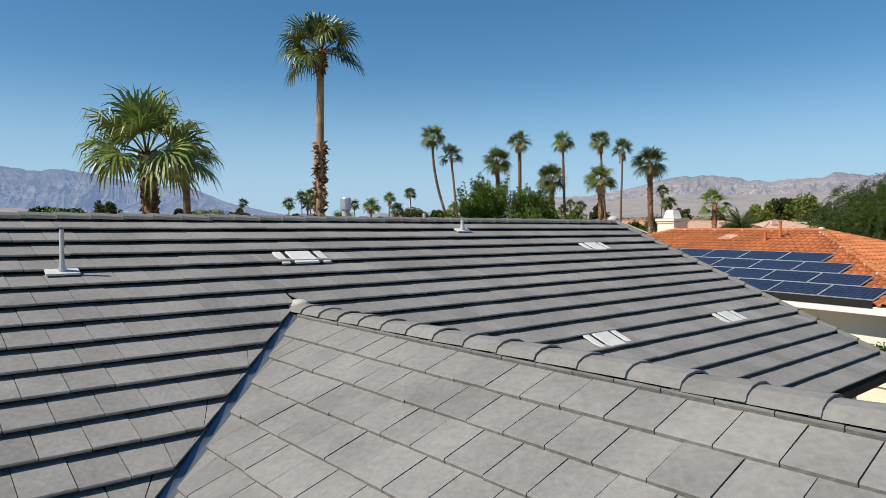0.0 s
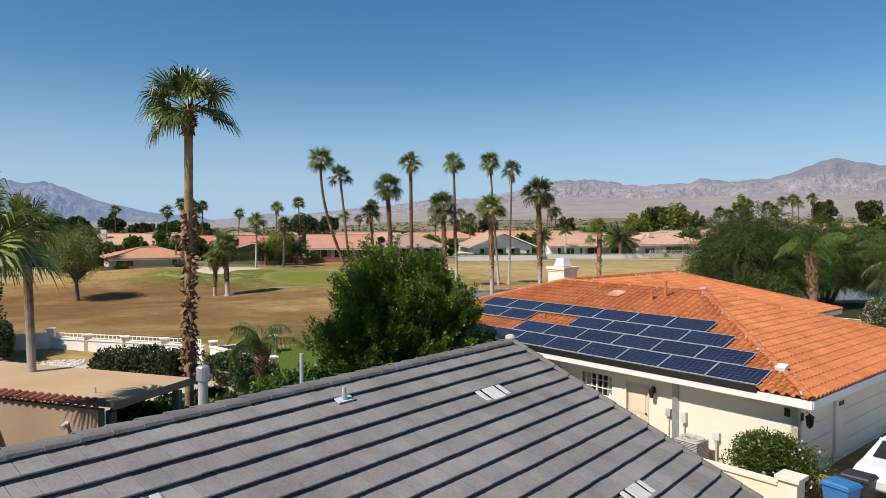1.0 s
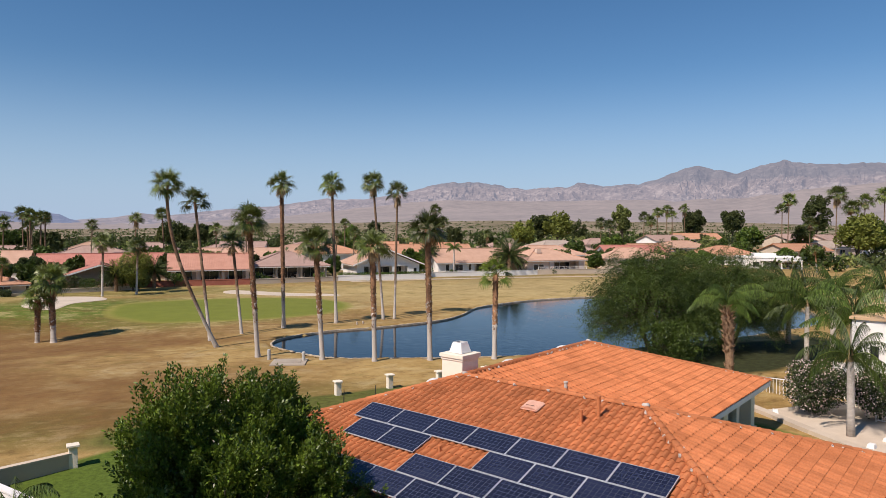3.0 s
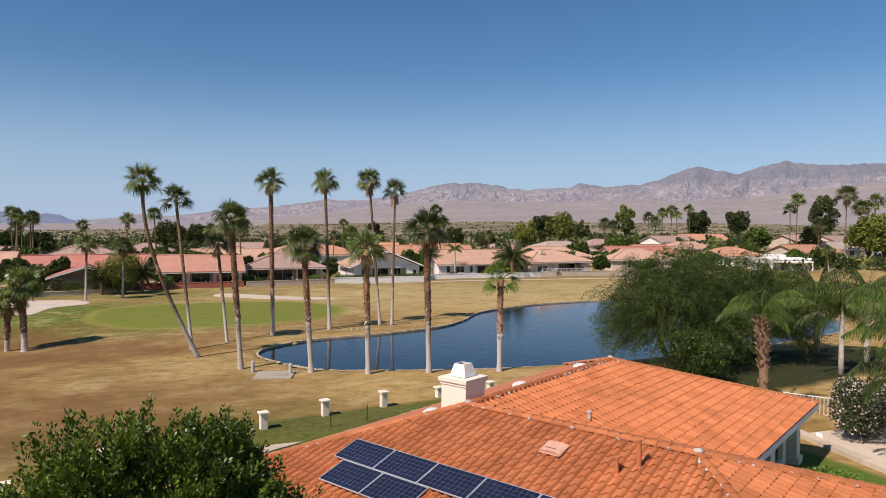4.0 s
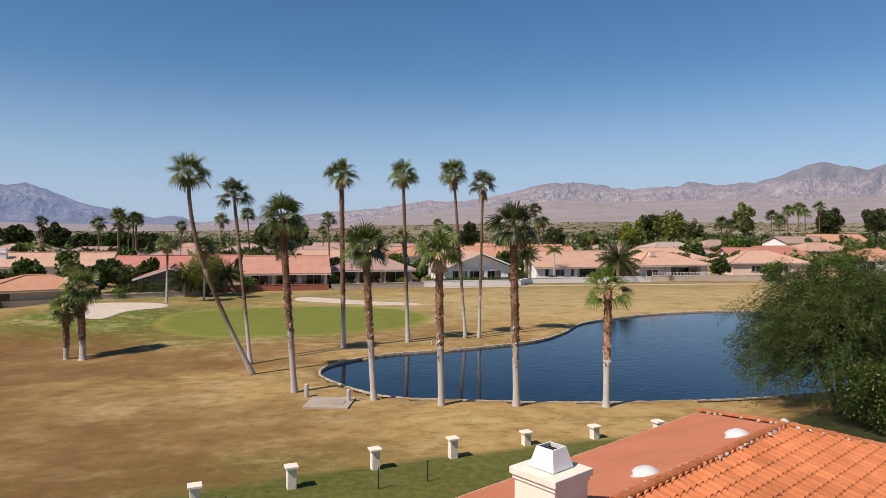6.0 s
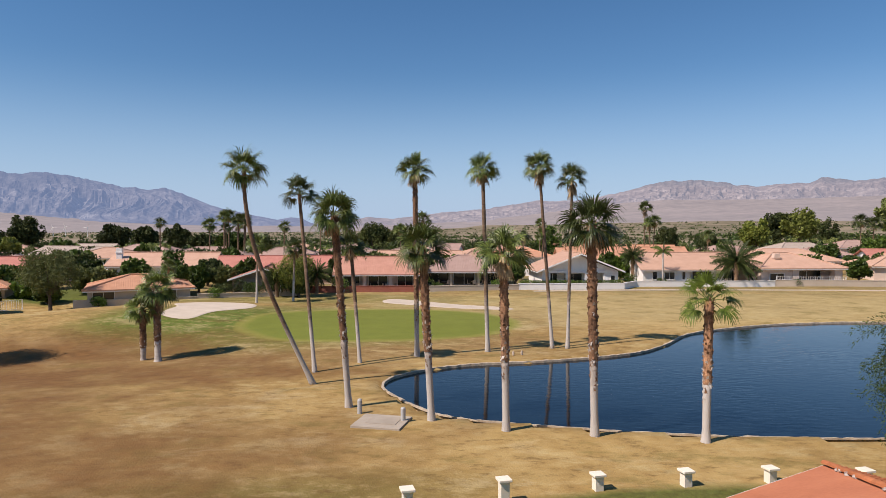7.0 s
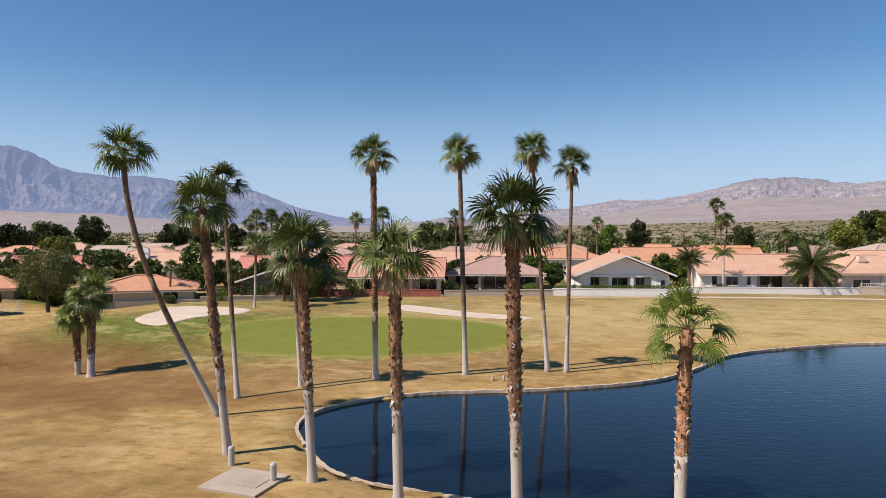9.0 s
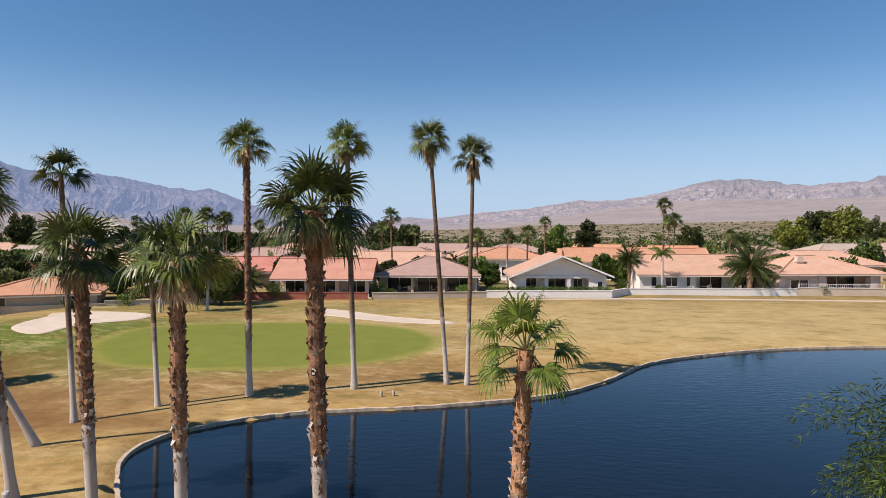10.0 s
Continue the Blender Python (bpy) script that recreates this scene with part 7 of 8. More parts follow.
lamp.matrix_basis = pose(1.3, 0.26, 2.2, 0, 0, 180)
tagged(lamp, "small round wall spot lamp")
part("lamp_base", Mesh().box(0, 0.0, 0, 0.12, 0.04, 0.12), M["trim_white"], lamp)
part("lamp_head", Mesh().tube([(0, -0.02, 0), (0, -0.16, -0.06)], [0.06, 0.08], 10), M["ac_grey"], lamp)
part("roof_stub", Mesh().tube([(1.2, -0.6, 2.8), (1.2, -0.6, 3.0)], [0.025, 0.025], 6), M["chrome_grey"], nb)
# gabled end wall beyond the patio roof, with a tiled rake
part("wing_wall", Mesh().add([(8.0, -3.1, -0.1), (19.2, -3.1, -0.1), (19.2, -3.1, 2.5), (13.6, -3.1, 3.95), (8.0, -3.1, 2.5), (8.0, -3.4, -0.1), (19.2, -3.4, -0.1), (19.2, -3.4, 2.5), (13.6, -3.4, 3.95), (8.0, -3.4, 2.5)],
                             [(0, 1, 2, 3, 4), (9, 8, 7, 6, 5), (0, 4, 9, 5), (1, 6, 7, 2), (4, 3, 8, 9), (3, 2, 7, 8)]), M["tan_wall"], nb, "tan stucco gable wall")
for e in (7.8, 19.4):
    for i in range(22):
        q = (i + 0.5) / 22
        ob = new("rake_tile", me)
        ob.parent = nb
        ob.matrix_basis = pose(e + (13.6 - e) * q, -3.06, 2.50 + 1.5 * q, 0, 0, 180) @ pose(0, 0, 0, 14, 0, 0)



# ---------------- white house past the oleander ----------------
wh = thing("house", 39.45, 39.75, Z0, -58, "white stucco house with orange tile roof", "house", "near houses")
part("wall", Mesh().span(0, 12, 0, 10, -0.1, 5.3), M["white_wall"], wh)
part("roof", Mesh().add([(-.15, -.15, 5.4), (12.5, -.15, 5.4), (12.5, 10.5, 5.4), (-.15, 10.5, 5.4), (6, 5, 6.4), (7, 5, 6.4), (-.15, -.15, 5.25), (12.5, -.15, 5.25), (12.5, 10.5, 5.25), (-.15, 10.5, 5.25)],
                     [(0, 1, 5, 4), (1, 2, 5), (2, 3, 4, 5), (3, 0, 4), (9, 8, 7, 6), (0, 6, 7, 1), (1, 7, 8, 2), (2, 8, 9, 3), (3, 9, 6, 0)]), M["roof_tan"], wh)
window(wh, 1.3, 1.6, 1.1, 1.2, -0.03, M["trim_white"])
window(wh, 1.2, 3.3, 0.5, 0.9, -0.03, M["trim_white"], 1)
window(wh, 4.3, 1.5, 1.6, 1.7, -0.03, M["trim_white"])
part("patio_wall", Mesh().span(-1.2, -0.05, 1, 1.3, -0.1, 2.3), M["white_wall"], wh)


# ---------------- air conditioners, bins, chair, car ----------------
def condenser(x, y, ang, label, square):
    t = thing("air_conditioner", x, y, Z0, ang, label, "air conditioner", "condenser units")
    part("pad", Mesh().box(0, 0, 0.05, 0.95, 0.95, 0.12), M["concrete"], t)
    n = 4 if square else 20
    r = 0.40 if not square else 0.52
    off = math.pi / 4 if square else 0

    def ring(z, rad):
        return [(rad * math.cos(off + 2 * math.pi * i / n), rad * math.sin(off + 2 * math.pi * i / n), z) for i in range(n)]
    core = Mesh()
    core.v = ring(0.11, r * 0.93) + ring(0.80, r * 0.93)
    core.f = [(i, (i + 1) % n, n + (i + 1) % n, n + i) for i in range(n)] + [tuple(range(n, 2 * n))]
    part("coil", core, M["metal_black"], t)
    for k in range(13):
        z = 0.14 + k * 0.05
        sl = Mesh()
        sl.v = ring(z, r) + ring(z + 0.028, r) + ring(z, r * 0.93) + ring(z + 0.028, r * 0.93)
        sl.f = [(i, (i + 1) % n, n + (i + 1) % n, n + i) for i in range(n)] + [(n + i, n + (i + 1) % n, 3 * n + (i + 1) % n, 3 * n + i) for i in range(n)]
        part("louvre", sl, M["ac_grey"], t)
    cap = Mesh()
    m = 24
    for z, rad in ((0.80, r * (0.72 if square else 1.02)), (0.88, r * (0.72 if square else 1.0)), (0.88, 0.30), (0.82, 0.27)):
        cap.v += [(rad * math.cos(2 * math.pi * i / m), rad * math.sin(2 * math.pi * i / m), z) for i in range(m)]
    for j in range(3):
        cap.f += [(j * m + i, j * m + (i + 1) % m, (j + 1) * m + (i + 1) % m, (j + 1) * m + i) for i in range(m)]
    part("top_cover", cap, M["ac_grey"], t)
    if square:
        part("top_plate", Mesh().box(0, 0, 0.81, 0.76, 0.76, 0.05), M["ac_grey"], t, bevel=0.02)
    part("fan_hub", Mesh().tube([(0, 0, 0.80), (0, 0, 0.87)], [0.08, 0.07], 10), M["ac_grey"], t)
    for i in range(4):
        a = i * math.pi / 2
        part("fan_blade", Mesh().add([(0.06 * math.cos(a), 0.06 * math.sin(a), 0.84), (0.25 * math.cos(a - .3), 0.25 * math.sin(a - .3), 0.85), (0.25 * math.cos(a + .35), 0.25 * math.sin(a + .35), 0.82)], [(0, 1, 2)]), M["metal_black"], t)
    for i in range(10):
        a = i * math.pi / 5
        part("guard_wire", Mesh().tube([(0.05 * math.cos(a), 0.05 * math.sin(a), 0.89), (0.31 * math.cos(a), 0.31 * math.sin(a), 0.885)], [0.006, 0.006], 4), M["ac_grey"], t)


condenser(10.3, 21.95, 31, "round-topped grey air conditioner on a pad by the wall", False)
condenser(11.35, 20.85, 31, "square louvred grey air conditioner on a pad by the wall", True)


def garden_chair(x, y, ang):
    t = thing("garden_chair", x, y, Z0 + 0.03, ang, "beige cushioned garden armchair by the side door", "chair")
    part("seat", Mesh().box(0, 0, 0.40, 0.6, 0.58, 0.14), M["cushion"], t, bevel=0.03)
    b = part("backrest", Mesh().box(0, 0, 0.35, 0.58, 0.12, 0.7), M["cushion"], t, bevel=0.03)
    b.matrix_basis = pose(0, 0.30, 0.38, -14, 0, 0)
    for sx in (-1, 1):
        part("armrest", Mesh().box(sx * 0.33, 0.0, 0.62, 0.07, 0.55, 0.05), M["door_tan"], t, bevel=0.01)
        for sy in (-1, 1):
            part("leg", Mesh().box(sx * 0.33, sy * 0.24, 0.3, 0.05, 0.05, 0.62), M["door_tan"], t)


garden_chair(9.95, 23.2, 121 + 90)


def bin_cart(x, y, ang, material, label):
    t = thing("wheelie_bin", x, y, Z0 + 0.03, ang, label, "bin", "wheelie bins")
    bd = Mesh()
    for z, w, d in ((0.12, 0.46, 0.52), (0.95, 0.60, 0.68)):
        bd.v += [(-w / 2, -d / 2, z), (w / 2, -d / 2, z), (w / 2, d / 2, z), (-w / 2, d / 2, z)]
    bd.f = [(3, 2, 1, 0), (4, 5, 6, 7), (0, 1, 5, 4), (1, 2, 6, 5), (2, 3, 7, 6), (3, 0, 4, 7)]
    part("body", bd, material, t, bevel=0.03)
    part("rim", Mesh().box(0, 0, 0.955, 0.66, 0.74, 0.05), material, t, bevel=0.012)
    lid = Mesh()
    for z, k in ((0.985, 1.0), (1.05, 0.86)):
        lid.v += [(-0.32 * k, -0.36 * k, z), (0.32 * k, -0.36 * k, z), (0.32 * k, 0.36 * k, z), (-0.32 * k, 0.36 * k, z)]
    lid.f = [(3, 2, 1, 0), (4, 5, 6, 7), (0, 1, 5, 4), (1, 2, 6, 5), (2, 3, 7, 6), (3, 0, 4, 7)]
    part("lid", lid, material, t, bevel=0.02)
    part("handle", Mesh().tube([(-0.26, 0.40, 0.95), (0.26, 0.40, 0.95)], [0.02, 0.02], 8), material, t)
    for s in (-1, 1):
        part("wheel", Mesh().tube([(s * 0.24, 0.26, 0.12), (s * 0.30, 0.26, 0.12)], [0.12, 0.12], 14), M["rubber"], t)


bin_cart(12.85, 16.35, 20, M["bin_blue"], "blue plastic recycling bin beside the hedge")
bin_cart(13.7, 16.75, 30, M["bin_black"], "black plastic rubbish bin beside the hedge")
low_wall("garden_wall", [(11.6, 16.95), (9.4, 20.6)], 0.85, 0.2, M["cream_wall"], "low cream wall ending in a pillar", M["cream_wall"], base=Z0)
pl = thing("wall_pillar", 11.75, 16.75, Z0, 31, "cream stucco wall pillar with flat cap", "pillar")
part("shaft", Mesh().box(0, 0, 0.52, 0.48, 0.48, 1.1), M["cream_wall"], pl, bevel=0.015)
part("cap", Mesh().box(0, 0, 1.1, 0.62, 0.62, 0.12), M["cream_wall"], pl, bevel=0.015)


def car(x, y, ang):
    t = thing("car", x, y, Z0 + 0.03, ang, "white saloon car parked on the driveway", "car")
    prof = [(-2.2, 0.45), (-2.25, 0.75), (-1.7, 0.92), (-1.05, 0.98), (-0.45, 1.38), (0.55, 1.42), (1.35, 1.02), (2.05, 0.86), (2.25, 0.62), (2.2, 0.35), (1.7, 0.28), (-1.7, 0.28)]

    def loft(pts, halves):
        mb = Mesh()
        n = len(pts)
        for yy, k in halves:
            mb.v += [(px, yy * (0.80 if pz > 1.05 else 1.0), pz * k + (1 - k) * 0.6) for px, pz in pts]
        for j in range(len(halves) - 1):
            mb.f += [(j * n + i, j * n + (i + 1) % n, (j + 1) * n + (i + 1) % n, (j + 1) * n + i) for i in range(n)]
        mb.f += [tuple(range(n))[::-1], tuple(range((len(halves) - 1) * n, len(halves) * n))]
        return mb
    body = part("body", loft(prof, ((-0.90, 0.97), (-0.72, 1), (0.72, 1), (0.90, 0.97))), M["car_white"], t, smooth=False, bevel=0.04)
    part("windscreen", Mesh().add([(0.62, -0.60, 1.40), (0.62, 0.60, 1.40), (1.36, 0.70, 1.05), (1.36, -0.70, 1.05)], [(0, 3, 2, 1)]), M["window_dark"], t)
    part("rear_window", Mesh().add([(-0.50, -0.60, 1.38), (-0.50, 0.60, 1.38), (-1.06, 0.68, 1.03), (-1.06, -0.68, 1.03)], [(0, 1, 2, 3)]), M["window_dark"], t)
    for s in (-1, 1):
        part("side_window", Mesh().add([(-0.85, s * 0.83, 1.05), (-0.40, s * 0.735, 1.33), (0.50, s * 0.735, 1.36), (1.05, s * 0.83, 1.05)], [(0, 1, 2, 3)] if s > 0 else [(3, 2, 1, 0)]), M["window_dark"], t)
        part("mirror", Mesh().box(0.85, s * 0.98, 1.02, 0.12, 0.18, 0.12), M["car_white"], t, bevel=0.02)
        part("tail_light", Mesh().box(-2.21, s * 0.66, 0.72, 0.06, 0.34, 0.12), M["brick_red"], t)
        part("headlight", Mesh().box(2.16, s * 0.66, 0.68, 0.08, 0.34, 0.12), M["chrome_grey"], t)
        for px in (-1.35, 1.35):
            w = part("wheel", Mesh().tube([(px, s * 0.70, 0.32), (px, s * 0.91, 0.32)], [0.32, 0.32], 20), M["rubber"], t)
            part("rim", Mesh().tube([(px, s * 0.90, 0.32), (px, s * 0.925, 0.32)], [0.2, 0.18], 14), M["chrome_grey"], w)


car(16.45, 17.9, 31)

# loungers, urn, stepping stones
for k, (x, y) in enumerate(((-9.0, 33.6), (-7.7, 33.3))):
    t = thing("sun_lounger", x, y, Z0 + 0.03, 70 + 12 * k, "pale sun lounger on the patio deck", "lounger", "patio loungers")
    part("bed", Mesh().box(0, 0, 0.32, 1.3, 0.62, 0.07), M["cushion"], t, bevel=0.02)
    b = part("backrest", Mesh().box(0.35, 0, 0, 0.7, 0.62, 0.07), M["cushion"], t, bevel=0.02)
    b.matrix_basis = pose(0.62, 0, 0.34, 0, -32, 0)
    for sx in (-1, 1):
        for sy in (-1, 1):
            part("leg", Mesh().box(sx * 0.55, sy * 0.26, 0.15, 0.05, 0.05, 0.3), M["trim_white"], t)
urn = thing("garden_urn", -4.6, 34.2, Z0 + 0.03, 0, "wide pale stone bowl planter among dry stems", "planter")
bowl = Mesh()
m = 16
for r, z in ((0.28, 0), (0.2, 0.25), (0.5, 0.55), (0.72, 0.75), (0.64, 0.74), (0.2, 0.5)):
    bowl.v += [(r * math.cos(2 * math.pi * i / m), r * math.sin(2 * math.pi * i / m), z) for i in range(m)]
for j in range(5):
    bowl.f += [(j * m + i, j * m + (i + 1) % m, (j + 1) * m + (i + 1) % m, (j + 1) * m + i) for i in range(m)]
part("bowl", bowl, M["sand"], urn, smooth=True)
for k, (x, y) in enumerate(((34.6, 33.6), (32.9, 33.2), (33.4, 39.6))):
    tagged(part("edging_stone", Mesh().box(x, y, Z0 + 0.11, 0.5, 0.35, 0.2, 0.4 * k, 0.8), M["white_wall"], bevel=0.02), "pale edging stone in the granite yard", "stone", "edging stones")

# concrete pad and pump posts by the pond
pz = land1(7.9, 61.2)
pad = thing("concrete_pad", 7.9, 61.0, pz, -14, "low square concrete pad with a metal hatch beside the pond", "pad")
part("slab", Mesh().box(0, 0, 0.0, 2.6, 2.3, 0.22), M["old_concrete"], pad, bevel=0.02)
part("hatch", Mesh().box(0.1, 0.1, 0.122, 1.6, 1.3, 0.03), M["old_concrete"], pad, bevel=0.01)
for x, y in ((6.55, 62.9), (9.0, 61.15)):
    tagged(part("bollard", Mesh().tube([(x, y, pz - 0.2), (x, y, pz + 0.72), (x, y, pz + 0.78)], [0.13, 0.13, 0.09], 12), M["ac_grey"], smooth=False), "short grey pump post beside the pad", "bollard", "pump posts")
for x, y in ((17.0, 79.8), (17.7, 80.0)):
    tagged(part("tee_marker", Mesh().blob((x, y, land1(x, y) + 0.16), (0.10, 0.10, 0.22), 2, 0.1, 8, 6), M["cushion"]), "small pale marker by the shore", "marker", "shore markers")

# patio furniture under the far porches, dark and small
rr = random.Random(31)
for hx, hy in ((-4.2, 130.6), (-0.5, 130.8), (3.8, 131.0), (12.5, 137.4), (17.5, 137.3), (57, 143.4), (62, 143.4), (30.5, 136.2)):
    t = thing("patio_table", hx, hy, land1(hx, hy) + 0.05, rr.uniform(0, 90), "small patio table under a porch", "table", "patio tables")
    part("tabletop", Mesh().tube([(0, 0, 0.70), (0, 0, 0.74)], [0.6, 0.6], 14), M["cushion"], t)
    part("pedestal", Mesh().tube([(0, 0, 0), (0, 0, 0.70)], [0.05, 0.05], 8), M["metal_black"], t)
    for k in range(3):
        a = k * 2.1 + rr.random()
        c = thing("patio_chair", hx + math.cos(a), hy + 0.7 * math.sin(a), land1(hx, hy) + 0.05, math.degrees(a) + 90, "small patio chair under a porch", "chair", "patio chairs")
        part("seat", Mesh().box(0, 0, 0.42, 0.5, 0.5, 0.06), M["cushion"], c)
        part("backrest", Mesh().box(0, -0.24, 0.72, 0.5, 0.05, 0.55), M["cushion"], c)
        for sx in (-1, 1):
            for sy in (-1, 1):
                part("leg", Mesh().box(sx * 0.22, sy * 0.22, 0.2, 0.04, 0.04, 0.4), M["metal_black"], c)

# distant wind turbines
for k, (x, y, h) in enumerate(((-470, 905, 13), (-452, 925, 12), (-492, 915, 12), (-436, 940, 12))):
    gz = land1(x, y)
    t = thing("wind_turbine", x, y, gz, 0, "white wind turbine far out on the plain", "wind turbine", "distant wind turbines")
    part("tower", Mesh().tube([(0, 0, 0), (0, 0, h)], [0.45, 0.3], 8), M["trim_white"], t)
    part("nacelle", Mesh().box(0, -0.3, h + 0.2, 0.7, 1.6, 0.7), M["trim_white"], t)
    for i in range(3):
        a = i * 2.094 + k
        part("blade", Mesh().tube([(0, -1.2, h + 0.2), (5 * math.cos(a), -1.2, h + 0.2 + 5 * math.sin(a))], [0.3, 0.1], 5), M["trim_white"], t)


# ---------------- grey house ----------------
GA = math.degrees(math.atan2(0.65, 0.76))
grey = thing("house", 0, 0, -0.42, GA, "house with grey flat concrete tile roof", "house", "near houses")
GZ = 0.42
RY, RZ, SL = 8.95, 4.645 + GZ, 0.42
EAVE = 2.2905 + GZ
RUN = (RZ - EAVE) / SL
RAKE, LEFT = 12.72, -7.0
CS = math.sqrt(1 + SL * SL)
# walls
part("wall", Mesh().span(LEFT + 0.5, RAKE - 0.3, RY - RUN + 0.55, RY + RUN - 0.55, -0.1, EAVE - 0.12), M["tan_wall"], grey)
gb = Mesh()
for gx in (RAKE - 0.5,):
    gb.add([(gx, RY - RUN + 0.55, EAVE - .14), (gx + .2, RY - RUN + 0.55, EAVE - .14), (gx + .2, RY + RUN - .55, EAVE - .14), (gx, RY + RUN - .55, EAVE - .14), (gx, RY, RZ - 0.3), (gx + .2, RY, RZ - 0.3)],
           [(0, 3, 4), (1, 5, 2), (0, 4, 5, 1), (3, 2, 5, 4), (0, 1, 2, 3)])
part("gable_wall", gb, M["tan_wall"], grey)
WR, WTOP, WS = 3.55, 3.645 + GZ, -6.0  # front wing: ridge line, its height, its far end
WY0 = RY - (RZ - WTOP) / SL            # where its ridge meets the main slope
WEAVE = 2.388 + GZ
WRUN = (WTOP - WEAVE) / SL
part("wing_wall", Mesh().span(WR - WRUN + .5, WR + WRUN - .5, WS + 0.4, RY - RUN + 0.55, -0.1, EAVE - 0.12), M["tan_wall"], grey)
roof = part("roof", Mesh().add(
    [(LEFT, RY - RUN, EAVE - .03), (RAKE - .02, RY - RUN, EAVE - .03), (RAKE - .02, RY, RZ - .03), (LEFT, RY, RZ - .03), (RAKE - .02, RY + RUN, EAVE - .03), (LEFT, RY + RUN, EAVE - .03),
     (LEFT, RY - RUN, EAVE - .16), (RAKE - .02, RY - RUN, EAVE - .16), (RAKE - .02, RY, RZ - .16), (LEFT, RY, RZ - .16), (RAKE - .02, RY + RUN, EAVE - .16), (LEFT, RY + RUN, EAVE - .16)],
    [(0, 1, 2, 3), (3, 2, 4, 5), (7, 6, 9, 8), (8, 9, 11, 10), (0, 6, 7, 1), (4, 10, 11, 5), (1, 7, 8, 2), (2, 8, 10, 4), (0, 3, 9, 6), (3, 5, 11, 9)]), M["gap_shade"], grey, "grey concrete tile roof")
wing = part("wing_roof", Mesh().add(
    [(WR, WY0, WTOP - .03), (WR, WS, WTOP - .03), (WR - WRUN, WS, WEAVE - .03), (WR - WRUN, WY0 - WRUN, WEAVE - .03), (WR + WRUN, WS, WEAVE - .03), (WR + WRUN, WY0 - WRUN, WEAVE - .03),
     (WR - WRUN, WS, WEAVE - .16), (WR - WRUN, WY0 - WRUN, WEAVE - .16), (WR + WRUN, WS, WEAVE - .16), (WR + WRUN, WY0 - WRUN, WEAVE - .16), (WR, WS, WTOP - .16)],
    [(0, 3, 2, 1), (0, 1, 4, 5), (2, 3, 7, 6), (5, 4, 8, 9), (1, 2, 6, 10), (4, 1, 10, 8)]), M["gap_shade"], grey, "grey concrete tile wing roof")
# barge boards
part("barge_board", Mesh().add([(RAKE - .02, RY - RUN, EAVE - .28), (RAKE + .03, RY - RUN, EAVE - .28), (RAKE + .03, RY, RZ - .28), (RAKE - .02, RY, RZ - .28), (RAKE - .02, RY - RUN, EAVE + .03), (RAKE + .03, RY - RUN, EAVE + .03), (RAKE + .03, RY, RZ + .03), (RAKE - .02, RY, RZ + .03)],
                              [(0, 1, 5, 4), (1, 2, 6, 5), (2, 3, 7, 6), (3, 0, 4, 7), (4, 5, 6, 7), (3, 2, 1, 0)]), M["grey_cap"], grey)
part("barge_board", Mesh().add([(RAKE - .02, RY + RUN, EAVE - .28), (RAKE + .03, RY + RUN, EAVE - .28), (RAKE + .03, RY, RZ - .28), (RAKE - .02, RY, RZ - .28), (RAKE - .02, RY + RUN, EAVE + .03), (RAKE + .03, RY + RUN, EAVE + .03), (RAKE + .03, RY, RZ + .03), (RAKE - .02, RY, RZ + .03)],
                              [(4, 5, 1, 0), (5, 6, 2, 1), (6, 7, 3, 2), (7, 4, 0, 3), (7, 6, 5, 4), (0, 1, 2, 3)]), M["grey_cap"], grey)
EXPO, TW = 0.352, 0.315
up = (0, 1 / CS, SL / CS)
BL = RUN * CS
BV = (WY0 - (RY - RUN)) * CS  # where the wing ridge meets the slope, up from the eave
k45 = 1 / CS
VG = 0.09  # open width beside each valley
main_left = [(LEFT, 0), (WR - BV * k45 - VG, 0), (WR - VG, BV), (WR, BV + VG), (WR, BL), (LEFT, BL)]
main_right = [(WR + BV * k45 + VG, 0), (RAKE, 0), (RAKE, BL), (WR, BL), (WR, BV + VG), (WR + VG, BV)]
tile_field(roof, (0, RY - RUN, EAVE), (1, 0, 0), up, [main_left, main_right], EXPO, TW, "flat", M["grey_tile"], (3.5, 7.0, 3.9), 280, 3)
tile_field(roof, (0, RY + RUN, EAVE), (-1, 0, 0), (0, -1 / CS, SL / CS), [[(-RAKE, 0), (-LEFT, 0), (-LEFT, BL), (-RAKE, BL)]], 0.342, 0.305, "flat", M["grey_tile"], (0, 0, 0), 0, 4)
WBL = WRUN * CS
left_poly = [(-(WY0 - WRUN) + VG, 0), (-WS, 0), (-WS, WBL), (-WY0 + VG, WBL)]
tile_field(wing, (WR - WRUN, 0, WEAVE), (0, -1, 0), (1 / CS, 0, SL / CS), [left_poly], 0.342, TW, "snug", M["grey_tile"], (2.2, 3.0, 3.5), 280, 5)
right_poly = [(WS, 0), (WY0 - WRUN - VG, 0), (WY0 - VG, WBL), (WS, WBL)]
tile_field(wing, (WR + WRUN, 0, WEAVE), (0, 1, 0), (-1 / CS, 0, SL / CS), [right_poly], 0.342, TW, "flat", M["grey_tile"], (6, 3.0, 3.5), 0, 6)
cap_row(roof, (LEFT, RY, RZ + 0.035), (RAKE + 0.03, RY, RZ + 0.035), 0.16, 0.36, M["grey_cap"], 1, 0.5)
cap_row(wing, (WR, WS, WTOP + 0.03), (WR, WY0 + 0.05, WTOP + 0.03), 0.17, 0.36, M["grey_tile"], 2, 0.48)
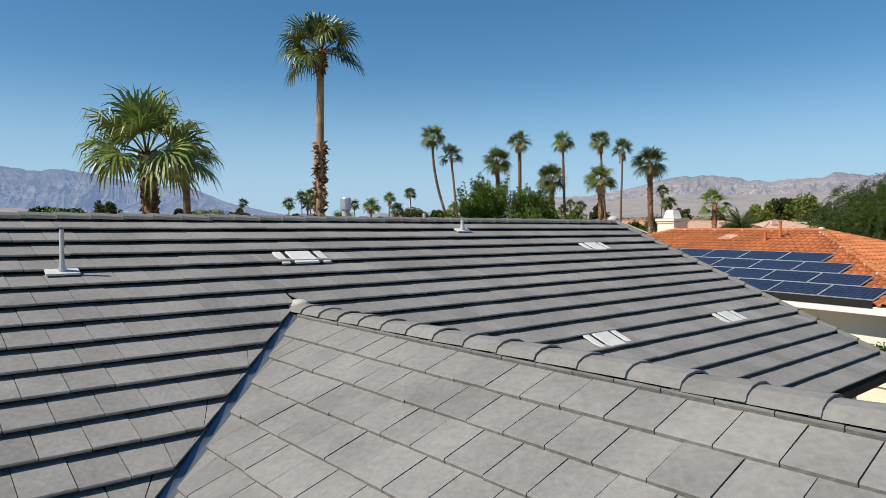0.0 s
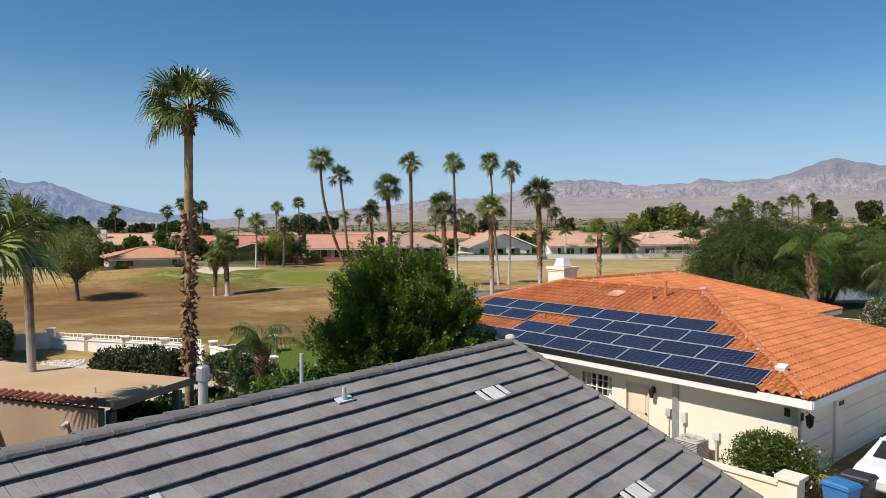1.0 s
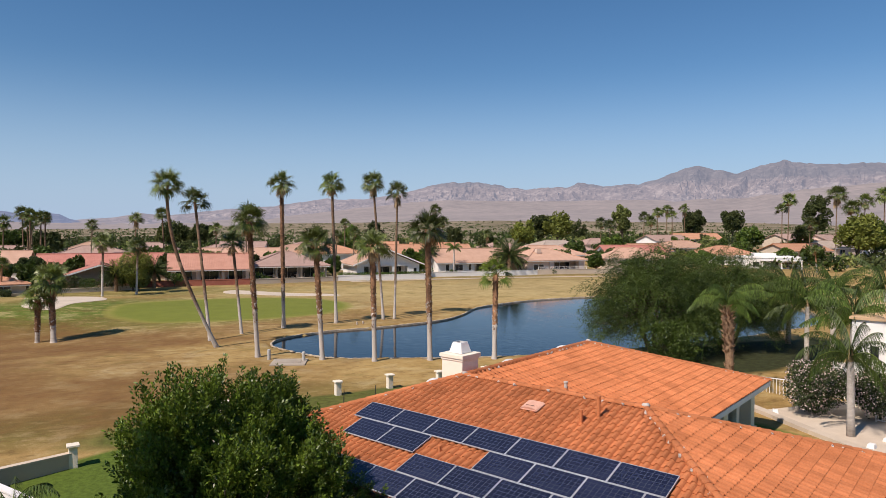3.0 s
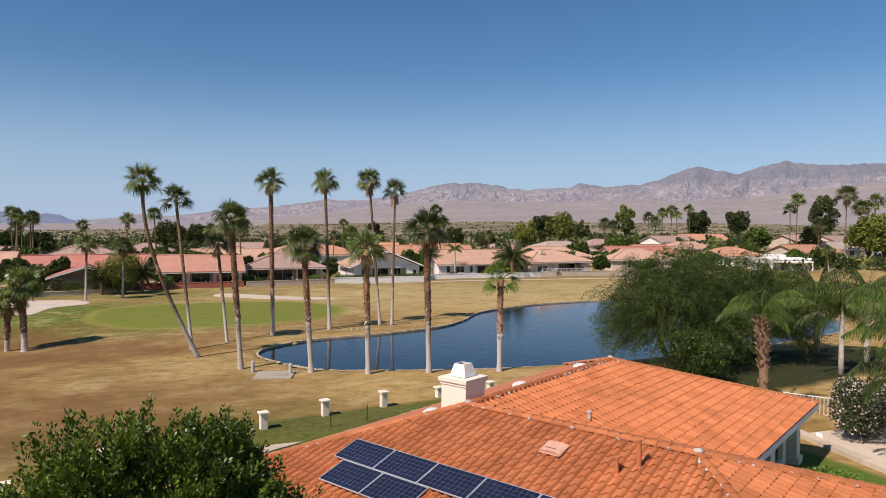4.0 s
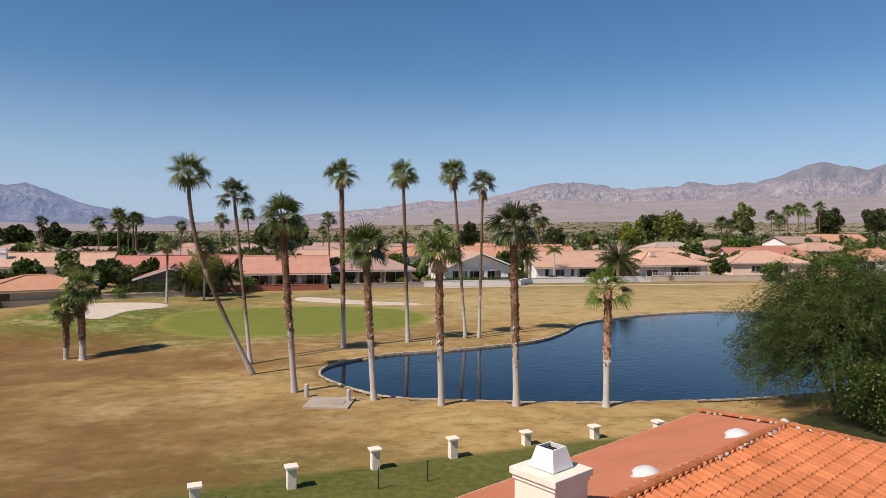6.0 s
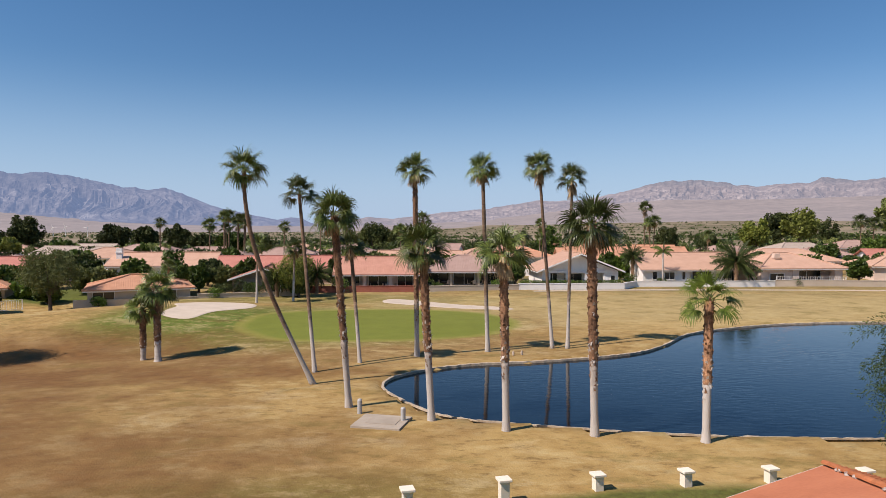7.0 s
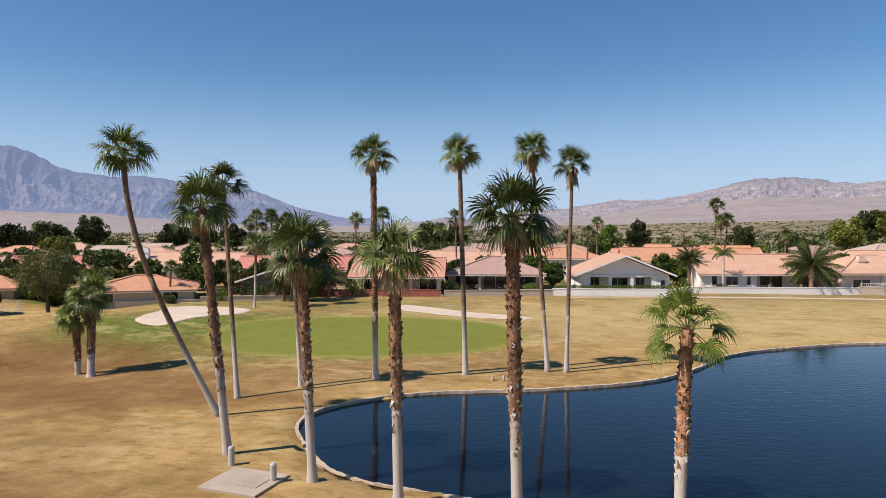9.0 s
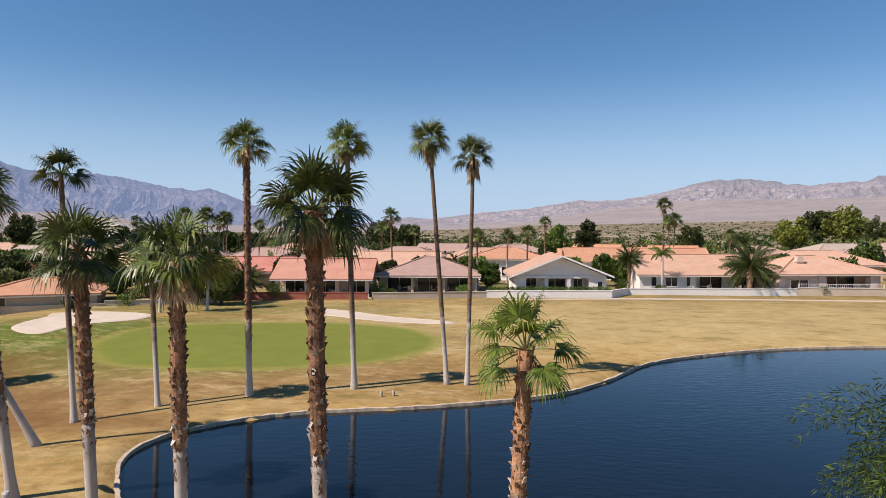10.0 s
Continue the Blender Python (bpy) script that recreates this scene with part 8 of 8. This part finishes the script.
cap_row(roof, (RAKE, RY - RUN, EAVE + 0.05), (RAKE, RY - 0.1, RZ + 0.03), 0.07, 0.36, M["grey_cap"], 3, 0.9, "rake_tile")
part("ridge_end_cap", Mesh().blob((RAKE + 0.0, RY, RZ + 0.08), (0.12, 0.12, 0.09), 5, 0.05, 10, 6), M["mortar"], roof, "pale mortar ridge end", smooth=True)
part("ridge_end_cap", Mesh().blob((WR, WY0 + 0.03, WTOP + 0.05), (0.13, 0.12, 0.06), 6, 0.06, 10, 6), M["mortar"], wing, "pale mortar ridge end", smooth=True)
# valley flashings
for sx, nm in ((-1, "valley_flashing"), (1, "valley_flashing")):
    a, b = Vector((WR + sx * 0.02, WY0, WTOP + 0.012)), Vector((WR + sx * WRUN, WY0 - WRUN, WEAVE + 0.012))
    s = Vector((1, sx, 0)).normalized() * 0.14
    rise = Vector((0, 0, 0.14 * SL / math.sqrt(2)))
    part(nm, Mesh().add([a - s + rise, a, a + s + rise, b - s + rise, b, b + s + rise], [(0, 1, 4, 3), (1, 2, 5, 4)]), M["valley"], roof, "blue-grey metal valley flashing")


def on_grey(r, y):
    return EAVE + (y - (RY - RUN)) * SL


SLA = math.degrees(math.atan(SL))


def roof_vent(r, s):
    y = -s
    v = new("flat_roof_vent")
    v.parent = roof
    v.matrix_basis = pose(r, y, on_grey(r, y) + 0.05, SLA, 0, 0)
    tagged(v, "flush pale metal roof vent with dark slots")
    part("vent_plate", Mesh().box(0, 0, 0.015, 0.34, 0.33, 0.03), M["vent_pale"], v, bevel=0.008)
    for sx in (-0.29, 0.29):
        part("vent_flange", Mesh().box(sx, 0, 0.0125, 0.11, 0.33, 0.025), M["vent_pale"], v, bevel=0.006)
    # solid black strips stand in for the shade in the slots
    for sx in (-0.2, 0.2):
        part("vent_slot", Mesh().box(sx, 0, 0.008, 0.065, 0.31, 0.016), M["gap_shade"], v)


for r, s in ((4.17, -7.66), (10.42, -7.72), (7.2, -5.12), (10.5, -5.15)):
    roof_vent(r, s)


def roof_pipe(r, y, h, rad, label, wide=False):
    z = on_grey(r, y) + 0.05 if y <= RY else on_grey(r, 2 * RY - y) + 0.05
    p = new("vent_pipe")
    p.parent = roof
    p.matrix_basis = pose(r, y, z, 0, 0, 0)
    tagged(p, label)
    part("pipe", Mesh().tube([(0, 0, -0.05), (0, 0, h)], [rad, rad], 14), M["ac_grey"], p, smooth=False)
    part("flashing", Mesh().tube([(0, 0, 0.0), (0, 0, 0.12)], [rad * 1.9, rad * 1.1], 12), M["chrome_grey"], p)
    base = Mesh().box(0, 0, 0.02, 0.3, 0.12, 0.02)
    bb = part("flashing_plate", base, M["vent_pale"], p)
    bb.matrix_basis = pose(0, 0, 0, SLA if y <= RY else -SLA, 0, 0)
    if wide:
        part("pipe_cap", Mesh().tube([(0, 0, h - 0.16), (0, 0, h - 0.14), (0, 0, h + 0.04), (0, 0, h + 0.06)], [rad * 1.1, rad * 1.35, rad * 1.35, rad * 1.1], 14), M["chrome_grey"], p)


roof_pipe(1.42, 7.50, 0.44, 0.022, "thin grey plumbing vent pipe with flashing")
roof_pipe(7.66, 8.45, 0.20, 0.028, "short white plumbing vent pipe with flashing")
roof_pipe(6.15, 9.75, 0.64, 0.068, "wide grey metal flue pipe with cap", True)
roof_pipe(8.4, 10.4, 0.75, 0.035, "thin grey plumbing vent pipe")

# ---------------- red-roofed house ----------------
RO = (13.28, 17.97)
RA = 31.0
HZ = -0.42
red = thing("house", RO[0], RO[1], HZ, RA, "cream stucco house with terracotta barrel tile hip roof", "house", "near houses")
EZ = 2.25 - HZ
RS = 0.305
W, NP, NE, EE = 14.0, 14.45, 20.7, 24.3
TOP = EZ + 7 * RS
CR = math.sqrt(1 + RS * RS)


def walls_with_openings(parent, along, fixed, a0, a1, z0, z1, thick, openings, material, inward=1):
    """A wall built round its openings; along: local axis it runs on."""
    def blk(s0, s1, q0, q1):
        if s1 - s0 > 0.005 and q1 - q0 > 0.005:
            if along == "y":
                part("wall", Mesh().span(fixed, fixed + thick * inward, s0, s1, q0, q1), material, parent)
            else:
                part("wall", Mesh().span(s0, s1, fixed, fixed + thick * inward, q0, q1), material, parent)
    cur = a0
    for o0, o1, b0, b1 in sorted(openings):
        blk(cur, o0, z0, z1)
        blk(o0, o1, z0, b0)
        blk(o0, o1, b1, z1)
        cur = o1
    blk(cur, a1, z0, z1)


WT = EZ - 0.12
west = [(5.52, 6.40, 0.02, 2.04), (6.98, 8.48, 1.02, 2.12), (9.32, 10.46, 1.02, 2.12), (12.45, 13.55, 1.74, 2.08)]
walls_with_openings(red, "y", 0.6, 0.6, NE - 0.6, -0.2, WT, 0.2, west, M["cream_wall"])
walls_with_openings(red, "x", 0.6, 0.6, W - 0.6 - 3.0, -0.2, WT, 0.2, [(1.15, 3.55, 0.02, 2.1), (4.2, 9.0, 0.02, 2.1)], M["cream_wall"])
part("wall", Mesh().span(W - 3.8, W - 3.6, 0.8, 4.5, -0.2, WT), M["cream_wall"], red)
part("wall", Mesh().span(W - 3.6, W - 0.6, 4.3, 4.5, -0.2, WT), M["cream_wall"], red)
part("wall", Mesh().span(W - 0.8, W - 0.6, 4.5, 8.1, -0.2, WT), M["cream_wall"], red)
walls_with_openings(red, "x", 8.1, W - 0.6, EE - 3.2, -0.2, WT, 0.2, [(16.0, 18.6, 0.02, 2.1), (19.3, 20.6, 0.9, 2.1)], M["cream_wall"])
part("wall", Mesh().span(EE - 3.4, EE - 3.2, 8.1, NE - 0.6, -0.2, WT), M["cream_wall"], red)
part("wall", Mesh().span(0.6, EE - 3.2, NE - 0.8, NE - 0.6, -0.2, WT), M["cream_wall"], red)
for cx, cy in ((W - 0.9, 0.9), (EE - 0.9, 8.4), (EE - 0.9, 14.5), (EE - 0.9, NE - 0.9)):
    c = part("porch_column", Mesh().box(cx, cy, WT / 2, 0.62, 0.62, WT + 0.2), M["cream_wall"], red, bevel=0.02)
    part("column_base", Mesh().box(cx, cy, 0.15, 0.8, 0.8, 0.35), M["cream_wall"], c)
# dark block fills the house in place of unlit rooms
part("interior_core", Mesh().span(0.9, 13.0, 0.95, 7.8, 0.02, WT - 0.2), M["room_shade"], red)
part("patio_slab", Mesh().span(W - 3.5, W + 0.2, -0.1, 4.3, -0.1, 0.06), M["concrete"], red)
part("soffit", Mesh().add([(0.03, 0.03, EZ - .2), (W - .03, 0.03, EZ - .2), (W - .03, 7.5, EZ - .2), (EE - .03, 7.53, EZ - .2), (EE - .03, NE - .03, EZ - .2), (0.03, NE - .03, EZ - .2)], [(5, 4, 3, 2, 1, 0)]), M["trim_white"], red)
# fascia boards
for x0, x1, y0, y1 in ((-0.02, 0.04, 0, NE), (0.04, W, -0.02, 0.04), (W - .04, W + .02, 0.04, 7.5), (W, EE, 7.48, 7.54), (EE - .04, EE + .02, 7.54, NE), (0, EE, NE - .04, NE + .02)):
    part("fascia", Mesh().span(x0, x1, y0, y1, EZ - 0.24, EZ - 0.005), M["trim_white"], red)
base = Mesh()
z0, zt = EZ - 0.02, TOP - 0.02
base.v = [(0, 0, z0), (W, 0, z0), (W, 7.5, z0), (EE, 7.5, z0), (EE, NE, z0), (0, NE, z0), (7, 7, zt), (7, NP, zt), (17.3, NP, zt)]
base.f = [(5, 0, 6, 7), (0, 1, 6), (1, 2, 7, 6), (2, 3, 8, 7), (3, 4, 8)]
rroof = part("roof", base, M["red_tile"], red, "terracotta barrel tile roof")
SLP = 7 * CR
u = 1 / CR
RE, RW = 0.375, 0.285
near = (5.0, 6.0, 5.0)
tile_field(rroof, (0, NE, EZ), (0, -1, 0), (u, 0, RS * u), [[(0, 0), (NE, 0), (NE - 7, SLP), (NE - NP, SLP)]], RE, RW, "barrel", M["red_tile"], near, 150, 11, 0.0)
tile_field(rroof, (0, 0, EZ), (1, 0, 0), (0, u, RS * u), [[(0, 0), (W, 0), (7, SLP)]], RE, RW, "barrel", M["red_tile"], near, 75, 12, 0.0)
tile_field(rroof, (W, 0, EZ), (0, 1, 0), (-u, 0, RS * u), [[(0, 0), (7.5, 0), (14.5, SLP), (7, SLP)]], RE, RW, "barrel", M["red_tile"], near, 0, 13, 0.0)
tile_field(rroof, (0, 7.5, EZ), (1, 0, 0), (0, u, RS * u), [[(W, 0), (EE, 0), (17.3, SLP), (7, SLP)]], RE, RW, "barrel", M["red_tile"], (14, 12, 5), 75, 14, 0.0)
tile_field(rroof, (EE, 0, EZ), (0, 1, 0), (-u, 0, RS * u), [[(7.5, 0), (NE, 0), (NP, SLP)]], RE, RW, "barrel", M["red_tile"], near, 0, 15, 0.0)
part("rear_roof", Mesh().add([(EE, NE, EZ), (0, NE, EZ), (7, NP, TOP + .02), (17.3, NP, TOP + .02), (EE, NE, EZ - .12), (0, NE, EZ - .12)], [(0, 1, 2, 3), (1, 0, 4, 5)]), M["red_sheet"], red, "smooth terracotta-coloured coated rear roof slope")
lift = 0.07
for k, (p, q) in enumerate((((0, 0, EZ), (7, 7, TOP)), ((W, 0, EZ), (7, 7, TOP)), ((7, 7, TOP), (7, NP, TOP)), ((0, NE, EZ), (7, NP, TOP)), ((7, NP, TOP), (17.3, NP, TOP)), ((EE, 7.5, EZ), (17.3, NP, TOP)), ((EE, NE, EZ), (17.3, NP, TOP)))):
    cap_row(rroof, (p[0], p[1], p[2] + lift), (q[0], q[1], q[2] + lift), 0.13, 0.36, M["red_tile"], 20 + k, 0.85, "hip_tile", True)
for k, (x, y) in enumerate(((7, 7), (7, NP), (17.3, NP))):
    part("mortar_dab", Mesh().blob((x, y, TOP + 0.12), (0.13, 0.13, 0.08), k, 0.2, 8, 5), M["mortar"], rroof, smooth=True)


def on_red_west(n, b):
    """A spot on the west slope: n along the eave, b metres up the slope."""
    return Vector((b * u, n, EZ + b * RS * u))


RSA = math.degrees(math.atan(RS))
RED_M = pose(RO[0], RO[1], HZ, 0, 0, RA)
# plumbing stacks and vents on the slope
for n, b, h, r in ((8.1, 6.15, 0.75, 0.06), (8.55, 5.8, 0.40, 0.06), (11.9, 2.6, 0.22, 0.05)):
    p = on_red_west(n, b)
    part("vent_stack", Mesh().tube([(p.x, p.y, p.z - .05), (p.x, p.y, p.z + h), (p.x, p.y, p.z + h + .001), (p.x, p.y, p.z + h + .05)], [r, r, r * 1.3, r * 1.3], 12), M["red_tile"], red, "painted terracotta vent stack")
part("vent_stack", Mesh().tube([(10.5, 11.9, TOP - 1.0), (10.5, 11.9, TOP - 0.5), (10.5, 11.9, TOP - .499), (10.5, 11.9, TOP - .44)], [.07, .07, .09, .09], 12), M["mortar"], red, "pale vent stack")
for n, b in ((10.5, 6.05),):
    v = new("roof_vent")
    v.parent = red
    tagged(v, "tile-coloured half-round louvre vent")
    v.matrix_basis = Matrix.Translation(on_red_west(n, b) + Vector((-0.03, 0, .11))) @ pose(0, 0, 0, 0, -RSA, 0)
    hood = Mesh()
    for i in range(9):
        a = math.pi * i / 8
        hood.v += [(-0.28, math.cos(a) * 0.34, math.sin(a) * 0.11), (0.28, math.cos(a) * 0.34, math.sin(a) * 0.05)]
    hood.f = [(2 * i, 2 * i + 2, 2 * i + 3, 2 * i + 1) for i in range(8)] + [tuple(range(0, 18, 2))[::-1]]
    part("hood", hood, M["mortar_pink"], v)
    for i in range(4):
        part("louvre", Mesh().box(-0.285 + i * 0.045, 0, 0.012 + i * 0.026, 0.05, 0.62 - i * 0.09, 0.012), M["mortar_pink"], v)
        # black strip in place of the shade behind each louvre
        part("vent_slot", Mesh().box(-0.262 + i * 0.045, 0, 0.014 + i * 0.026, 0.016, 0.60 - i * 0.09, 0.02), M["gap_shade"], v)
# chimney behind the meeting of the ridges
CX, CY = 8.05, 15.5
ch = part("chimney", Mesh().box(CX, CY, TOP - 0.3, 1.08, 1.08, 1.6), M["cream_wall"], red, bevel=0.015)
part("chimney_crown", Mesh().box(CX, CY, TOP + 0.45, 1.15, 1.15, 0.09), M["cream_wall"], ch, bevel=0.012)
part("chimney_crown", Mesh().box(CX, CY, TOP + 0.58, 1.24, 1.24, 0.15), M["cream_wall"], ch, bevel=0.012)
hood = Mesh()
for zz, s in ((0.675, 0.33), (1.1, 0.22)):
    hood.v += [(CX + sx * s, CY + sy * s, TOP + zz) for sx, sy in ((-1, -1), (1, -1), (1, 1), (-1, 1))]
    hood.v += [(CX + sx * (s - .03), CY + sy * (s - .03), TOP + zz) for sx, sy in ((-1, -1), (1, -1), (1, 1), (-1, 1))]
hood.f = [(0, 1, 9, 8), (1, 2, 10, 9), (2, 3, 11, 10), (3, 0, 8, 11), (5, 4, 12, 13), (6, 5, 13, 14), (7, 6, 14, 15), (4, 7, 15, 12)] + [(8 + i, 8 + (i + 1) % 4, 12 + (i + 1) % 4, 12 + i) for i in range(4)]
part("chimney_hood", hood, M["trim_white"], ch, "white tapered metal hood")
# black plate closes the hood in place of the flue's inner shade
part("flue_opening", Mesh().box(CX, CY, TOP + 1.0, 0.40, 0.40, 0.02), M["gap_shade"], ch)
# domed skylights on the north slope
for x, y in ((6.5, NP + 1.1), (11.56, NP + 0.95), (16.2, NP + 0.85)):
    z = TOP - (y - NP) * (TOP - EZ) / (NE - NP) - 0.05
    part("skylight", Mesh().blob((x, y, z), (0.40, 0.40, 0.26), 3, 0.0, 8, 8), M["vent_pale"], red, "white domed skylight", smooth=True)


# windows, door and lamps of the west wall
def grid_window(n0, n1, z0, z1, cols, rows):
    w = new("window")
    w.parent = red
    w.matrix_basis = pose(0.66, (n0 + n1) / 2, (z0 + z1) / 2, 0, 0, -90)
    ww, hh = n1 - n0, z1 - z0
    tagged(w, "white divided-light window")
    for sx in (-1, 1):
        part("frame_stile", Mesh().box(sx * (ww / 2 - 0.03), 0, 0, 0.06, 0.10, hh), M["trim_white"], w)
        part("frame_rail", Mesh().box(0, 0, sx * (hh / 2 - 0.03), ww - .12, 0.10, 0.06), M["trim_white"], w)
    for i in range(1, cols):
        part("muntin", Mesh().box(-ww / 2 + ww * i / cols, -0.0, 0, 0.06 if i == cols // 2 else 0.022, 0.06, hh - .12), M["trim_white"], w)
    for i in range(1, rows):
        part("muntin", Mesh().box(0, 0.004, -hh / 2 + hh * i / rows, ww - .12, 0.05, 0.022), M["trim_white"], w)
    part("pane", Mesh().box(0, 0.05, 0, ww - 0.06, 0.01, hh - 0.06), M["clear_glass"], w).visible_shadow = False
    for sx in (-1, 1):
        fold = Mesh()
        for i in range(13):
            fx = sx * (ww * 0.27 + (ww * 0.22) * i / 12)
            fold.v += [(fx, 0.15 + 0.025 * (i % 2), -hh / 2), (fx, 0.15 + 0.025 * (i % 2), hh / 2)]
        fold.f = [(2 * i, 2 * i + 2, 2 * i + 3, 2 * i + 1) for i in range(12)]
        part("curtain", fold, M["white_wall"], w)


grid_window(6.98, 8.48, 1.02, 2.12, 6, 4)
grid_window(9.32, 10.46, 1.02, 2.12, 4, 4)
grid_window(12.45, 13.55, 1.74, 2.08, 2, 1)
door = part("door", Mesh().span(0.68, 0.73, 5.54, 6.38, 0.02, 2.02), M["door_tan"], red, "tan painted side door")
for k, (z0, z1) in enumerate(((0.2, 0.85), (1.0, 1.85))):
    part("door_panel", Mesh().span(0.665, 0.681, 5.68, 6.24, z0, z1), M["door_tan"], door, bevel=0.006)
part("door_knob", Mesh().blob((0.63, 5.63, 1.0), (0.035, 0.035, 0.035), 1, 0, 8, 6), M["metal_black"], door)
for k, y in enumerate((5.49, 6.40)):
    part("door_casing", Mesh().span(0.57, 0.62, y, y + 0.05, 0.02, 2.09), M["door_tan"], red)
# garage doors
for x0, x1 in ((1.15, 3.55), (4.2, 9.0)):
    g = part("garage_door", Mesh().span(x0, x1, 0.70, 0.76, 0.02, 2.1), M["cream_wall"], red, "cream sectional garage door")
    for i in range(4):
        part("door_section", Mesh().span(x0 + 0.06, x1 - 0.06, 0.675, 0.701, 0.05 + i * 0.51, 0.51 + i * 0.51), M["cream_wall"], g, bevel=0.008)


def lantern(x, y, z, ang, scale=1.0):
    l = new("wall_lantern")
    l.parent = red
    l.matrix_basis = pose(x, y, z, 0, 0, ang) @ Matrix.Diagonal((scale, scale, scale, 1))
    tagged(l, "black iron wall lantern")
    part("bracket", Mesh().tube([(0, 0, 0.1), (0, -0.12, 0.26), (0, -0.18, 0.2)], [0.014, 0.014, 0.014], 6), M["metal_black"], l)
    part("back_plate", Mesh().box(0, -0.012, 0.1, 0.09, 0.024, 0.2), M["metal_black"], l)
    part("lantern_cap", Mesh().tube([(0, -0.18, 0.13), (0, -0.18, 0.21)], [0.12, 0.02], 6), M["metal_black"], l)
    part("lantern_glass", Mesh().tube([(0, -0.18, -0.11), (0, -0.18, 0.12)], [0.06, 0.085], 6), M["window_dark"], l)
    for i in range(6):
        a = i * math.pi / 3
        part("lantern_bar", Mesh().tube([(0.065 * math.cos(a), -0.18 + 0.065 * math.sin(a), -0.12), (0.095 * math.cos(a), -0.18 + 0.095 * math.sin(a), 0.13)], [0.008, 0.008], 4), M["metal_black"], l)
    part("lantern_base", Mesh().tube([(0, -0.18, -0.16), (0, -0.18, -0.11)], [0.02, 0.07], 6), M["metal_black"], l)


lantern(0.58, 5.28, 1.82, -90)
lantern(0.85, 0.58, 1.85, 0, 1.15)
lantern(9.6, 0.58, 1.75, 0, 1.0)
# house number as plain bars
for i in range(4):
    part("number_bar", Mesh().box(3.78 + i * 0.11, 0.585, 1.85, 0.06, 0.02, 0.14), M["metal_black"], red)
# service conduit, meter boxes, cable duct
part("downpipe", Mesh().span(0.50, 0.60, 4.36, 4.56, 0.0, 2.3), M["chrome_grey"], red, "grey metal service duct")
part("meter_box", Mesh().span(0.48, 0.60, 4.62, 4.80, 1.15, 1.4), M["ac_grey"], red, bevel=0.01)
part("conduit", Mesh().tube([(0.56, 4.70, 0.05), (0.56, 4.70, 1.15)], [0.02, 0.02], 6), M["ac_grey"], red)
part("disconnect_box", Mesh().span(0.46, 0.60, 4.05, 4.22, 1.05, 1.4), M["vent_pale"], red, bevel=0.01)
part("conduit", Mesh().tube([(0.56, 4.13, 0.05), (0.56, 4.13, 1.05)], [0.02, 0.02], 6), M["ac_grey"], red)
part("disconnect_box", Mesh().span(0.46, 0.60, 2.90, 3.12, 0.75, 1.0), M["vent_pale"], red, bevel=0.01)
part("conduit", Mesh().tube([(0.5, 3.0, 0.05), (0.5, 3.0, 0.75)], [0.035, 0.035], 6), M["mortar"], red)
part("wall_vent", Mesh().span(0.57, 0.60, 0.82, 0.98, 1.95, 2.2), M["metal_black"], red)
bx = part("junction_box", Mesh().box(0, 0, 0.08, 0.3, 0.3, 0.14), M["trim_white"], red, "white rooftop junction box", bevel=0.02)
bx.matrix_basis = Matrix.Translation(on_red_west(1.35, 1.35) + Vector((0, 0, 0.10))) @ pose(0, 0, 0, 0, -RSA, 0)


# ---------------- solar panels ----------------
def solar_panel():
    t = new("solar_panel")
    tagged(t, "dark blue framed solar panel mounted on terracotta tiles", "solar panel", "solar panels on the red roof")
    w, h, d = 1.65, 0.99, 0.04
    for s in (-1, 1):
        part("frame_rail", Mesh().box(0, s * (h / 2 - 0.009), 0, w, 0.018, d), M["panel_frame"], t)
        part("frame_stile", Mesh().box(s * (w / 2 - 0.009), 0, 0, 0.018, h - 0.036, d), M["panel_frame"], t)
    g = Mesh().box(0, 0, 0.0, w - 0.03, h - 0.03, 0.034)
    me = g.data("cell_glass", M["cells"])
    lay = me.uv_layers.new(name="UVMap")
    for lp in me.loops:
        co = me.vertices[lp.vertex_index].co
        lay.data[lp.index].uv = ((co.x / (w - 0.03) + 0.5) * 10, (co.y / (h - 0.03) + 0.5) * 6)
    part("cell_glass", me, None, t)
    return t


def panel_pose(n, b):
    p = on_red_west(n, b)
    nrm = Vector((-RS * u, 0, u))
    p = p + nrm * 0.17
    rot = Matrix((Vector((0, -1, 0)), Vector((u, 0, RS * u)), nrm)).transposed().to_4x4()
    return RED_M @ Matrix.Translation(p) @ rot


spots = []
for b0, start, ks in ((3.13, 4.72, range(7)), (2.11, 3.58, (0, 1, 2, 3, 5.4, 6.4)), (1.09, 2.42, range(6)), (0.07, 1.52, range(8))):
    spots += [(start + 0.825 + 1.67 * k, b0 + 0.495) for k in ks]
first = solar_panel()
first.matrix_basis = panel_pose(*spots[0])
for s in spots[1:]:
    copy_thing(first, panel_pose(*s))
sk = Mesh().box(0, 0, 0, 13.4, 0.03, 0.24)
ob = part("panel_skirt", sk, M["panel_skirt"], red, "black metal skirt below the solar panels")
ob.matrix_basis = RED_M.inverted() @ panel_pose(1.52 + 6.7, -0.03) @ pose(0, 0, -0.09)
